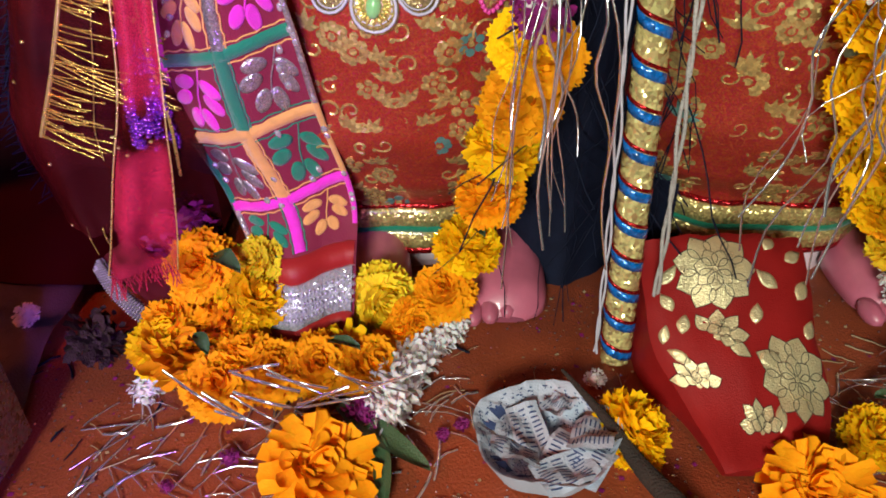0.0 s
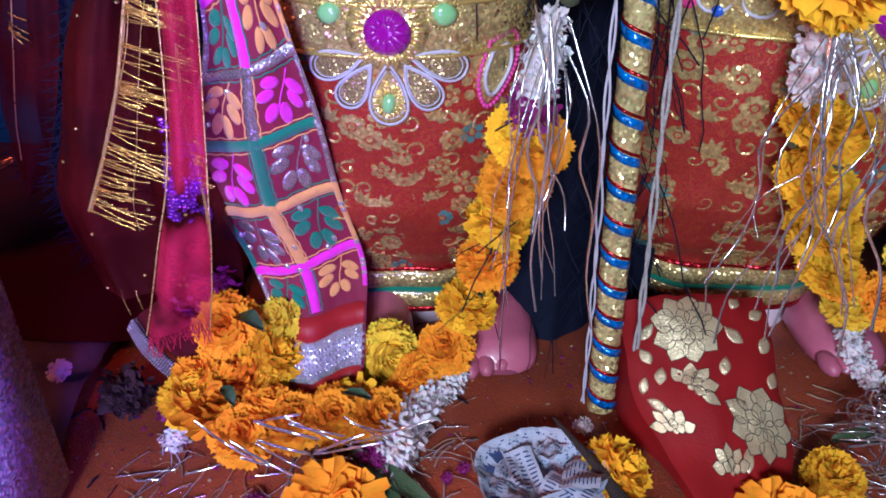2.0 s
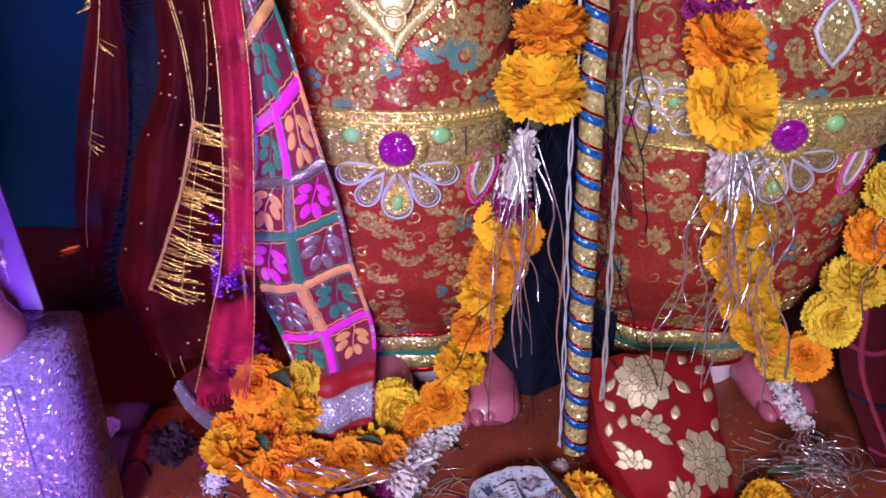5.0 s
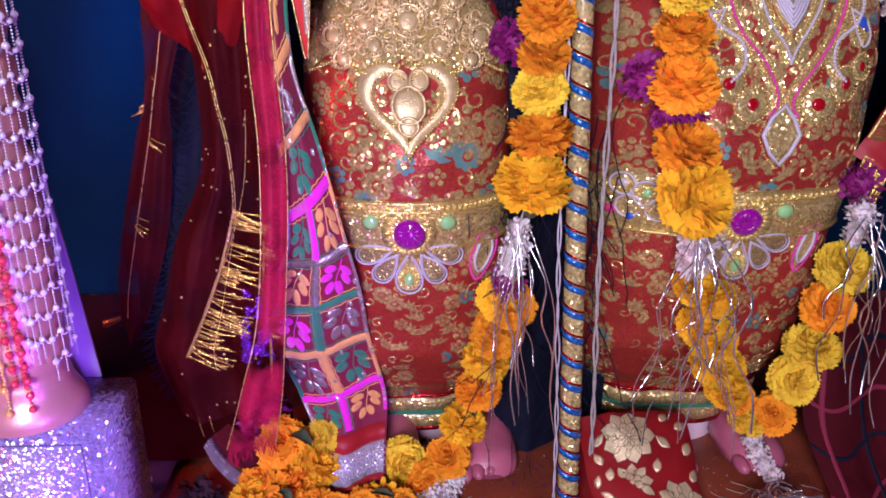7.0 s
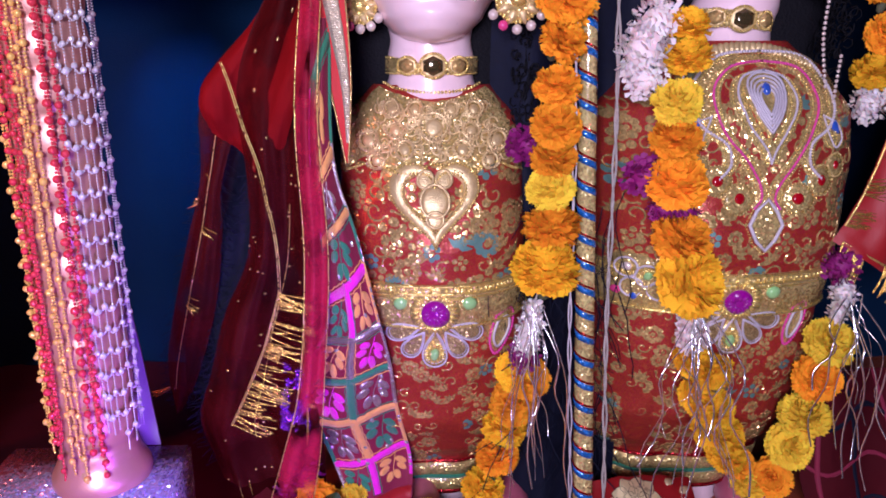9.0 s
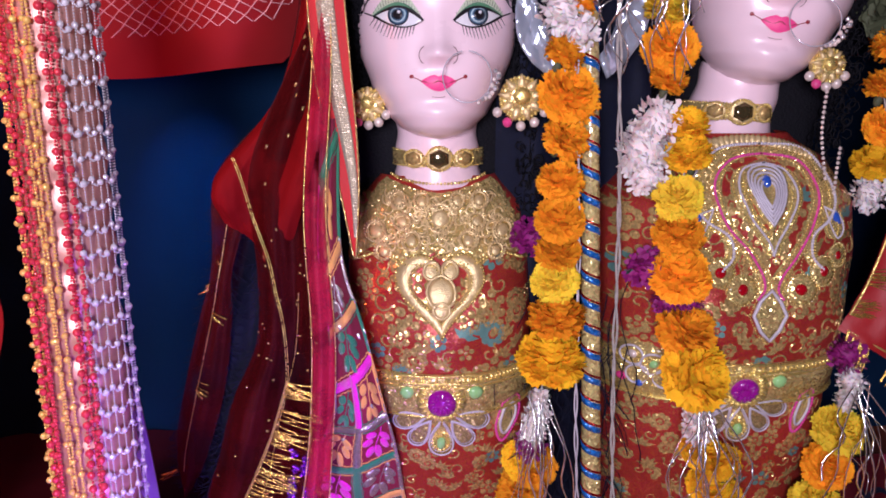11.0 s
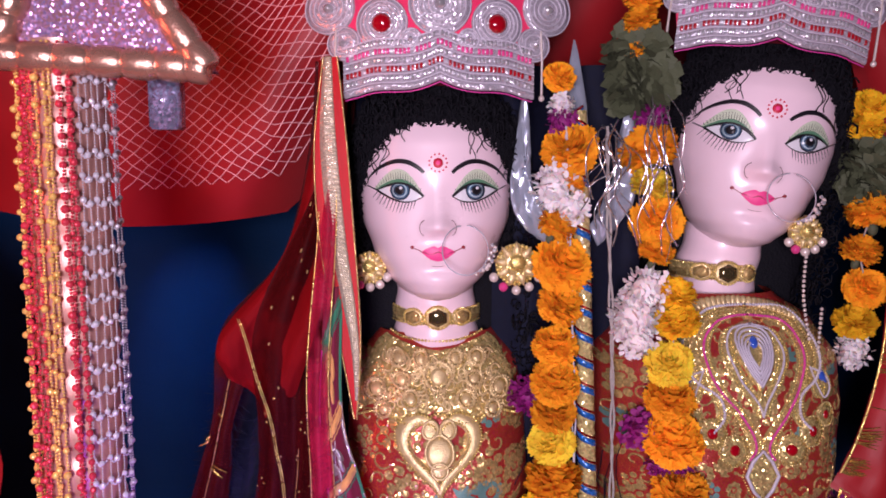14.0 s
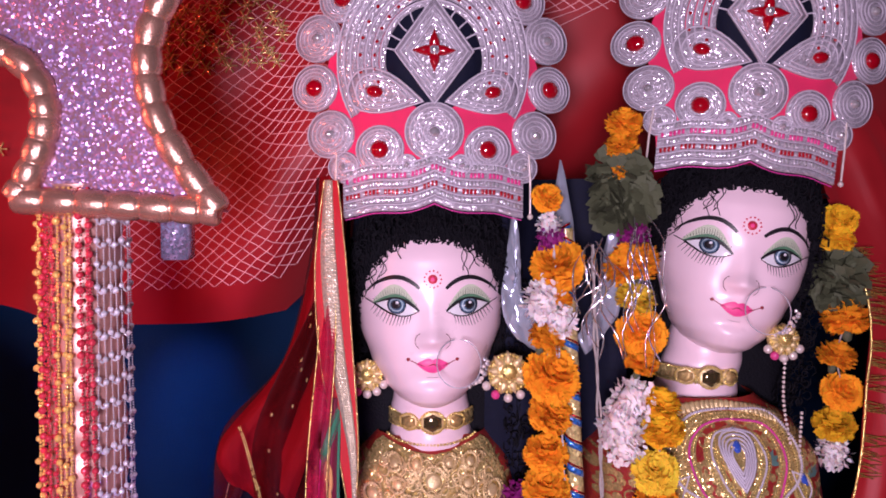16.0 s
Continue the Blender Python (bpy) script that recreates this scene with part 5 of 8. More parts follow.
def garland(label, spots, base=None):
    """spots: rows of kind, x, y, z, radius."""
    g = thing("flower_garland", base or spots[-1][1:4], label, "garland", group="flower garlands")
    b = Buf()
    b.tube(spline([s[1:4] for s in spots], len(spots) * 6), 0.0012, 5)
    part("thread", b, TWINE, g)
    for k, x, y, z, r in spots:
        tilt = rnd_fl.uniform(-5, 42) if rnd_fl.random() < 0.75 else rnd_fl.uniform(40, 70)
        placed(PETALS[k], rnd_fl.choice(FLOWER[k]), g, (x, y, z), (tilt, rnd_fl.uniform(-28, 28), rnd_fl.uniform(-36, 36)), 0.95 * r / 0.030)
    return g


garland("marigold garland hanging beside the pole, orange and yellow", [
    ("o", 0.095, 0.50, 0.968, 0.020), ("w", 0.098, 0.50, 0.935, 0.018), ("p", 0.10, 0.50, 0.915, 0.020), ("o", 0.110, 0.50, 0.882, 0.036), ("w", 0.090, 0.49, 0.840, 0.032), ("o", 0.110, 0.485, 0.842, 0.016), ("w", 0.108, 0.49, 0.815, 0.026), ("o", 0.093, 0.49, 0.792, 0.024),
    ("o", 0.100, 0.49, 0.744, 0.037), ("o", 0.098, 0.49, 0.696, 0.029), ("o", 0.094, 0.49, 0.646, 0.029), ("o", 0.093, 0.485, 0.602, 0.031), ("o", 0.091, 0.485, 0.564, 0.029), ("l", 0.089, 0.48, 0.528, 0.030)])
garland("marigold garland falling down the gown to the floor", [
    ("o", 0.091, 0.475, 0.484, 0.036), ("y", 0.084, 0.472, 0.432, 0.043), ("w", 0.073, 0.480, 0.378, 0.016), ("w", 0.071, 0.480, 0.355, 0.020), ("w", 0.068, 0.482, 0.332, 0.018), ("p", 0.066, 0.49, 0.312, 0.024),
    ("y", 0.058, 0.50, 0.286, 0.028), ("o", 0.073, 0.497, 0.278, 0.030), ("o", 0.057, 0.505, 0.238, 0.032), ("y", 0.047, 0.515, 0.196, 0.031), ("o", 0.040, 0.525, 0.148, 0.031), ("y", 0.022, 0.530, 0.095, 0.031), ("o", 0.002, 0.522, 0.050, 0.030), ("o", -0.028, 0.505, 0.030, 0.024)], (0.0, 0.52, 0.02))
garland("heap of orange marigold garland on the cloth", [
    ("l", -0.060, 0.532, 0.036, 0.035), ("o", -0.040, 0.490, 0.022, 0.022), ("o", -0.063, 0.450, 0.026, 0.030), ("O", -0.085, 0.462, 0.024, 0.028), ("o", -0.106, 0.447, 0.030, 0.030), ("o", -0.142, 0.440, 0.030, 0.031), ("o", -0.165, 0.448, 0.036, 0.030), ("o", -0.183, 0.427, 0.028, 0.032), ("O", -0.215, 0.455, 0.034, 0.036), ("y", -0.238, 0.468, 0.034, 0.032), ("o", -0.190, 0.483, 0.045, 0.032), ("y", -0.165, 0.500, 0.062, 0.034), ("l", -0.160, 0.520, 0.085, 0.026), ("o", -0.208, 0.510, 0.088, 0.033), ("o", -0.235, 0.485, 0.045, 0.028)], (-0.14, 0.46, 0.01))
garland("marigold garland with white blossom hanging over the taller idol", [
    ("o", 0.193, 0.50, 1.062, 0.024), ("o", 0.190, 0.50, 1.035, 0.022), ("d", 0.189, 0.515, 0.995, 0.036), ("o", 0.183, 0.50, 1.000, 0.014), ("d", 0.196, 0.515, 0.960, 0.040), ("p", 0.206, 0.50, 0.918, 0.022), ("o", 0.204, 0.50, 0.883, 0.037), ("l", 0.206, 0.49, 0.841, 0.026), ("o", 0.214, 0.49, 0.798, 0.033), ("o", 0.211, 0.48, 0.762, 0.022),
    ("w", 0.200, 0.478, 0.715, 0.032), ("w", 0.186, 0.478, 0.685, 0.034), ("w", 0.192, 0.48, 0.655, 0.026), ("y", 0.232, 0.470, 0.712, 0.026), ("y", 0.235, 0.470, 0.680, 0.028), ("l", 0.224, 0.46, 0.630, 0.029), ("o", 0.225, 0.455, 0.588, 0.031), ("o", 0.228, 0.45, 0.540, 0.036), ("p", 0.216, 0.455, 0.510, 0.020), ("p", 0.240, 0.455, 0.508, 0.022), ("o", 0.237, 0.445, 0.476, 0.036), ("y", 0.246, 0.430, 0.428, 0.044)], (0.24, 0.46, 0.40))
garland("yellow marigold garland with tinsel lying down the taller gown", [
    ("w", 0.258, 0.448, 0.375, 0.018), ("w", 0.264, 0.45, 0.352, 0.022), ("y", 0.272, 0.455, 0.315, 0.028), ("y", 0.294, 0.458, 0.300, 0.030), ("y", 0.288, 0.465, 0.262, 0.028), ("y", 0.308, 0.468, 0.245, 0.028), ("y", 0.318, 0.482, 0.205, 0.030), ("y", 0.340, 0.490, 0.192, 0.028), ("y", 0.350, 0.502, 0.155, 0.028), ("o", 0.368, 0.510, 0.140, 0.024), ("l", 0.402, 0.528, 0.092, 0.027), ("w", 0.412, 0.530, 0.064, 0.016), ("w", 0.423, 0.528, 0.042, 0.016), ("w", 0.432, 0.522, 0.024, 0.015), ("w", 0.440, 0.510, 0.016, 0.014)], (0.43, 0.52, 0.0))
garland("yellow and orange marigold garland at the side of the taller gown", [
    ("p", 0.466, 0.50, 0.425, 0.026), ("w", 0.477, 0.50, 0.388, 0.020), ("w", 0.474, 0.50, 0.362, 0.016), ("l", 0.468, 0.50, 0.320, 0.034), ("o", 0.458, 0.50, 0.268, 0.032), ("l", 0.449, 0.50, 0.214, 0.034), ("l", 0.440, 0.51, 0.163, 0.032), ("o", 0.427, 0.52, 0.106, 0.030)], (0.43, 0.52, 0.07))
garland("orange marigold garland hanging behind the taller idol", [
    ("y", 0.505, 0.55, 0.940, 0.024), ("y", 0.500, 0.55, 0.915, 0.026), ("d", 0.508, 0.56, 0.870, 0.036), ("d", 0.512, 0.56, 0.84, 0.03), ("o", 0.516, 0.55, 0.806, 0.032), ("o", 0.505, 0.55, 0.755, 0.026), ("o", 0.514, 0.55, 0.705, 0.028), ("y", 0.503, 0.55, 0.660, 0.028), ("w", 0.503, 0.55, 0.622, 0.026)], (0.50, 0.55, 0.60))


def loose_flower(kind, x, y, r, label, turn=(10, 0, 0), lift=0.6):
    ob = new("marigold", FLOWER[kind][-1])
    z = floor_height(x, y)
    ob.matrix_basis = Matrix.LocRotScale(Vector((x, y, z + r * lift)) * U, Euler([radians(a) for a in turn]), Vector((r, r, r)) / 0.03)
    BASE[ob.name] = Vector((x, y, z))
    return tagged(ob, label, "flower", "loose marigolds")


loose_flower("O", -0.092, 0.352, 0.036, "open yellow marigold lying on the orange cloth", (25, 10, 30))
loose_flower("y", 0.146, 0.388, 0.032, "orange marigold lying beside the newspaper cup", (35, 15, 60))
loose_flower("O", 0.272, 0.335, 0.033, "yellow marigold lying beside the red cushion", (15, -10, 10))
loose_flower("y", 0.345, 0.392, 0.026, "yellow marigold lying at the tinsel heap", (15, -10, 10))

# ---- crowns ----


def coil(parent, surf, cx, cz, r, gem, gem_r, name="medallion", rx=None):
    """A disc of coiled silver cord with a stone in the middle."""
    b = Buf()
    b.relief(circle2(cx, cz, r, n=28), surf, 0.0035, 0, 0.0, 2)
    m = part(name, b, SILVER_LACE, parent)
    b = Buf()
    k = max(2, int(r / 0.0068))
    for i in range(k):
        q = r - 0.0012 - i * (r - gem_r - 0.001) / k
        b.cord(circle2(cx, cz, q, n=28), surf, 0.0010, 0, 4, True, 0.0042)
    part("cord_ring", b, WHITE_CORD, m, "white coiled cord rings")
    b = Buf()
    b.relief(circle2(cx, cz, gem_r, n=12), surf, 0.006, 0, 0.005, 2)
    part("gem", b, gem, m, "faceted stone")
    return m


def drop_outline(cx, cz, ex, ez, w, n=24):
    """A teardrop whose point lies at (ex, ez) and whose round end is about (cx, cz)."""
    a = math.atan2(ex - cx, ez - cz)
    l = math.hypot(ex - cx, ez - cz)
    out = []
    for k in range(n):
        t = 2 * math.pi * k / n
        u = (1 - math.cos(t)) / 2
        x = w * math.sin(t) * (1 - u) ** 0.6 * 1.25
        z = -w * 0.95 + u * (l + w * 0.95)
        out.append((cx + z * math.sin(a) + x * math.cos(a), cz + z * math.cos(a) - x * math.sin(a)))
    return out


def shrink(outline, s):
    ca = sum(p[0] for p in outline) / len(outline)
    cb = sum(p[1] for p in outline) / len(outline)
    return [(ca + (a - ca) * s, cb + (b - cb) * s) for a, b in outline]


def build_crown(m, label):
    """Local x, z about the middle disc; the front plane lies at y = 0."""
    surf0 = on(lambda x, z: Vector((x, 2.0 * x * x, z)))

    def surf(a, b, off=0.0):
        return m @ surf0(a, b, off)
    base = m @ Vector((0, 0.05, -0.10))
    c = thing("crown", base, label, "crown", group="idol crowns")
    # pink felt back
    b = Buf()
    rows = []
    for i in range(25):
        t = i / 24
        z = -0.088 + 0.29 * t
        w = 0.110 + 0.05 * t if t < 0.42 else 0.140 * math.sqrt(max(0.02, 1 - ((t - 0.42) / 0.60) ** 2))
        rows.append([surf(w * (2 * k / 24 - 1), z + (0.018 * (1 - abs(2 * k / 24 - 1)) if i == 0 else 0), 0.0) for k in range(25)])
    b.grid(rows)
    b.grid([[p + Vector((0, 0.004, 0)) for p in r] for r in rows])
    part("felt_back", b, CROWN_PINK, c, "bright pink felt backing")
    b = Buf()
    rows = [[m @ Vector((0.105 * math.cos(a), 0.02 + 0.10 + 0.10 * math.sin(a), z)) for a in (math.pi * 2 * k / 30 for k in range(30))] for z in (-0.09, 0.02, 0.08)]
    b.grid(rows, 0, True)
    part("cap_lining", b, DEEP_RED, c)
    # brow band, peaked in the middle, in rows of cord and stones
    peak = lambda x: 0.020 * max(0, 1 - abs(x) / 0.095) ** 1.0 - 0.004 * math.sin(math.pi * abs(x) / 0.055)
    for r in range(6):
        z0 = -0.106 + 0.0100 * r
        b = Buf()
        xs = [0.112 * (2 * k / 44 - 1) for k in range(45)]
        b.grid([[surf(x, z0 + peak(x) + d, h) for x in xs] for d, h in ((0.0, 0.001), (0.0012, 0.004), (0.0072, 0.004), (0.0086, 0.001))])
        band = part("brow_band", b, SILVER_LACE, c)
        b = Buf()
        b.cord([(x, z0 + peak(x) + 0.0088) for x in xs], surf, 0.0010, 0, 4, lift=0.0038)
        part("cord", b, WHITE_CORD, band)
        if r in (1, 2, 3, 4, 5):
            b = Buf()
            for k in range(46):
                x = 0.109 * (2 * (k + 0.5) / 46 - 1)
                if (k * 7 + r * 3) % 5 < 4:
                    b.relief([(x - 0.0016, z0 + peak(x) + 0.001), (x + 0.0016, z0 + peak(x) + 0.001), (x + 0.0016, z0 + peak(x) + 0.0072), (x - 0.0016, z0 + peak(x) + 0.0072)], surf, 0.005, 0, 0.001, 1)
            part("stone_trim", b, RED_GEM if r == 2 else PINK_GEM if r == 4 else CLEAR_GEM, band, "row of small stones")["kind"] = "stuff"
    b = Buf()
    b.cord([(x, -0.108 + peak(x)) for x in xs], surf, 0.0008, 0, 5)
    part("pink_edge", b, PINK_CORD, c)
    # medallions
    coil(c, surf, 0.0, 0.0, 0.0365, CLEAR_GEM, 0.0075)
    for s in (-1, 1):
        coil(c, surf, s * 0.0665, -0.021, 0.0300, RED_GEM, 0.0110)
        coil(c, surf, s * 0.1120, -0.042, 0.0200, CLEAR_GEM, 0.005)
        coil(c, surf, s * 0.0330, -0.040, 0.0130, CLEAR_GEM, 0.004)
        coil(c, surf, s * 0.1290, 0.000, 0.0305, CLEAR_GEM, 0.0065)
        coil(c, surf, s * 0.1500, 0.060, 0.0300, RED_GEM, 0.0110)
        coil(c, surf, s * 0.1450, 0.122, 0.0300, CLEAR_GEM, 0.0065)
        coil(c, surf, s * 0.1120, 0.168, 0.0300, RED_GEM, 0.0110)
        # tear-shaped coils
        o = drop_outline(s * 0.078, 0.052, s * 0.012, 0.036, 0.030)
        b = Buf()
        b.relief(o, surf, 0.0045, 0, 0.0, 2)
        d = part("tear_medallion", b, SILVER_LACE, c)
        b = Buf()
        for k in (0.97, 0.76, 0.55):
            b.cord(shrink(o, k), surf, 0.0014, 0, 4, True, 0.0054)
        part("cord_ring", b, WHITE_CORD, d, "white coiled cord rings")
        b = Buf()
        b.relief(circle2(s * 0.072, 0.050, 0.0105, 0.0075, 14, s * 0.25), surf, 0.007, 0, 0.005, 2)
        part("gem", b, RED_GEM, d, "red stone")
        # string with a bead at the end
        b = Buf()
        b.tube([surf(s * 0.120, -0.025, 0.004), surf(s * 0.122, -0.06, 0.004), surf(s * 0.122, -0.100, 0.004)], 0.0017, 5)
        b.ball(surf(s * 0.122, -0.104, 0.004), 0.004, 0, 8)
        part("side_string", b, PEARL, c, "bead string at the side")
    # arch of cord and stones round a lattice; a black disc stands for its dark openings
    b = Buf()
    b.relief(circle2(0, 0.095, 0.060, 0.070, 30), surf, 0.0012, 0, 0, 2)
    part("dark_lattice_ground", b, BLACK_THREAD, c)
    for k, r in enumerate((0.063, 0.072, 0.081, 0.090, 0.099, 0.107, 0.115)):
        b = Buf()
        pts = [(r * math.cos(a), 0.088 + r * 1.10 * math.sin(a)) for a in (radians(-32 + 244 * q / 40) for q in range(41))]
        b.grid([[surf(x + d * (x) / r, z + d * (z - 0.088) / r, h) for x, z in pts] for d, h in ((-0.004, 0.0), (-0.0035, 0.004), (0.0035, 0.004), (0.004, 0.0))])
        arch = part("arch_band", b, SILVER_LACE, c)
        b = Buf()
        b.cord([(x * 1.03, 0.088 + (z - 0.088) * 1.03) for x, z in pts], surf, 0.0013, 0, 4, lift=0.0045)
        part("cord", b, WHITE_CORD, arch)
        if k in (1, 3):
            b = Buf()
            for q in range(2, 39, 2):
                b.relief(circle2(pts[q][0], pts[q][1], 0.0024, n=6), surf, 0.005, 0, 0.0015, 1)
            part("stone_trim", b, RED_GEM, arch, "row of small stones")["kind"] = "stuff"
    for k in range(10):
        a = radians(15 + 150 * k / 9)
        b = Buf()
        b.cord([(q * math.cos(a) + 0.004 * math.sin(90 * q), 0.088 + q * math.sin(a)) for q in (0.03, 0.04, 0.05, 0.06, 0.07)], surf, 0.0013, 0, 4, lift=0.003)
        part("lattice_thread", b, WHITE_CORD, c)
    # lozenge with a four-petalled stone flower
    loz = lambda s: [(0, 0.098 + 0.066 * s), (0.048 * s, 0.098), (0, 0.098 - 0.066 * s), (-0.048 * s, 0.098)]
    dense = lambda o: [(o[i][0] + (o[(i + 1) % 4][0] - o[i][0]) * k / 6, o[i][1] + (o[(i + 1) % 4][1] - o[i][1]) * k / 6) for i in range(4) for k in range(6)]
    b = Buf()
    b.relief(dense(loz(1.0)), surf, 0.006, 0, 0.0, 2)
    lz = part("lozenge", b, SILVER_LACE, c)
    b = Buf()
    for s in (0.98, 0.84, 0.70, 0.56):
        b.cord(dense(loz(s)), surf, 0.0014, 0, 4, True, 0.0068)
    part("cord_ring", b, WHITE_CORD, lz, "white coiled cord rings")
    for k in range(4):
        b = Buf()
        b.relief(petal2(0, 0.098, 0.026, 0.013, k * math.pi / 2, 12), surf, 0.009, 0, 0.004, 2)
        part("stone_petal", b, RED_GEM, lz, "red stone petal")
    b = Buf()
    b.relief(circle2(0, 0.098, 0.006, n=12), surf, 0.012, 0, 0.004, 2)
    part("gem", b, CLEAR_GEM, lz, "clear stone")
    return c


build_crown(Matrix.Translation((-0.047, 0.490, 1.049)), "tall silver cord crown with pink felt and red stones")
build_crown(Matrix.Translation((0.362, 0.494, 1.102)) @ Euler((0, radians(5.5), radians(-8)), "XYZ").to_matrix().to_4x4(), "silver cord crown with red stones, tilted on the taller idol")


# ---- necklaces, chokers, belts ----


def beads_along(b, path, surf, r, step, slot=0, lift=None):
    """Small beads along a path on a surface."""
    pts = [surf(a, c, r * 0.7 if lift is None else lift) for a, c in path]
    left = 0.0
    for p, q in zip(pts, pts[1:]):
        d = (q - p).length
        while left < d:
            b.ball(p.lerp(q, left / d), r, slot, 6)
            left += step
        left -= d


def curve2(pts, n=30):
    return [(p.x, p.y) for p in spline([(a, c, 0) for a, c in pts], n)]


def neck_surface(cx, cy, lean=0.0):
    return on(lambda x, z: Vector((x, cy - math.sqrt(max(1e-5, 0.0585 ** 2 - (x - cx - lean * z) ** 2)), z)))


def choker(cx, cy, cz, label, tilt=0.0):
    surf = neck_surface(cx, cy)
    c = thing("choker", (cx, cy - 0.05, cz - 0.012), label, "choker", group="gold chokers")
    tz = lambda x: cz + tilt * (x - cx)
    xs = [cx + 0.0575 * math.sin(radians(-85 + 170 * k / 30)) for k in range(31)]
    b = Buf()
    b.grid([[surf(x, tz(x) + d, h) for x in xs] for d, h in ((-0.010, 0.0), (-0.009, 0.003), (0.009, 0.003), (0.010, 0.0))])
    part("band", b, GOLD_LACE, c)
    for off in (-0.0095, 0.0095):
        b = Buf()
        beads_along(b, [(x, tz(x) + off) for x in xs], surf, 0.0020, 0.0042)
        part("bead_edge", b, GOLD, c)["kind"] = "stuff"
    for dx, r, g in ((0, 0.0165, DARK_GEM), (-0.029, 0.0120, PALE_GOLD), (0.029, 0.0120, PALE_GOLD)):
        x = cx + dx
        b = Buf()
        b.relief(circle2(x, tz(x), r, n=20), surf, 0.006, 0, 0.001, 2)
        md = part("setting", b, GOLD_CAST, c)
        b = Buf()
        beads_along(b, circle2(x, tz(x), r * 0.92, n=20) + [circle2(x, tz(x), r * 0.92, n=20)[0]], surf, 0.0018, 0.0038, 0, 0.0065)
        part("bead_ring", b, GOLD, md)["kind"] = "stuff"
        b = Buf()
        b.relief(circle2(x, tz(x), r * 0.74, n=6, turn=0.52), surf, 0.0085, 0, 0.002, 1)
        part("gem", b, g, md, "faceted stone")
    return c


choker(-0.047, 0.628, 0.667, "gold choker with three stones round the neck", 0.0)
choker(0.336, 0.628, 0.724, "gold choker with three stones on the taller idol", -0.06)


def build_plate_necklace():
    """Cast gold collar with a heart pendant."""
    cx, s = ONE, SURF_ONE
    n = thing("gold_necklace", (cx, 0.5, 0.46), "broad cast gold collar with a heart pendant", "necklace")
    rnd = random.Random(31)
    # collar plate
    b = Buf()
    rows = []
    for i in range(13):
        t = i / 12
        r = []
        for k in range(49):
            u = 2 * k / 48 - 1
            top = 0.628 - 0.006 * (1 - abs(u)) + 0.012 * abs(u) ** 2
            low = 0.545 + 0.012 * math.cos(u * 9)
            w = 0.066 + 0.050 * t ** 0.6
            r.append(s(cx + w * u, top + (low - top) * t, 0.003 + 0.0025 * noise.noise((u * 9, t * 6, 4))))
        rows.append(r)
    b.grid(rows)
    part("collar_plate", b, GOLD_LACE, n)
    for sgn in (-1, 0, 1):
        for dx, z, r in ((0.0, 0.592, 0.017), (0.046, 0.588, 0.010), (0.035, 0.566, 0.010), (0.078, 0.575, 0.012), (0.068, 0.553, 0.009), (0.022, 0.612, 0.009), (0.05, 0.612, 0.009)):
            if (sgn == 0) != (dx == 0.0):
                continue
            x = cx + sgn * dx
            b = Buf()
            b.relief(circle2(x, z, r * 0.62, n=14), s, 0.006, 0, 0.002, 2)
            o = circle2(x, z, r, n=18)
            b.tube([s(a, c, 0.005) for a, c in o], 0.0020, 6, 0, True)
            beads_along(b, o + o[:1], s, 0.0017, 0.0042, 0, 0.0105)
            part("rosette", b, GOLD_CAST, n)
    for i in range(140):
        u, t = rnd.uniform(-0.95, 0.95), rnd.uniform(0.08, 0.92)
        x, z = cx + (0.062 + 0.045 * t) * u, 0.625 - 0.075 * t
        a0 = rnd.uniform(0, 6.28)
        b = Buf()
        b.cord([(x + 0.007 * (1 - 0.6 * q / 8) * math.cos(a0 + q * 0.6), z + 0.007 * (1 - 0.6 * q / 8) * math.sin(a0 + q * 0.6)) for q in range(9)], s, 0.0013, 0, 5, lift=0.005)
        part("scroll", b, GOLD_CAST, n)
    for zt, w in ((0.632, 0.060), (0.545, 0.105)):
        b = Buf()
        path = [(cx + w * (2 * k / 40 - 1), zt + (0.010 * abs(2 * k / 40 - 1) ** 2 if zt > 0.6 else 0.006 * math.cos((2 * k / 40 - 1) * 9))) for k in range(41)]
        beads_along(b, path, s, 0.0022, 0.0046, 0, 0.005)
        part("bead_edge", b, GOLD, n)["kind"] = "stuff"
    # heart pendant
    heart = [(cx + 0.047 * 0.0625 * 16 * math.sin(t) ** 3, 0.511 + 0.0030 * (13 * math.cos(t) - 5 * math.cos(2 * t) - 2 * math.cos(3 * t) - math.cos(4 * t))) for t in (2 * math.pi * k / 48 for k in range(48))]
    b = Buf()
    b.grid([[s(a, c, h) for a, c in shrink(heart, k)] for k, h in ((1.16, 0.001), (1.14, 0.0055), (0.95, 0.0068), (0.78, 0.0055), (0.76, 0.001))], 0, True)
    pend = part("heart_pendant", b, GOLD_CAST, n)
    for k in (1.13, 0.80):
        b = Buf()
        o = shrink(heart, k)
        beads_along(b, o + o[:1], s, 0.0017, 0.0040, 0, 0.0068)
        part("bead_edge", b, GOLD, pend)["kind"] = "stuff"
    for dx, z, r in ((-0.011, 0.532, 0.0095), (0.011, 0.532, 0.0095), (0, 0.508, 0.016), (0.0, 0.488, 0.009)):
        b = Buf()
        b.relief(circle2(cx + dx, z, r, r * 1.1, 16), s, 0.006, 0, 0.0012, 2)
        b.cord(circle2(cx + dx, z, r, r * 1.1, 16), s, 0.0018, 0, 5, True, 0.008)
        part("drop", b, GOLD_CAST, pend)


build_plate_necklace()


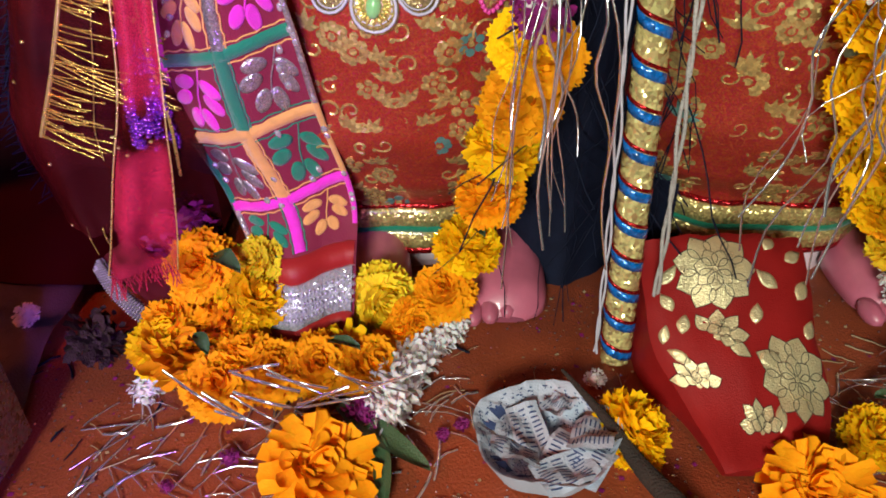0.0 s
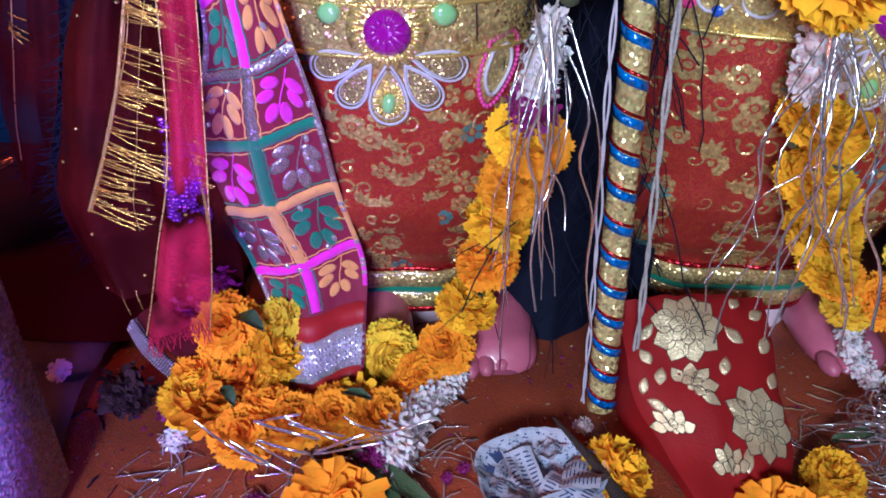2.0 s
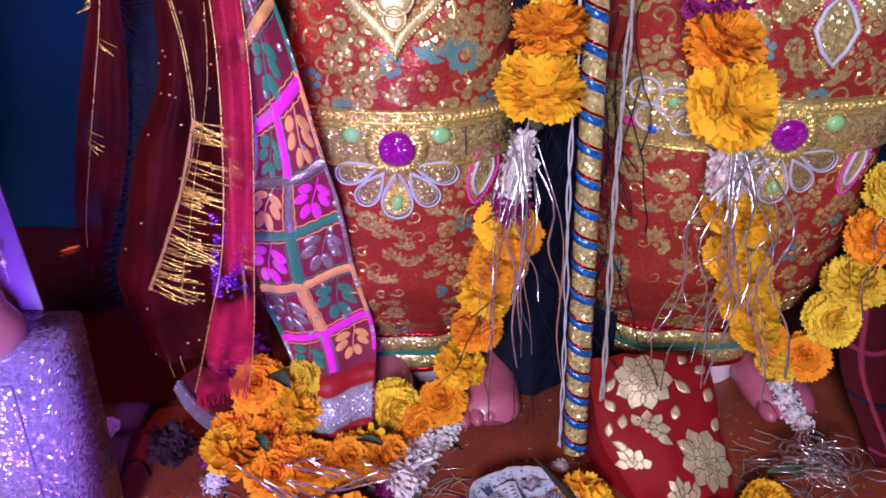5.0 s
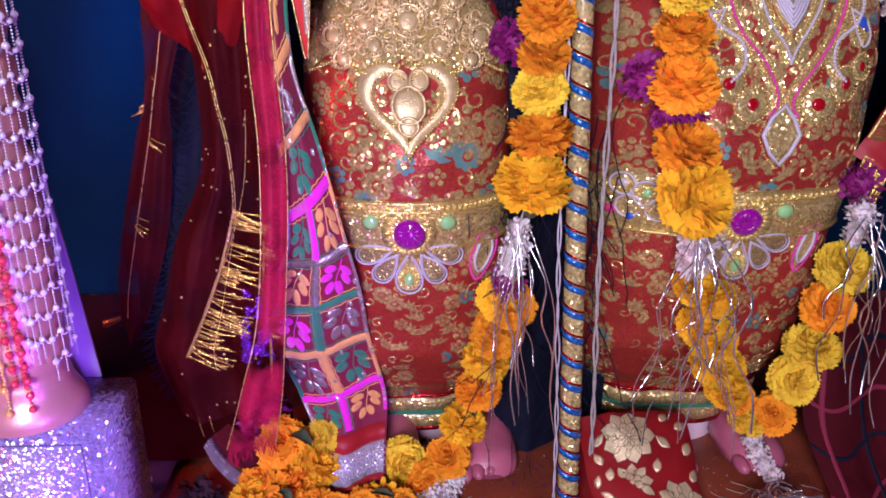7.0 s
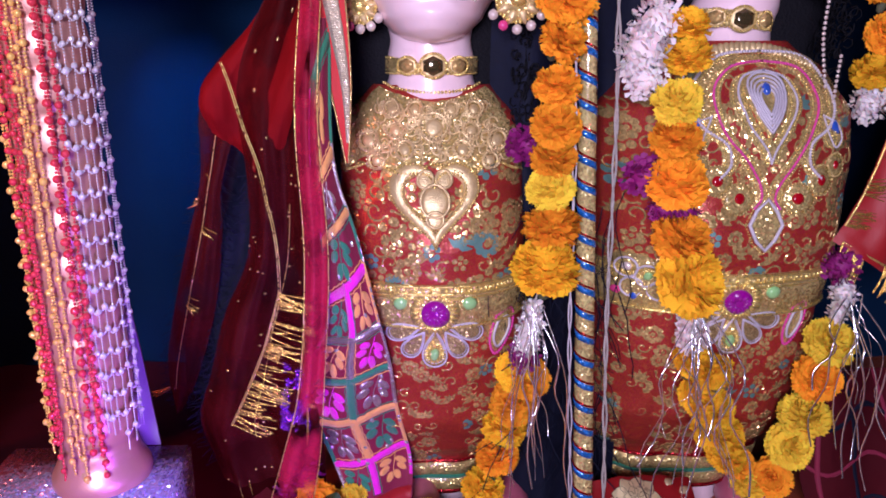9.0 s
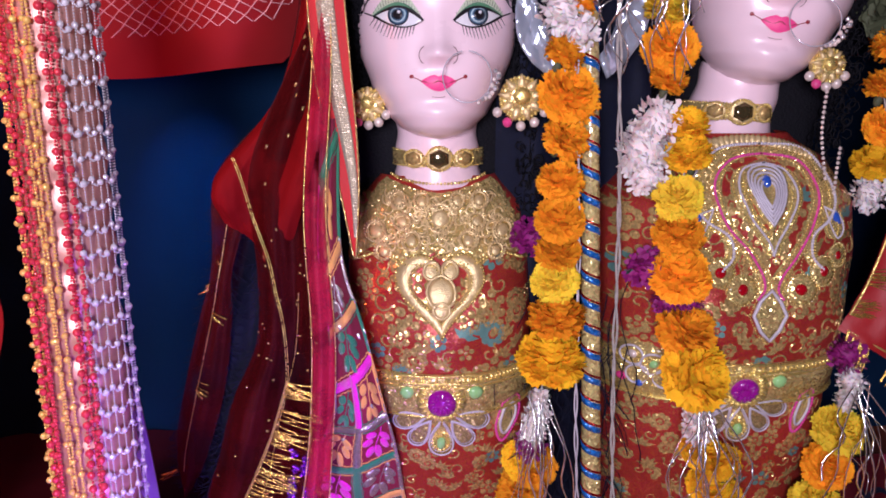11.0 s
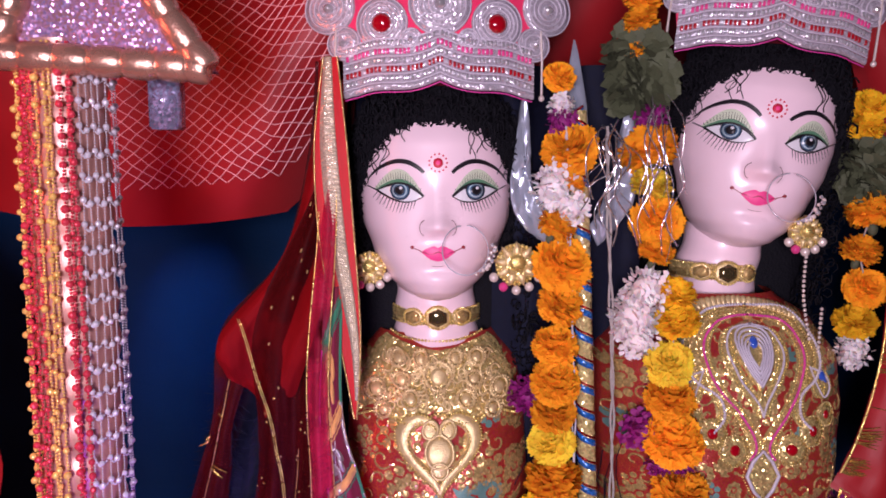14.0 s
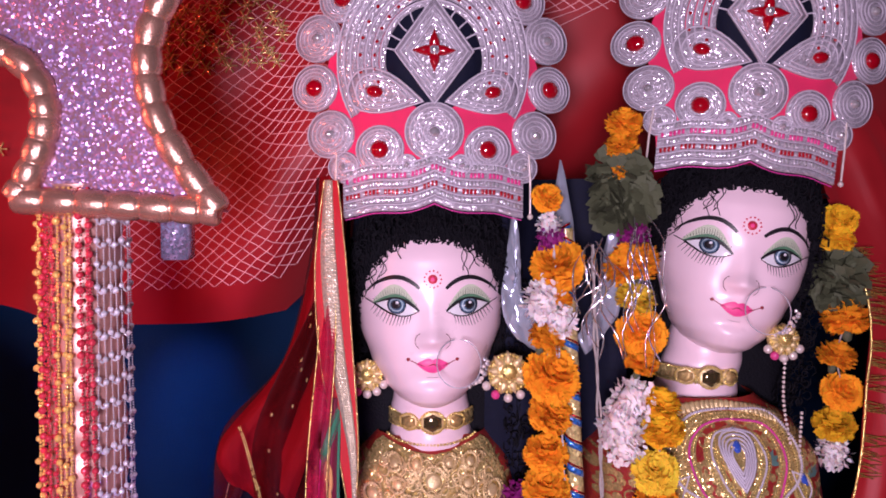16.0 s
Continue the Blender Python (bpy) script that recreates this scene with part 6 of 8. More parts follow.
def build_cord_necklace():
    """Gold lace breast piece edged with pink and white cord, a paisley in the middle."""
    cx, s = 0.352, SURF_TWO
    n = thing("cord_necklace", (cx, 0.48, 0.45), "gold lace breastpiece with pink and white cord", "necklace")
    mir = lambda pts, sg: [(cx + sg * x, z) for x, z in pts]
    curves = (("pink_cord", PINK_CORD, 0.0020, [(0, 0.672), (0.045, 0.664), (0.066, 0.632), (0.054, 0.592), (0.030, 0.562), (0.012, 0.535), (0.008, 0.515), (0.016, 0.503)]),
              ("white_cord", WHITE_CORD, 0.0022, [(0, 0.684), (0.055, 0.677), (0.088, 0.640), (0.082, 0.600), (0.052, 0.578), (0.048, 0.555), (0.062, 0.538)]),
              ("inner_cord", WHITE_CORD, 0.0018, [(0, 0.662), (0.026, 0.654), (0.036, 0.628), (0.024, 0.598), (0.006, 0.572), (0.0, 0.556)]),
              ("side_loop", WHITE_CORD, 0.0014, [(0.070, 0.610), (0.092, 0.600), (0.100, 0.582), (0.088, 0.572), (0.078, 0.590), (0.070, 0.610)]))
    for sg in (-1, 1):
        for nm, m, r, pts in curves:
            path = mir(curve2(pts, 40), sg)
            b = Buf()
            left = [s(a - 0.010, c, 0.0008) for a, c in path]
            mid = [s(a, c, 0.003) for a, c in path]
            right = [s(a + 0.010, c, 0.0008) for a, c in path]
            b.grid([left, mid, right])
            part("lace_band", b, GOLD_LACE, n)
            b = Buf()
            beads_along(b, path, s, r, r * 1.7, 0, 0.004)
            part(nm, b, m, n, "twisted cord")
            for off in (-0.006, 0.006):
                b = Buf()
                beads_along(b, [(a + off, c) for a, c in path], s, 0.0013, 0.0038, 0, 0.002)
                part("bead_edge", b, GOLD, n)["kind"] = "stuff"
        for x, z, r in ((0.036, 0.515, 0.019), (0.064, 0.536, 0.018), (0.088, 0.552, 0.014)):
            b = Buf()
            b.relief(circle2(cx + sg * x, z, r, n=18), s, 0.003, 0, 0.001, 2)
            o = circle2(cx + sg * x, z, r, n=18)
            beads_along(b, o + o[:1], s, 0.0016, 0.004, 0, 0.0035)
            rs = part("rosette", b, GOLD_LACE, n)
            b = Buf()
            b.relief(circle2(cx + sg * x, z, r * 0.36, n=12), s, 0.0045, 0, 0.001, 1)
            part("gem", b, RED_GEM, rs, "round stone")
        b = Buf()
        b.relief(petal2(cx + sg * 0.085, 0.606, 0.022, 0.010, sg * 2.6, 12), s, 0.004, 0, 0.002, 1)
        part("gem", b, BLUE_GEM, n, "blue drop stone")
    for sg in (-1, 1):  # gold lace filling between the cords
        outer, inner = mir(curve2(curves[1][3], 40), sg), mir(curve2(curves[0][3], 40), sg)
        b = Buf()
        for p, q, cut in ((outer, inner, 20),):
            b.grid([[s(p[k][0] + (q[k][0] - p[k][0]) * t, p[k][1] + (q[k][1] - p[k][1]) * t, 0.0012 if 0.2 < t < 0.8 else 0.0004) for t in (0.12, 0.25, 0.5, 0.75, 0.88)] for k in range(cut) if p[k][0] > 0])
        part("lace_filling", b, GOLD_LACE, n)
        b = Buf()
        for t in (0.35, 0.65):
            beads_along(b, [(p[0] + (q[0] - p[0]) * t, p[1] + (q[1] - p[1]) * t) for p, q in zip(outer, inner)], s, 0.0014, 0.0042, 0, 0.003)
        part("bead_line", b, PALE_GOLD, n)["kind"] = "stuff"
    # paisley with spiral cord
    o = drop_outline(cx, 0.636, cx, 0.590, 0.026)
    b = Buf()
    b.relief(shrink(o, 1.15), s, 0.003, 0, 0.0, 2)
    pz = part("paisley", b, GOLD_LACE, n)
    b = Buf()
    for k in (0.98, 0.84, 0.70, 0.56, 0.42):
        b.cord(shrink(o, k), s, 0.0017, 0, 5, True, 0.0045)
    part("spiral_cord", b, WHITE_CORD, pz, "pale spiral cord")
    b = Buf()
    b.relief(circle2(cx, 0.640, 0.0055, 0.007, 12), s, 0.006, 0, 0.002, 1)
    part("gem", b, BLUE_GEM, pz, "blue stone")
    b = Buf()
    b.relief(petal2(cx, 0.556, 0.030, 0.016, 0.0, 16), s, 0.003, 0, 0.001, 1)
    part("lower_fill", b, GOLD_LACE, n)
    o = [(cx + w * 0.021, z) for w, z in ((0, 0.515), (0.6, 0.500), (1, 0.483), (0.6, 0.464), (0, 0.452), (-0.6, 0.464), (-1, 0.483), (-0.6, 0.500))]
    b = Buf()
    b.relief(o, s, 0.003, 0, 0.001, 2)
    lz = part("pendant_lozenge", b, GOLD_LACE, n)
    b = Buf()
    b.cord(o, s, 0.0024, 0, 6, True, 0.004)
    part("cord", b, WHITE_CORD, lz)
    b = Buf()
    o2 = shrink(o, 1.2)
    beads_along(b, o2 + o2[:1], s, 0.0014, 0.0036)
    part("bead_edge", b, GOLD, lz)["kind"] = "stuff"
    # gold collar at the neck
    b = Buf()
    for k in range(26):
        x = 0.336 + 0.085 * (2 * k / 25 - 1)
        b.relief(circle2(x, 0.690 - 0.9 * (x - 0.336) ** 2 * 3, 0.0050, 0.0065, 8), s, 0.003, 0, 0.002, 1)
    part("collar_trim", b, GOLD_CAST, n)["kind"] = "stuff"


build_cord_necklace()


def belt(cx, table, s, zg, label, side):
    """Gold lace belt with a purple stone and corded petals below it."""
    g = thing("belt", (cx, 0.5, zg - 0.09), label, "belt", group="gold belts")
    b = Buf()
    b.grid([ring_of(table, cx, zg + d, grow=h) for d, h in ((-0.024, 0.001), (-0.022, 0.004), (0.034, 0.004), (0.036, 0.001))], 0, True)
    part("lace_band", b, GOLD_LACE, g)
    for d in (-0.021, 0.018, 0.024, 0.034):
        b = Buf()
        b.tube(ring_of(table, cx, zg + d, grow=0.0045), 0.0020, 6, 0, True)
        part("cord_edge", b, GOLD, g)
    for k in range(56):
        a = radians(180 + 180 * (k + 0.5) / 56)
        front, rx, ry = lerp_table(table, zg + 0.03)
        x = cx + rx * 0.97 * math.copysign(abs(math.cos(a)) ** (2 / 2.3), math.cos(a))
        b = Buf()
        b.relief(circle2(x, zg + 0.029, 0.0020, 0.0032, 6), s, 0.006, 0, 0.0015, 1)
        part("bugle_bead", b, GOLD, g)
    # gold rays round the purple stone
    b = Buf()
    b.relief(circle2(cx, zg, 0.030, n=24), s, 0.005, 0, 0.0, 2)
    md = part("medallion", b, GOLD_LACE, g)
    b = Buf()
    for k in range(24):
        a = 2 * math.pi * k / 24
        b.relief(petal2(cx + 0.018 * math.sin(a), zg + 0.018 * math.cos(a), 0.010, 0.004, a, 8), s, 0.007, 0, 0.001, 1)
    part("ray_trim", b, GOLD, md)["kind"] = "stuff"
    b = Buf()
    b.relief(circle2(cx, zg, 0.0165, n=22), s, 0.010, 0, 0.004, 2)
    part("gem", b, PURPLE_GEM, md, "large purple stone")
    for k in range(12):
        a = 2 * math.pi * k / 12
        b = Buf()
        b.relief(petal2(cx + 0.004 * math.sin(a), zg + 0.004 * math.cos(a), 0.0115, 0.0045, a, 8), s, 0.0135, 0, 0.001, 1)
        part("facet", b, PURPLE_GEM, md)
    for sg in (-1, 1):
        x = cx + sg * 0.041
        b = Buf()
        o = circle2(x, zg + 0.012, 0.0115, n=16)
        b.relief(o, s, 0.005, 0, 0.0, 1)
        beads_along(b, o + o[:1], s, 0.0014, 0.0036, 0, 0.006)
        st = part("setting", b, GOLD_LACE, g)
        b = Buf()
        b.relief(circle2(x, zg + 0.012, 0.0082, n=14), s, 0.009, 0, 0.003, 2)
        part("gem", b, GREEN_GEM, st, "pale green stone")
    # petals of white cord
    loops = ((0.0, -0.024, 0.0, -0.060, 0.0165, True), (-0.012, -0.026, -0.030, -0.052, 0.0125, False), (0.012, -0.026, 0.030, -0.052, 0.0125, False), (-0.016, -0.020, -0.048, -0.030, 0.0125, False), (0.016, -0.020, 0.048, -0.030, 0.0125, False))
    for x0, z0, x1, z1, w, mid in loops:
        o = drop_outline(cx + x1, zg + z1, cx + x0, zg + z0, w)
        b = Buf()
        b.relief(shrink(o, 1.12), s, 0.0030, 0, 0.0, 2)
        pt = part("corded_petal", b, GOLD_LACE if mid else glitter("mesh_gold", (0.62, 0.46, 0.20), 900, 0.9, 0.3, 0.5) if "mesh_gold" not in bpy.data.materials else bpy.data.materials["mesh_gold"], g)
        b = Buf()
        b.cord(o, s, 0.0012, 0, 6, True, 0.0045)
        b.cord(shrink(o, 0.84), s, 0.0006, 0, 5, True, 0.0040)
        part("cord", b, WHITE_CORD, pt, "white-lilac cord")
        if mid:
            b = Buf()
            for k in range(16):
                a = 2 * math.pi * k / 16
                b.relief(petal2(cx + x1 + 0.007 * math.sin(a), zg + z1 + 0.007 * math.cos(a) + 0.002, 0.0075, 0.0032, a, 6), s, 0.0055, 0, 0.001, 1)
            part("ray_trim", b, GOLD, pt)["kind"] = "stuff"
            b = Buf()
            b.relief(circle2(cx + x1, zg + z1 + 0.002, 0.0055, 0.008, 12), s, 0.008, 0, 0.003, 2)
            part("gem", b, GREEN_GEM, pt, "green stone")
    # pink edged leaf panels at the sides
    for sg in side:
        o = [(cx + sg * (0.078 + a), zg + c) for a, c in ((0.0, -0.015), (0.020, -0.010), (0.024, -0.035), (0.010, -0.062), (-0.002, -0.068), (-0.008, -0.045))]
        o = curve2(o + o[:1], 24)[:-1]
        b = Buf()
        b.relief(o, s, 0.003, 0, 0.0, 2)
        lf = part("leaf_panel", b, GOLD_LACE, g)
        b = Buf()
        beads_along(b, o + o[:1], s, 0.0022, 0.0040, 0, 0.0035)
        part("pink_edge", b, PINK_CORD, lf, "pink beaded edge")
        b = Buf()
        b.cord(shrink(o, 0.66), s, 0.0018, 0, 5, True, 0.004)
        part("cord", b, WHITE_CORD, lf)
    return g


belt(ONE, BODY_ONE, SURF_ONE, 0.371, "gold lace belt with purple stone and corded lotus petals", (1, -1))
belt(TWO, BODY_TWO, SURF_TWO, 0.384, "gold lace belt with purple stone on the taller idol", (1,))


# ---- ear and nose jewels ----


def earring(x, y, z, r, label):
    e = thing("earring", (x, y, z - r * 1.4), label, "earring", group="gold earrings")
    flat = on(lambda a, c: Vector((a, y, c)))
    b = Buf()
    b.relief(circle2(x, z, r, n=20), flat, 0.006, 0, 0.006, 2)
    part("disc", b, GOLD_LACE, e)
    for k in range(9):
        b = Buf()
        a = 2 * math.pi * k / 9
        b.relief(petal2(x + r * 0.35 * math.sin(a), z + r * 0.35 * math.cos(a), r * 0.75, r * 0.42, a, 10), flat, 0.009, 0, 0.003, 1)
        part("petal", b, GOLD_CAST, e)
    b = Buf()
    o = circle2(x, z, r * 0.95, n=24)
    beads_along(b, o + o[:1], flat, 0.0024, 0.0052, 0, 0.007)
    part("bead_ring", b, GOLD, e)["kind"] = "stuff"
    b = Buf()
    b.relief(circle2(x, z + r * 0.1, r * 0.42, n=8), flat, 0.013, 0, 0.003, 1)
    part("gem", b, GOLD, e, "bright gold boss")
    for k in range(5):
        a = radians(-60 + 30 * k)
        px, pz = x + r * 1.25 * math.sin(a), z - r * 1.25 * math.cos(a)
        b = Buf()
        b.ball((px, y - 0.006, pz), 0.0062, 0, 10)
        part("drop", b, PINK_GEM if k == 1 else PEARL, e, "pink stone" if k == 1 else "pearl")
    return e


earring(0.050, 0.530, 0.742, 0.026, "large round gold earring with pink stones")
earring(-0.134, 0.560, 0.735, 0.020, "large round gold earring with pink stones")
earring(0.425, 0.545, 0.780, 0.020, "gold earring with pearls on the taller idol")


def nose_ring(m, label):
    rng = thing("nose_ring", m @ Vector((0.035, -0.125, -0.07)), label, "nose ring", group="nose rings")
    b = Buf()
    pts = [m @ Vector((0.031 + 0.027 * math.cos(a), -0.128 + 0.010 * math.sin(a), -0.034 + 0.028 * math.sin(a))) for a in (radians(100 + 345 * k / 40) for k in range(41))]
    b.tube(pts, 0.0007, 6)
    part("hoop", b, BEAD_SILVER, rng)
    rnd = random.Random(9)
    for k in range(14):
        a = radians(-66 + 6 * k)
        b = Buf()
        b.ball(m @ Vector((0.031 + rnd.uniform(0.028, 0.036) * math.cos(a), -0.131, -0.034 + rnd.uniform(0.028, 0.036) * math.sin(a))), rnd.uniform(0.0018, 0.0036), 0, 8)
        part("stone", b, CLEAR_GEM if k % 2 else PEARL, rng)
    return rng


nose_ring(HEAD_ONE, "thin nose ring with small clear stones")
nose_ring(HEAD_TWO, "thin nose ring with small clear stones on the taller idol")
for label, pts in (("pearl chain hanging from the earring", [(0.425, 0.535, 0.755), (0.420, 0.528, 0.70), (0.428, 0.522, 0.64)]), ("pearl chain hanging from the earring", [(0.452, 0.54, 0.68), (0.446, 0.532, 0.65), (0.442, 0.526, 0.625)])):
    b = Buf()
    beads_along(b, [(0, k) for k in range(24)], lambda a, k, off=0: spline(pts, 24)[k], 0.0026, 0.0062)
    solid("pearl_chain", b, PEARL, label, "chain", group="pearl chains")


def build_lace_panel():
    """A scrap of gold lace with cord loops pinned beside the belt of the taller idol."""
    s = SURF_TWO
    n = thing("lace_panel", (0.215, 0.50, 0.37), "gold lace panel with white cord loops and coloured stones", "lace")
    b = Buf()
    b.relief(curve2([(0.192, 0.436), (0.215, 0.438), (0.248, 0.425), (0.255, 0.395), (0.240, 0.372), (0.212, 0.376), (0.190, 0.392), (0.186, 0.415), (0.192, 0.436)], 28)[:-1], s, 0.004, 0, 0.001, 2)
    part("lace", b, GOLD_LACE, n)
    for x, z, r in ((0.204, 0.420, 0.011), (0.226, 0.412, 0.013), (0.212, 0.393, 0.012), (0.240, 0.392, 0.011)):
        b = Buf()
        b.cord(circle2(x, z, r, r * 1.2, 16), s, 0.0016, 0, 5, True, 0.0065)
        part("cord_loop", b, WHITE_CORD, n, "white cord loop")
    for x, z, m, w in ((0.196, 0.384, PINK_GEM, "pink"), (0.215, 0.380, BLUE_GEM, "blue"), (0.226, 0.412, GREEN_GEM, "green"), (0.204, 0.420, PEARL, "white")):
        b = Buf()
        b.relief(circle2(x, z, 0.0048, 0.0055, 12), s, 0.007, 0, 0.002, 1)
        part("stone", b, m, n, w + " stone")


build_lace_panel()

# ---- veil border, column head, cushion, cup, offerings ----
BORDER = strip_surface([(-0.183, 0.505, 0.99), (-0.195, 0.50, 0.89), (-0.192, 0.50, 0.786), (-0.178, 0.495, 0.70), (-0.165, 0.49, 0.64), (-0.150, 0.485, 0.56)], [(-0.166, 0.50, 0.99), (-0.156, 0.495, 0.89), (-0.148, 0.495, 0.77), (-0.143, 0.49, 0.70), (-0.142, 0.488, 0.64), (-0.147, 0.484, 0.56)], 0.0)


def build_border():
    v = thing("veil_border", (-0.165, 0.49, 0.56), "red and silver beaded veil border beside the face", "veil border")
    s = on(BORDER)
    part("red_strip", cloth_buf(BORDER, 8, 50), mat("scarlet_ribbon", (0.52, 0.007, 0.010), 0.5, 0, 0.25, 20, 0.15, 0, 900, spec=0.25), v)
    b = Buf()
    lo, hi = lambda t: 0.06 + 0.56 * t, lambda t: 0.60 + 0.40 * t
    b.grid([[s(lo(t / 40) + (hi(t / 40) - lo(t / 40)) * u, t / 40 * 0.93, h) for t in range(41)] for u, h in ((0, 0.0008), (0.04, 0.003), (0.96, 0.003), (1, 0.0008))])
    part("silver_band", b, glitter("champagne_sequins", (0.66, 0.58, 0.46), 800, 0.8, 0.3, 0.4, 0.02, 0.5), v)
    b = Buf()
    for k in range(110):
        t = k / 110 * 0.9
        for q in (0.40, 0.58, 0.76, 0.92):
            b.relief(circle2(lo(t) + (hi(t) - lo(t)) * q, t, 0.05, 0.0035, 5), s, 0.004, 0, 0.001, 1)
    part("stone_trim", b, mat("champagne_stone", (0.74, 0.66, 0.50), 0.25, 0.4, 0.2, 90, 0.05), v, "rows of small gold stones")["kind"] = "stuff"
    for u in (0.02, 1.0):
        b = Buf()
        b.tube([s(u, k / 50, 0.002) for k in range(51)], 0.0011, 5)
        part("gold_edge", b, PALE_GOLD, v)


build_border()


def build_capital():
    c = thing("column_capital", (-0.36, 0.33, 0.95), "pink glitter foam capital with rose-gold piping", "capital")
    right = [(-0.262, 0.948), (-0.285, 0.978), (-0.312, 1.020), (-0.326, 1.060), (-0.329, 1.100), (-0.318, 1.140), (-0.297, 1.175), (-0.275, 1.21), (-0.262, 1.25)]
    left = [(-0.455, 0.960), (-0.440, 0.985), (-0.428, 1.02), (-0.425, 1.05), (-0.440, 1.085), (-0.478, 1.105), (-0.52, 1.12), (-0.54, 1.16), (-0.55, 1.25)]
    L, R = curve2(left, 30), curve2(right, 30)
    b = Buf()
    for y, flip in ((0.312, 0), (0.345, 1)):
        b.grid([[(a[0] + (q[0] - a[0]) * k / 16, y, a[1] + (q[1] - a[1]) * k / 16) for k in range(17)] for a, q in zip(L, R)])
    for e in (L, R):
        b.grid([[(x, 0.312, z) for x, z in e], [(x, 0.345, z) for x, z in e]])
    part("foam_panel", b, CAP_GLITTER, c)
    edge = [(L[0][0] + (R[0][0] - L[0][0]) * k / 14, L[0][1] + (R[0][1] - L[0][1]) * k / 14) for k in range(15)]
    for e, step in ((L, 0.027), (R, 0.027), (edge, 0.026)):
        b = Buf()
        pts = spline([(x, 0.308, z) for x, z in e[::3] + e[-1:]], 260)
        n = round(sum((q - p).length for p, q in zip(pts, pts[1:])) / step)
        b.tube(pts, 0.0145, 14, taper=lambda t: 0.76 + 0.24 * abs(math.sin(math.pi * n * t)) ** 0.4)
        part("piping", b, BORDER_GOLD, c, "puffed rose-gold piping")
    b = Buf()
    b.relief([(-0.325 + 0.0, 1.19), (-0.30, 1.165), (-0.275, 1.19), (-0.27, 1.25), (-0.33, 1.25)], on(lambda x, z: Vector((x, 0.308, z))), 0.008, 0, 0.006, 2)
    part("jewel_boss", b, SILVER_LACE, c, "silver jewelled boss")
    b = Buf()
    b.box((-0.340, 0.37, 0.898), (-0.312, 0.40, 0.960), 0, 0.002)
    part("back_block", b, BOX_GLITTER, c, "small glitter block behind")


build_capital()


CUSH = strip_surface([(0.172, 0.530, 0.100), (0.172, 0.49, 0.072), (0.176, 0.455, 0.042), (0.200, 0.408, 0.014), (0.214, 0.358, 0.003)], [(0.316, 0.535, 0.100), (0.316, 0.495, 0.075), (0.312, 0.455, 0.048), (0.312, 0.41, 0.020), (0.292, 0.365, 0.003)])


def cushion_top(u, v):
    p = CUSH(u, v)
    k = math.sin(math.pi * min(1, max(0, u))) ** 0.6 * math.sin(math.pi * (0.12 + 0.80 * v)) ** 0.5
    return p + Vector((0, -0.006, 0.016)) * k + Vector((0, 0, 0.006 * noise.noise((u * 3, v * 4, 2)) + 0.0022 * noise.noise((u * 9 + 4 * v, v * 7, 6))))


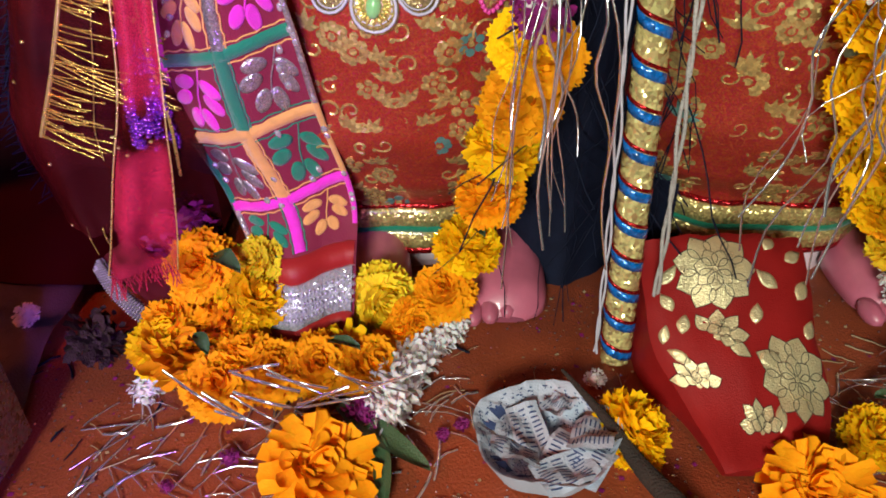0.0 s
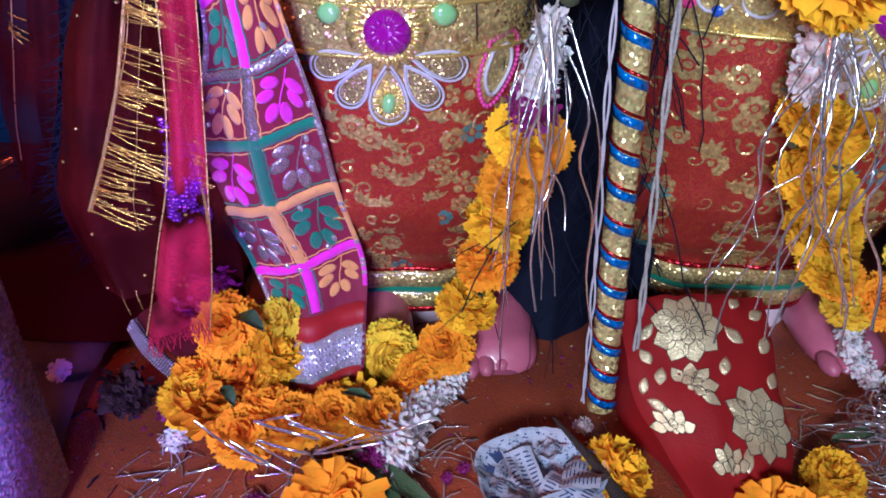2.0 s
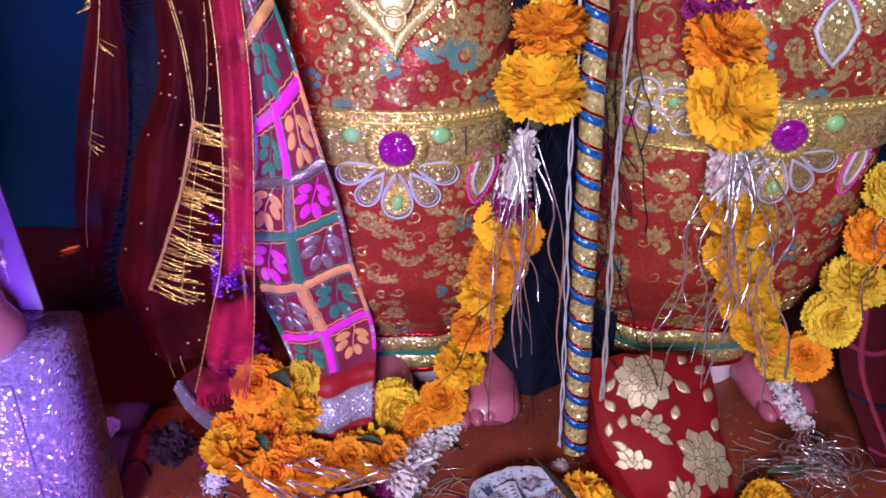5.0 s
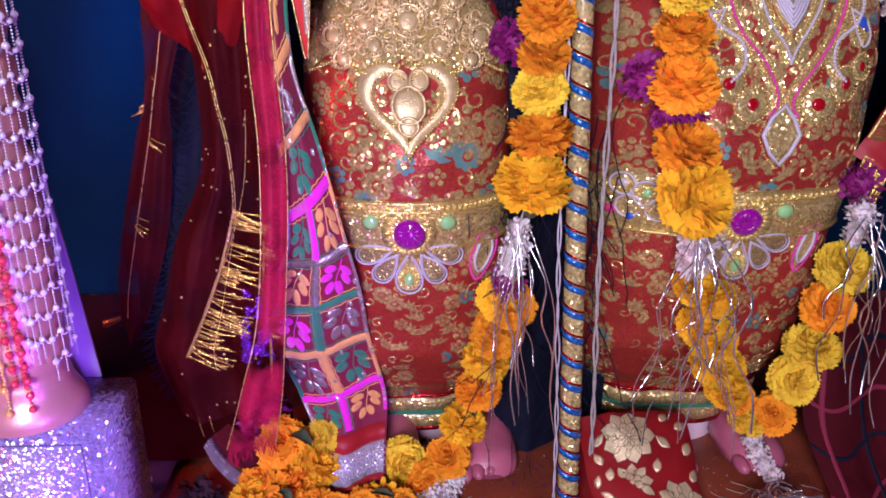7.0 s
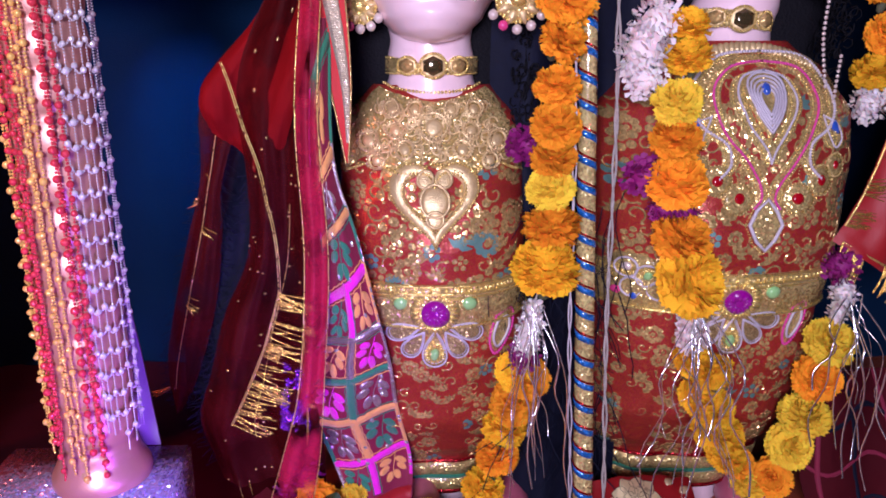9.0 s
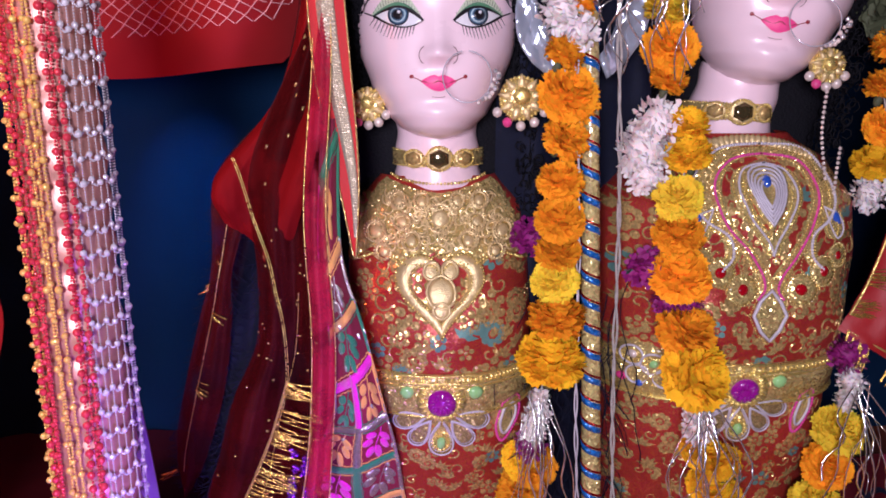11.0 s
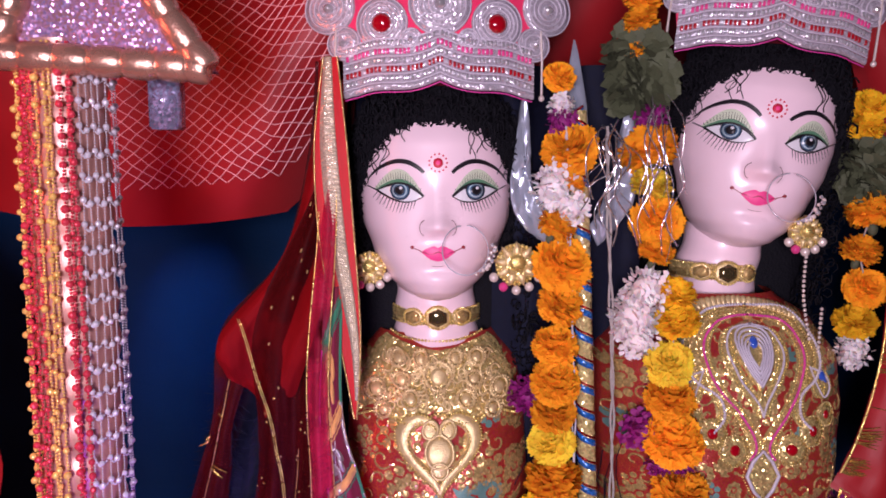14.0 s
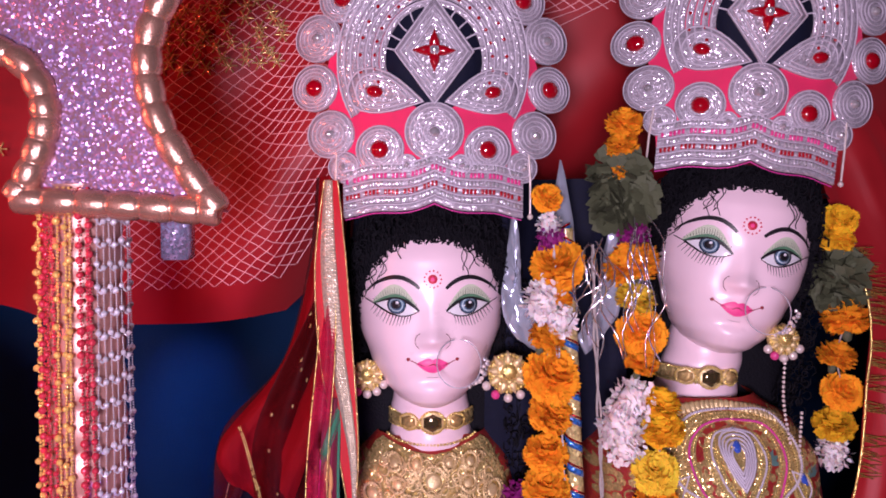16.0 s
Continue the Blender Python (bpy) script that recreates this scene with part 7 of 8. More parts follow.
def build_cushion():
    c = thing("brocade_cushion", (0.25, 0.45, 0.0), "red satin cushion with gold lotus brocade on the cloth", "cushion")
    top = [[cushion_top(i / 24, j / 30) for i in range(25)] for j in range(31)]
    b = Buf()
    b.grid(top)
    b.grid([[Vector((p.x, p.y + 0.004, -0.004)) for p in r] for r in top])
    rim = [r[0] for r in top], [r[-1] for r in top], top[0], top[-1]
    for e in rim:
        b.grid([e, [Vector((p.x, p.y + 0.004, -0.004)) for p in e]])
    part("cover", b, RED_CLOTH, c)
    s = on(cushion_top)

    foil = mat("lotus_gold_foil", (0.88, 0.70, 0.40), 0.30, 0.55, 0.3, 90, 0.5, 0, 700)

    def lotus(u, v, r, turn, n=9, fan=2 * math.pi):
        bb = Buf()
        bb.relief([(u + x / 0.145, v - z / 0.20) for x, z in circle2(0, 0, r * 0.12, n=10)], s, 0.0005, 0, 0.0, 1, 0.0)
        m = part("lotus_motif", bb, foil, c, "gold foil lotus", smooth=False)
        for q0, l, w, k0, tw, h in ((0.30, 0.72, 0.62 if fan > 6 else 0.50, n, 0.0, 0.0004), (0.06, 0.46, 0.40, max(3, n - 2), 0.35, 0.0009)):
            for k in range(k0):
                a = turn + fan * (k / k0 - (0.5 if fan < 6 else 0)) + tw
                o = petal2(q0 * r * math.sin(a), q0 * r * math.cos(a), r * l, r * w, a, 16, 0.9)
                line = [(u + x / 0.145, v - z / 0.20) for x, z in o]
                part("petal", Buf().relief(line, s, h, 0, 0.0, 1, 0.0), foil, m, smooth=False)
                part("petal_outline", Buf().cord(line, s, 0.00032, 0, 4, True, h + 0.0002), CHARCOAL, m)

    def leaf(u, v, r, turn):
        bb = Buf()
        bb.relief([(u + x / 0.145, v - z / 0.20) for x, z in petal2(0, 0, r * 1.15, r * 0.62, turn, 14, 0.85)], s, 0.0004, 0, 0.0, 1, 0.0)
        part("leaf_motif", bb, foil, c, "gold foil leaf")
    lotus(0.40, 0.20, 0.034, 0.2)
    lotus(0.36, 0.50, 0.027, 1.2, 5, 3.4)
    lotus(0.76, 0.66, 0.035, -0.3, 9)
    lotus(0.42, 0.84, 0.022, 0.4, 5, 3.4)
    lotus(0.13, 0.66, 0.020, 0.5, 5, 3.4)
    for u, v, r, t in ((0.72, 0.12, 0.018, 0.6), (0.84, 0.16, 0.018, 1.0), (0.76, 0.28, 0.020, -0.8), (0.88, 0.33, 0.020, 0.5), (0.14, 0.36, 0.018, -0.4), (0.17, 0.47, 0.018, 0.3), (0.60, 0.45, 0.018, 0.2), (0.56, 0.60, 0.020, 1.2), (0.10, 0.22, 0.016, 0.8), (0.55, 0.86, 0.020, 0.3), (0.16, 0.58, 0.016, -0.9), (0.92, 0.5, 0.018, 0.4), (0.78, 0.93, 0.018, 2.2), (0.05, 0.5, 0.014, 0.4)):
        leaf(u, v, r, t)


build_cushion()


def build_cup():
    """A shallow bowl lined with crumpled newspaper."""
    cx, cy, R = 0.078, 0.375, 0.054
    rnd = random.Random(14)
    c = thing("newspaper_cup", (cx, cy, 0.0), "crumpled newspaper cup with printed columns", "paper cup")

    def f(a, r):  # angle, 0 at the middle to 1 at the rim
        rr = R * r * (1 + 0.05 * math.sin(5 * a + 1) * r)
        crumple = 0.008 * noise.noise((math.cos(a) * r * 3, math.sin(a) * r * 3, 7)) + 0.004 * noise.noise((math.cos(a) * r * 8, math.sin(a) * r * 8, 2))
        z = 0.006 + 0.026 * r ** 2.0 + crumple * (1 - 0.5 * r)
        return Vector((cx + rr * math.cos(a), cy + rr * 0.92 * math.sin(a), z))
    b = Buf()
    rows = [[f(2 * math.pi * k / 64, max(0.02, r / 14)) for k in range(64)] for r in range(15)]
    b.grid(rows, 0, True)
    b.add(rows[0], [tuple(range(64))])
    b.grid([rows[-1], [p + Vector((0.002 * math.cos(2 * math.pi * k / 64), 0.002 * math.sin(2 * math.pi * k / 64), 0.001)) for k, p in enumerate(rows[-1])], [Vector((cx + (p.x - cx) * 0.72, cy + (p.y - cy) * 0.72, 0.0)) for p in rows[-1]]], 0, True)
    part("bowl", b, PAPER, c, smooth=False)
    for k, (dx, dy, rz, w, h) in enumerate(((-0.012, 0.010, 12, 0.026, 0.040), (0.020, -0.022, -38, 0.050, 0.036), (0.010, -0.036, 24, 0.046, 0.030), (0.012, 0.026, 50, 0.024, 0.020), (0.034, -0.006, 70, 0.040, 0.034), (-0.026, -0.024, -15, 0.038, 0.030))):
        m = Matrix.Translation((cx + dx, cy + dy, 0.024 + 0.003 * k)) @ Euler((radians(18 - 9 * k), radians(6 * k - 10), radians(rz))).to_matrix().to_4x4()
        sheet = lambda u, v, o=0.0: m @ Vector((w * (u - 0.5), h * (v - 0.5), 0.006 * noise.noise((u * 2.2 + k, v * 2.2, k)) + o))
        b = Buf()
        b.grid([[sheet(i / 8, j / 8) for i in range(9)] for j in range(9)])
        b.grid([[sheet(i / 8, j / 8, -0.0006) for i in range(9)] for j in range(9)])
        sh = part("paper_sheet", b, PAPER, c, "torn newspaper sheet", smooth=False)
        b = Buf()
        for r in range(9):
            for q in range(3):
                u0 = 0.07 + 0.30 * q
                ln = rnd.uniform(0.16, 0.25)
                v = 0.1 + 0.095 * r
                b.grid([[sheet(u0 + ln * i / 4, v, 0.0005) for i in range(5)], [sheet(u0 + ln * i / 4, v + 0.032, 0.0005) for i in range(5)]])
        part("newsprint", b, INK, sh, "grey printed lines")["kind"] = "stuff"
    b = Buf()
    for i in range(900):
        a, r = rnd.uniform(0, 6.28), rnd.uniform(0.25, 0.97)
        da, dr = rnd.uniform(0.02, 0.06), rnd.uniform(0.010, 0.018)
        up = Vector((0, 0, 0.0007))
        b.grid([[f(a, r) + up, f(a + da / 2, r) + up, f(a + da, r) + up], [f(a, r + dr) + up, f(a + da / 2, r + dr) + up, f(a + da, r + dr) + up]])
    for i in range(10):
        a = rnd.uniform(2.2, 4.6)
        up = Vector((0, 0, 0.0008))
        b.grid([[f(a + 0.16 * k / 3, 0.72) + up for k in range(4)], [f(a + 0.16 * k / 3, 0.80 + 0.1 * rnd.random()) + up for k in range(4)]])
    part("newsprint", b, INK, c, "dark newsprint marks")["kind"] = "stuff"


build_cup()

b = Buf()
b.tube(spline([(0.094, 0.420, 0.052), (0.125, 0.380, 0.036), (0.150, 0.345, 0.018), (0.185, 0.295, 0.012)], 20), 0.0085, 9, taper=lambda t: 0.12 + 0.9 * min(1, t * 1.3))
solid("charred_stick", b, CHARCOAL, "charred dark wooden stick leaning on the cup", "stick")


def leaf_blade(pts, width, label, m=LEAF, name="leaf"):
    b = Buf()
    c = spline(pts, 16)
    rows = []
    for i, p in enumerate(c):
        t = i / 15
        d = (c[min(15, i + 1)] - c[max(0, i - 1)]).normalized()
        s = d.cross(Vector((0, 0, 1))).normalized() * width * math.sin(math.pi * min(0.98, 0.06 + t * 0.92)) ** 0.8
        rows.append([p - s + Vector((0, 0, 0.002)), p - s * 0.5, p - Vector((0, 0, 0.0015)), p + s * 0.5, p + s + Vector((0, 0, 0.003))])
    b.grid(rows)
    b.grid([[q - Vector((0, 0, 0.0008)) for q in r] for r in rows])
    solid(name, b, m, label, "leaf", group="fallen leaves")


leaf_blade([(-0.085, 0.412, 0.020), (-0.05, 0.385, 0.018), (-0.01, 0.358, 0.008)], 0.011, "dark green leaf on the orange cloth")
leaf_blade([(-0.060, 0.395, 0.016), (-0.048, 0.365, 0.014), (-0.042, 0.325, 0.006)], 0.008, "dark green leaf on the orange cloth")
leaf_blade([(-0.195, 0.500, 0.105), (-0.182, 0.490, 0.112), (-0.168, 0.485, 0.100)], 0.010, "small green leaf among the marigolds")
leaf_blade([(-0.205, 0.448, 0.062), (-0.195, 0.440, 0.066), (-0.188, 0.430, 0.058)], 0.006, "small green leaf among the marigolds")
leaf_blade([(-0.095, 0.455, 0.052), (-0.080, 0.448, 0.056), (-0.068, 0.447, 0.050)], 0.006, "small green leaf among the marigolds")
leaf_blade([(0.36, 0.43, 0.012), (0.385, 0.425, 0.020), (0.42, 0.43, 0.008)], 0.010, "dark green leaf beside the cushion")
leaf_blade([(0.022, 0.530, 0.128), (0.028, 0.515, 0.125), (0.036, 0.512, 0.118)], 0.006, "small green leaf between two marigolds")

garland("string of white blossoms lying on the orange cloth", [("w", 0.010, 0.512, 0.016, 0.016), ("w", -0.006, 0.498, 0.016, 0.020), ("w", -0.020, 0.480, 0.016, 0.022), ("w", -0.031, 0.462, 0.017, 0.024), ("w", -0.040, 0.445, 0.018, 0.027), ("w", -0.044, 0.428, 0.018, 0.027), ("w", -0.046, 0.408, 0.016, 0.022), ("p", -0.066, 0.406, 0.014, 0.017), ("p", -0.052, 0.398, 0.012, 0.013)], (-0.03, 0.45, 0))


def tuft(kind, x, y, z, r, name, label, category):
    ob = new(name, FLOWER[kind][0])
    ob.matrix_basis = Matrix.LocRotScale(Vector((x, y, z)) * U, Euler((0.4, 0.2, x * 20)), Vector((r, r, r * 0.8)) / 0.03)
    BASE[ob.name] = Vector((x, y, z))
    return tagged(ob, label, category, "fallen blossoms")


tuft("w", -0.252, 0.445, 0.008, 0.016, "white_blossom_tuft", "white blossom tuft on the orange cloth", "blossom")
tuft("w", -0.402, 0.541, 0.008, 0.013, "white_blossom_tuft", "white blossom tuft on the orange cloth", "blossom")
tuft("p", -0.262, 0.475, 0.016, 0.018, "purple_blossom_tuft", "dark purple blossom beside the marigold heap", "blossom")
tuft("p", -0.262, 0.540, 0.075, 0.024, "purple_blossom_tuft", "dark purple blossom above the marigold heap", "blossom")
tuft("p", -0.225, 0.545, 0.115, 0.026, "purple_blossom_tuft", "dark purple blossom under the patchwork", "blossom")
tuft("w", 0.132, 0.455, 0.008, 0.010, "white_blossom_tuft", "white blossom scraps at the foot of the pole", "blossom")
tuft("p", 0.068, 0.520, 0.575, 0.030, "purple_blossom_tuft", "purple blossom bunch beside the necklace", "blossom")
tuft("p", 0.200, 0.475, 0.545, 0.030, "purple_blossom_tuft", "purple blossom bunch on the taller gown", "blossom")
tuft("r", -0.314, 0.497, 0.018, 0.027, "dried_bloom", "wrinkled dark purple dried bloom on the cloth", "bloom")
for x, y, r in ((-0.165, 0.372, 0.008), (0.015, 0.405, 0.007), (-0.205, 0.345, 0.006), (0.0, 0.395, 0.006)):
    tuft("p", x, y, 0.005, r, "petal_scrap", "small dark petal scrap on the cloth", "petal")

# rhinestone edge of the skirt at the floor
b = Buf()
edge = on(strip_surface([(-0.306, 0.520, 0.078), (-0.290, 0.505, 0.058), (-0.260, 0.490, 0.038), (-0.215, 0.480, 0.024)], [(-0.298, 0.518, 0.092), (-0.278, 0.502, 0.074), (-0.248, 0.488, 0.056), (-0.210, 0.480, 0.044)]))
inner = strip_surface([(-0.300, 0.522, 0.088), (-0.280, 0.506, 0.070), (-0.250, 0.492, 0.052), (-0.212, 0.484, 0.040)], [(-0.278, 0.530, 0.104), (-0.256, 0.518, 0.092), (-0.232, 0.508, 0.078), (-0.206, 0.500, 0.060)], 0.003, 3)
skirt = thing("skirt_border", (-0.27, 0.5, 0.03), "silver rhinestone border of a red under-skirt at the floor", "skirt border")
b.grid([[edge(u / 6, v / 30, 0.002) for u in range(7)] for v in range(31)])
part("cloth", cloth_buf(inner, 12, 24), DEEP_RED, skirt, "dark red under-skirt cloth")
part("band", b, glitter("dull_silver_band", (0.05, 0.035, 0.04), 900, 0.7, 0.35, 0.5), skirt)
b = Buf()
for v in range(44):
    for u in range(4):
        b.relief(circle2(0.14 + 0.24 * u, (v + 0.5) / 44, 0.075, 0.0075, 6), edge, 0.0045, 0, 0.001, 1)
part("rhinestone_cover", b, mat("dull_rhinestone", (0.45, 0.40, 0.44), 0.25, 0.6, 0.3, 90, 0.1), skirt)["kind"] = "stuff"

# ---- trident blade, dark strands, side veil ----
tri = thing("foil_trident", (0.122, 0.53, 0.78), "silver foil trident head on the pole, half hidden by flowers", "trident")
flat = on(lambda x, z: Vector((x, 0.535 + 0.012 * math.sin(60 * x + 20 * z) + 0.006 * noise.noise((x * 45, z * 45, 2)) + 0.003 * noise.noise((x * 120, z * 120, 4)), z)))
for sg in (-1, 1):
    b = Buf()
    o = [(0.122 + sg * a, c) for a, c in curve2([(0.030, 0.765), (0.062, 0.790), (0.078, 0.830), (0.072, 0.890), (0.064, 0.955), (0.056, 0.905), (0.052, 0.850), (0.040, 0.815), (0.018, 0.790)], 60)]
    b.relief(o, flat, 0.002, 0, 0.004, 8)
    part("side_blade", b, SILVER_FOIL, tri)
b = Buf()
b.relief(curve2([(0.122, 1.02), (0.140, 0.93), (0.134, 0.86), (0.130, 0.80), (0.114, 0.80), (0.110, 0.86), (0.106, 0.93), (0.122, 1.02)], 24)[:-1], flat, 0.002, 0, 0.004, 3)
part("middle_blade", b, SILVER_FOIL, tri)

# dark sheet added between the idols, in place of dark fibres and hair
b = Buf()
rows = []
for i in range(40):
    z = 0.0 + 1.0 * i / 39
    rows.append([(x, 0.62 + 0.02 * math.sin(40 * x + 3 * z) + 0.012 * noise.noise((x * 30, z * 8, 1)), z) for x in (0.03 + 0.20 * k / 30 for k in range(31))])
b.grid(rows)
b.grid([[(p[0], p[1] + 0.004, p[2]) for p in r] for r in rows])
drape = thing("dark_gap_sheet", (0.13, 0.62, 0.0), "blue-black sheet with loose threads, added to fill the gap between the idols", "drape")
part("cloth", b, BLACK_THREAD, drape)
b = Buf()
rs = random.Random(41)
for i in range(110):
    x, z = rs.uniform(0.06, 0.20), rs.uniform(0.15, 0.52)
    p = Vector((x, rs.uniform(0.51, 0.58), z))
    pts = [p]
    d = Vector((rs.uniform(-0.5, 0.5), rs.uniform(-0.3, 0.2), -1)).normalized()
    for k in range(7):
        d = (d + Vector((rs.uniform(-0.35, 0.35), rs.uniform(-0.2, 0.2), rs.uniform(-0.25, 0.15)))).normalized()
        pts.append(pts[-1] + d * rs.uniform(0.015, 0.03))
    b.tube(pts, rs.uniform(0.0004, 0.0009), 3)
part("strand_tangle", b, BLACK_THREAD, drape, "tangled dark threads")["kind"] = "stuff"

side = thing("side_veil", (0.52, 0.52, 0.35), "red veil with gold fringe at the side of the taller idol", "veil")
SIDE = strip_surface([(0.48, 0.60, 1.10), (0.515, 0.58, 0.95), (0.540, 0.53, 0.82), (0.525, 0.505, 0.72), (0.505, 0.495, 0.60), (0.475, 0.49, 0.50), (0.455, 0.50, 0.455)], [(0.60, 0.62, 1.10), (0.66, 0.60, 0.95), (0.68, 0.56, 0.82), (0.66, 0.53, 0.72), (0.64, 0.51, 0.60), (0.62, 0.50, 0.46), (0.58, 0.49, 0.38)], 0.008, 3)
part("cloth", cloth_buf(SIDE, 24), RED_SATIN, side)
rs = random.Random(6)
gold_fringe(side, [SIDE(0.0, t) + Vector((0, -0.003, 0)) for t in (0.22, 0.3, 0.4, 0.5, 0.6, 0.7, 0.8, 0.9)], 0.034, 230, (0.95, -0.12), rs)
gold_fringe(side, [SIDE(0.06, 0.97), SIDE(0.4, 0.97), SIDE(0.8, 0.97)], 0.036, 120, (-0.3, -0.9), rs)

# ---- tinsel and straw ----


def tinsel(label, centre, n, spread, drop, seed, out=0.35, width=0.0011):
    rs = random.Random(seed)
    t = thing("tinsel_bunch", centre, label, "tinsel", group="tinsel bunches")
    for i in range(n):
        p = Vector(centre) + Vector((rs.uniform(-0.012, 0.012), rs.uniform(-0.012, 0.004), rs.uniform(-0.01, 0.02)))
        a = rs.uniform(-1, 1)
        q = p + Vector((a * spread, -0.018 - rs.uniform(0, 0.02), -drop * rs.uniform(0.45, 1)))
        mid = p.lerp(q, 0.35) + Vector((a * spread * out, -0.012, 0.01))
        b = Buf()
        b.ribbon(spline([p, mid, p.lerp(q, 0.55) + Vector((rs.uniform(-0.016, 0.016), -0.006, 0)), p.lerp(q, 0.8) + Vector((rs.uniform(-0.012, 0.012), 0.004, 0)), q], 14), width * rs.uniform(0.7, 2.4), (math.cos(a * 3), math.sin(a * 3) * 0.6, 0.1))
        part("tinsel_strip", b, TINSEL, t)
    return t


tinsel("silver tinsel strips hanging from the white blossom", (0.070, 0.468, 0.375), 16, 0.055, 0.28, 1)
tinsel("silver tinsel strips hanging over the yellow garland", (0.262, 0.430, 0.380), 16, 0.075, 0.26, 2)
tinsel("silver tinsel strips hanging at the side of the gown", (0.478, 0.485, 0.372), 12, 0.05, 0.24, 3)
tinsel("silver tinsel strips round the upper garland", (0.205, 0.475, 0.930), 10, 0.025, 0.17, 4)
tinsel("silver tinsel strips beside the foil trident", (0.155, 0.50, 0.90), 12, 0.03, 0.15, 5)


def scatter(name, label, category, m, n, box, length, r, seed, flat_=False):
    rs = random.Random(seed)
    t = thing(name, ((box[0] + box[1]) / 2, (box[2] + box[3]) / 2, 0), label, category)
    for i in range(n):
        x, y, a, l = rs.uniform(box[0], box[1]), rs.uniform(box[2], box[3]), rs.uniform(0, 3.14), length * rs.uniform(0.3, 1.0)
        bend = rs.uniform(-0.10, 0.10) * l
        pts = []
        for k in range(6):
            u = k / 5 - 0.5
            px, py = x + u * l * math.cos(a) - bend * (u * u * 4 - 0.5) * math.sin(a), y + u * l * math.sin(a) + bend * (u * u * 4 - 0.5) * math.cos(a)
            pts.append(Vector((px, py, floor_height(px, py) + 0.0025 + 0.006 * rs.random() * (0.5 - abs(u)))))
        b = Buf()
        if flat_:
            b.ribbon(pts, r * 2 * rs.uniform(0.5, 1.3), (-math.sin(a), math.cos(a), 0.4))
        else:
            b.tube(pts, r * rs.uniform(0.5, 1.2), 4)
        part("strip" if flat_ else "straw_piece", b, m, t)


scatter("fallen_tinsel", "silver tinsel strips scattered on the cloth", "tinsel", TINSEL, 120, (-0.30, 0.03, 0.32, 0.46), 0.055, 0.0010, 3, True)
scatter("fallen_tinsel", "silver tinsel strips scattered beside the cushion", "tinsel", TINSEL, 55, (0.28, 0.46, 0.32, 0.47), 0.06, 0.0010, 5, True)
scatter("fallen_straw", "thin straw pieces scattered on the cloth", "straw", STRAW, 46, (-0.30, 0.18, 0.30, 0.50), 0.04, 0.00045, 6)
scatter("fallen_straw", "thin straw pieces scattered beside the cushion", "straw", STRAW, 30, (0.30, 0.46, 0.30, 0.52), 0.06, 0.0008, 7)
scatter("fallen_twigs", "dark twigs scattered on the cloth", "twigs", BLACK_THREAD, 24, (-0.42, 0.36, 0.33, 0.56), 0.035, 0.0010, 8)


def specks(name, label, m, n, box, seed, r):
    rs = random.Random(seed)
    b = Buf()
    for i in range(n):
        x, y = rs.uniform(box[0], box[1]), rs.uniform(box[2], box[3])
        z = floor_height(x, y) + 0.0012
        a, q = rs.uniform(0, 3.14), r * rs.uniform(0.5, 1.4)
        tl = rs.uniform(-0.5, 0.5)
        b.add([(x + q * math.cos(a), y + q * math.sin(a), z + q * tl), (x - q * math.sin(a), y + q * math.cos(a), z), (x - q * math.cos(a), y - q * math.sin(a), z - q * tl * 0.5), (x + q * math.sin(a), y - q * math.cos(a), z)], [(0, 1, 2, 3)])
    solid(name, b, m, label, "flakes", kind="stuff")


specks("glitter_flakes", "silver glitter flakes strewn over the cloth", TINSEL, 2600, (-0.48, 0.50, 0.25, 0.62), 4, 0.0009)
specks("petal_crumbs", "dark crumbs and petal bits strewn over the cloth", PURPLE_BLOOM, 260, (-0.48, 0.50, 0.28, 0.60), 5, 0.0022)
specks("flower_crumbs", "orange and yellow petal bits strewn over the cloth", STRAW, 260, (-0.48, 0.50, 0.28, 0.60), 6, 0.0018)

# grey plastic sheet creased over the corner of the cloth
b = Buf()
rows = []
for j in range(40):
    y = 0.20 + 0.50 * j / 39
    rows.append([(x, y, floor_height(x, y) + 0.006 + 0.010 * abs(noise.noise((x * 14, y * 14, 9))) + 0.004 * noise.noise((x * 40, y * 40, 9))) for x in (-0.62 + (0.285 + 0.03 * math.sin(9 * y) - 0.10 * max(0, y - 0.42)) * k / 30 for k in range(31))])
b.grid(rows)
solid("plastic_sheet", b, mat("grey_plastic", (0.15, 0.12, 0.13), 0.22, 0.2, 0.5, 30, 0.5), "creased dark grey plastic sheet over the cloth", "plastic sheet")

# tinsel strands lying over the marigold heap
rs = random.Random(61)
for i in range(14):
    x, y, z, a, l = rs.uniform(-0.25, -0.05), rs.uniform(0.405, 0.44), rs.uniform(0.030, 0.062), rs.uniform(-0.9, 0.9), rs.uniform(0.03, 0.07)
    d = Vector((math.cos(a), -0.25, math.sin(a) * 0.6)).normalized() * l
    p = Vector((x, y - 0.018, z))
    q = p + Vector((d.x, d.y * 0.6, max(d.z, 0.004 - z)))
    solid("tinsel_strand", Buf().ribbon(spline([p - d * 0.3, p, p.lerp(q, 0.5) + Vector((0, -0.006, 0.006)), q], 10), 0.0024 * rs.uniform(0.6, 1.3), (0.2, 0.5, 0.8)), TINSEL, "silver tinsel strand lying over the marigolds", "tinsel", group="strands on the marigolds")

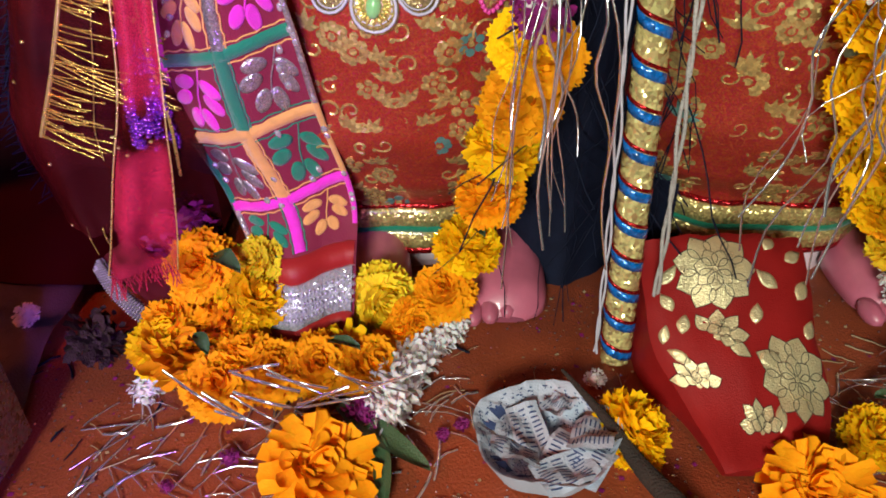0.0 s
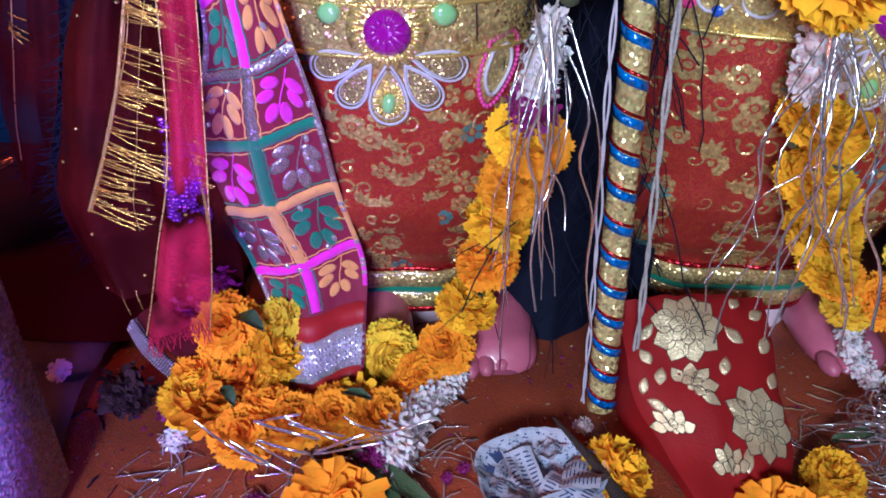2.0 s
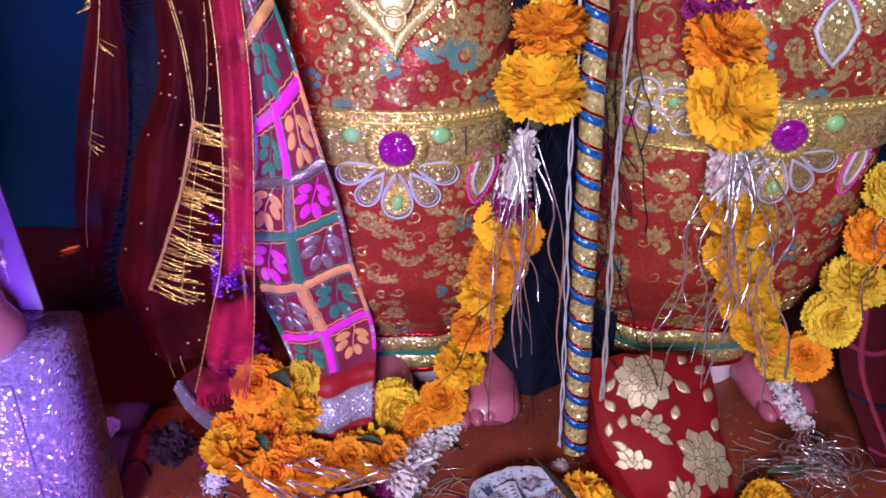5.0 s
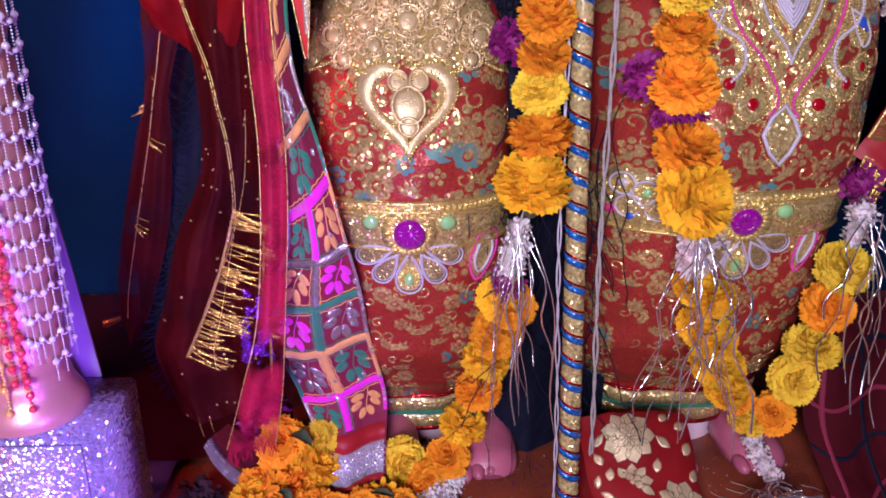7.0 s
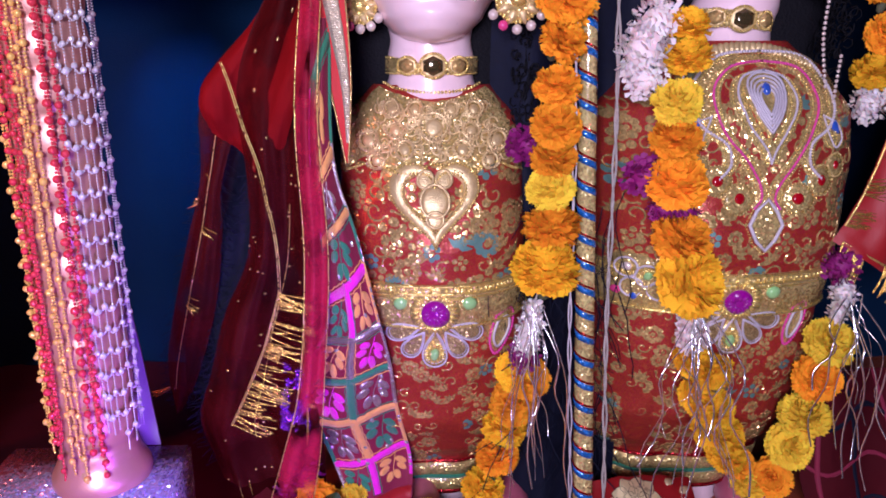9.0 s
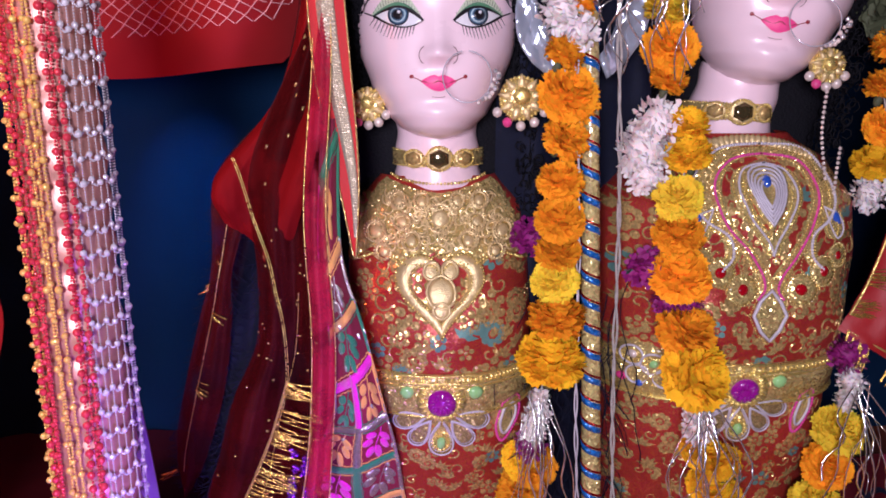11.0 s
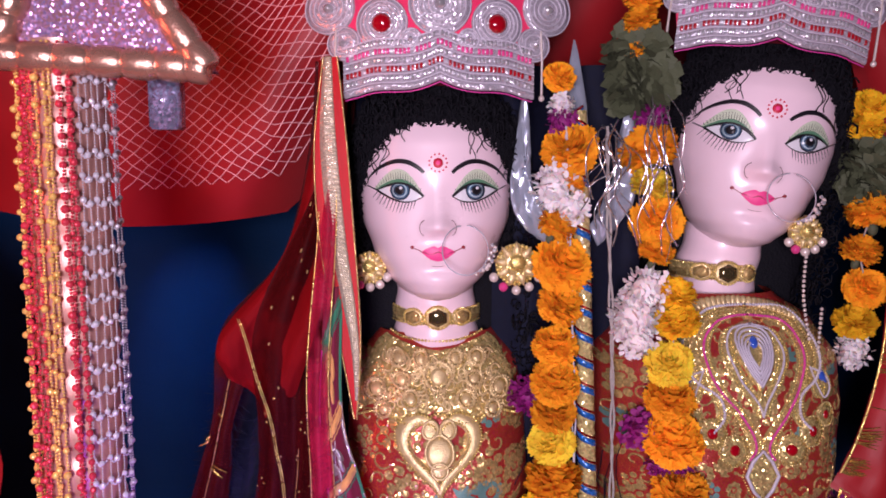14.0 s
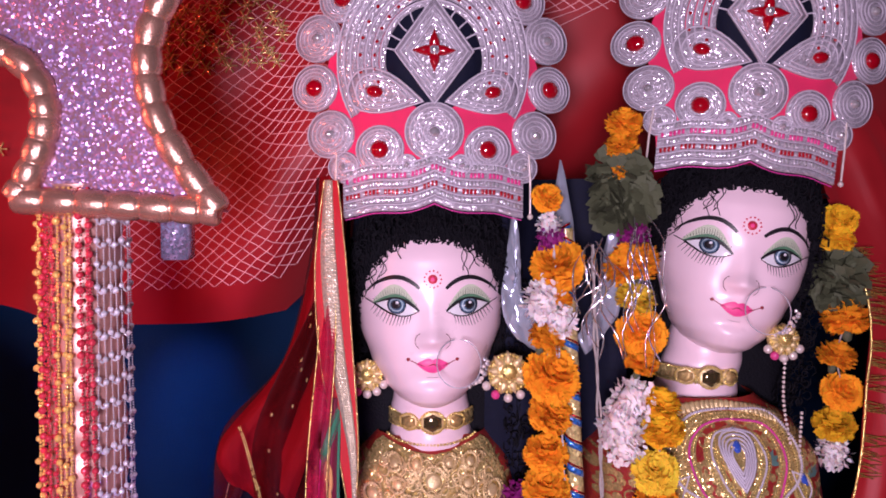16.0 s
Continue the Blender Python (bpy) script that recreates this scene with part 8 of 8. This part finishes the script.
# tinsel heap and folded cloth beside the cushion
heap = thing("tinsel_heap", (0.425, 0.440, 0.0), "tangled heap of silver tinsel on the cloth", "tinsel")
rs = random.Random(52)
for i in range(70):
    p = Vector((0.425 + rs.gauss(0, 0.020), 0.440 + rs.gauss(0, 0.016), 0.006 + 0.022 * rs.random()))
    r, ph, tilt = rs.uniform(0.008, 0.024), rs.uniform(0, 6.28), rs.uniform(-0.8, 0.8)
    pts = [p + Vector((r * math.cos(ph + q), r * math.sin(ph + q) * math.cos(tilt), max(-p.z + 0.003, r * math.sin(ph + q) * math.sin(tilt) + 0.004 * q / 4))) for q in (0.7 * k for k in range(7))]
    part("tinsel_strip", Buf().ribbon(pts, 0.0022 * rs.uniform(0.5, 1.3), (rs.uniform(-1, 1), rs.uniform(-1, 1), 0.8)), TINSEL, heap)
FOLD = strip_surface([(0.455, 0.545, 0.26), (0.470, 0.53, 0.18), (0.468, 0.52, 0.11), (0.480, 0.49, 0.05), (0.490, 0.45, 0.006)], [(0.60, 0.54, 0.26), (0.63, 0.52, 0.18), (0.64, 0.50, 0.11), (0.65, 0.46, 0.05), (0.66, 0.42, 0.006)], 0.010, 3, 2.0)
fold = thing("folded_scarf", (0.55, 0.48, 0.0), "dark maroon patchwork scarf folded beside the taller gown", "scarf")
part("cloth", cloth_buf(FOLD, 30), DEEP_RED, fold)
fs = on(FOLD)
for i, v in enumerate((0.2, 0.42, 0.64, 0.86)):
    part("seam_braid", Buf().grid([[fs(u / 16, v + 0.05 * math.sin(u * 0.5) + d, h) for u in range(17)] for d, h in ((0, 0), (0.004, 0.0015), (0.018, 0.0015), (0.022, 0))]), (BLACK_THREAD, MAROON)[i % 2], fold)
for i, u in enumerate((0.1, 0.42, 0.74)):
    part("seam_braid", Buf().grid([[fs(u + d, v / 16, h) for v in range(17)] for d, h in ((0, 0), (0.006, 0.0015), (0.03, 0.0015), (0.036, 0))]), (MAROON, BLACK_THREAD)[i % 2], fold)


# ---- red cloth hanging behind the column ----
FAR_RED = strip_surface([(-0.80, 0.62, 0.78), (-0.82, 0.62, 0.60), (-0.85, 0.61, 0.40), (-0.95, 0.62, 0.0)], [(-0.69, 0.60, 0.70), (-0.655, 0.60, 0.60), (-0.640, 0.60, 0.50), (-0.66, 0.61, 0.38), (-0.80, 0.62, 0.0)], 0.006, 3)
far_red = thing("red_cloth_bundle", (-0.85, 0.62, 0.0), "bright orange-red cloth tied up behind the column", "cloth")
part("cloth", cloth_buf(FAR_RED, 16, 24), RED_SATIN, far_red)
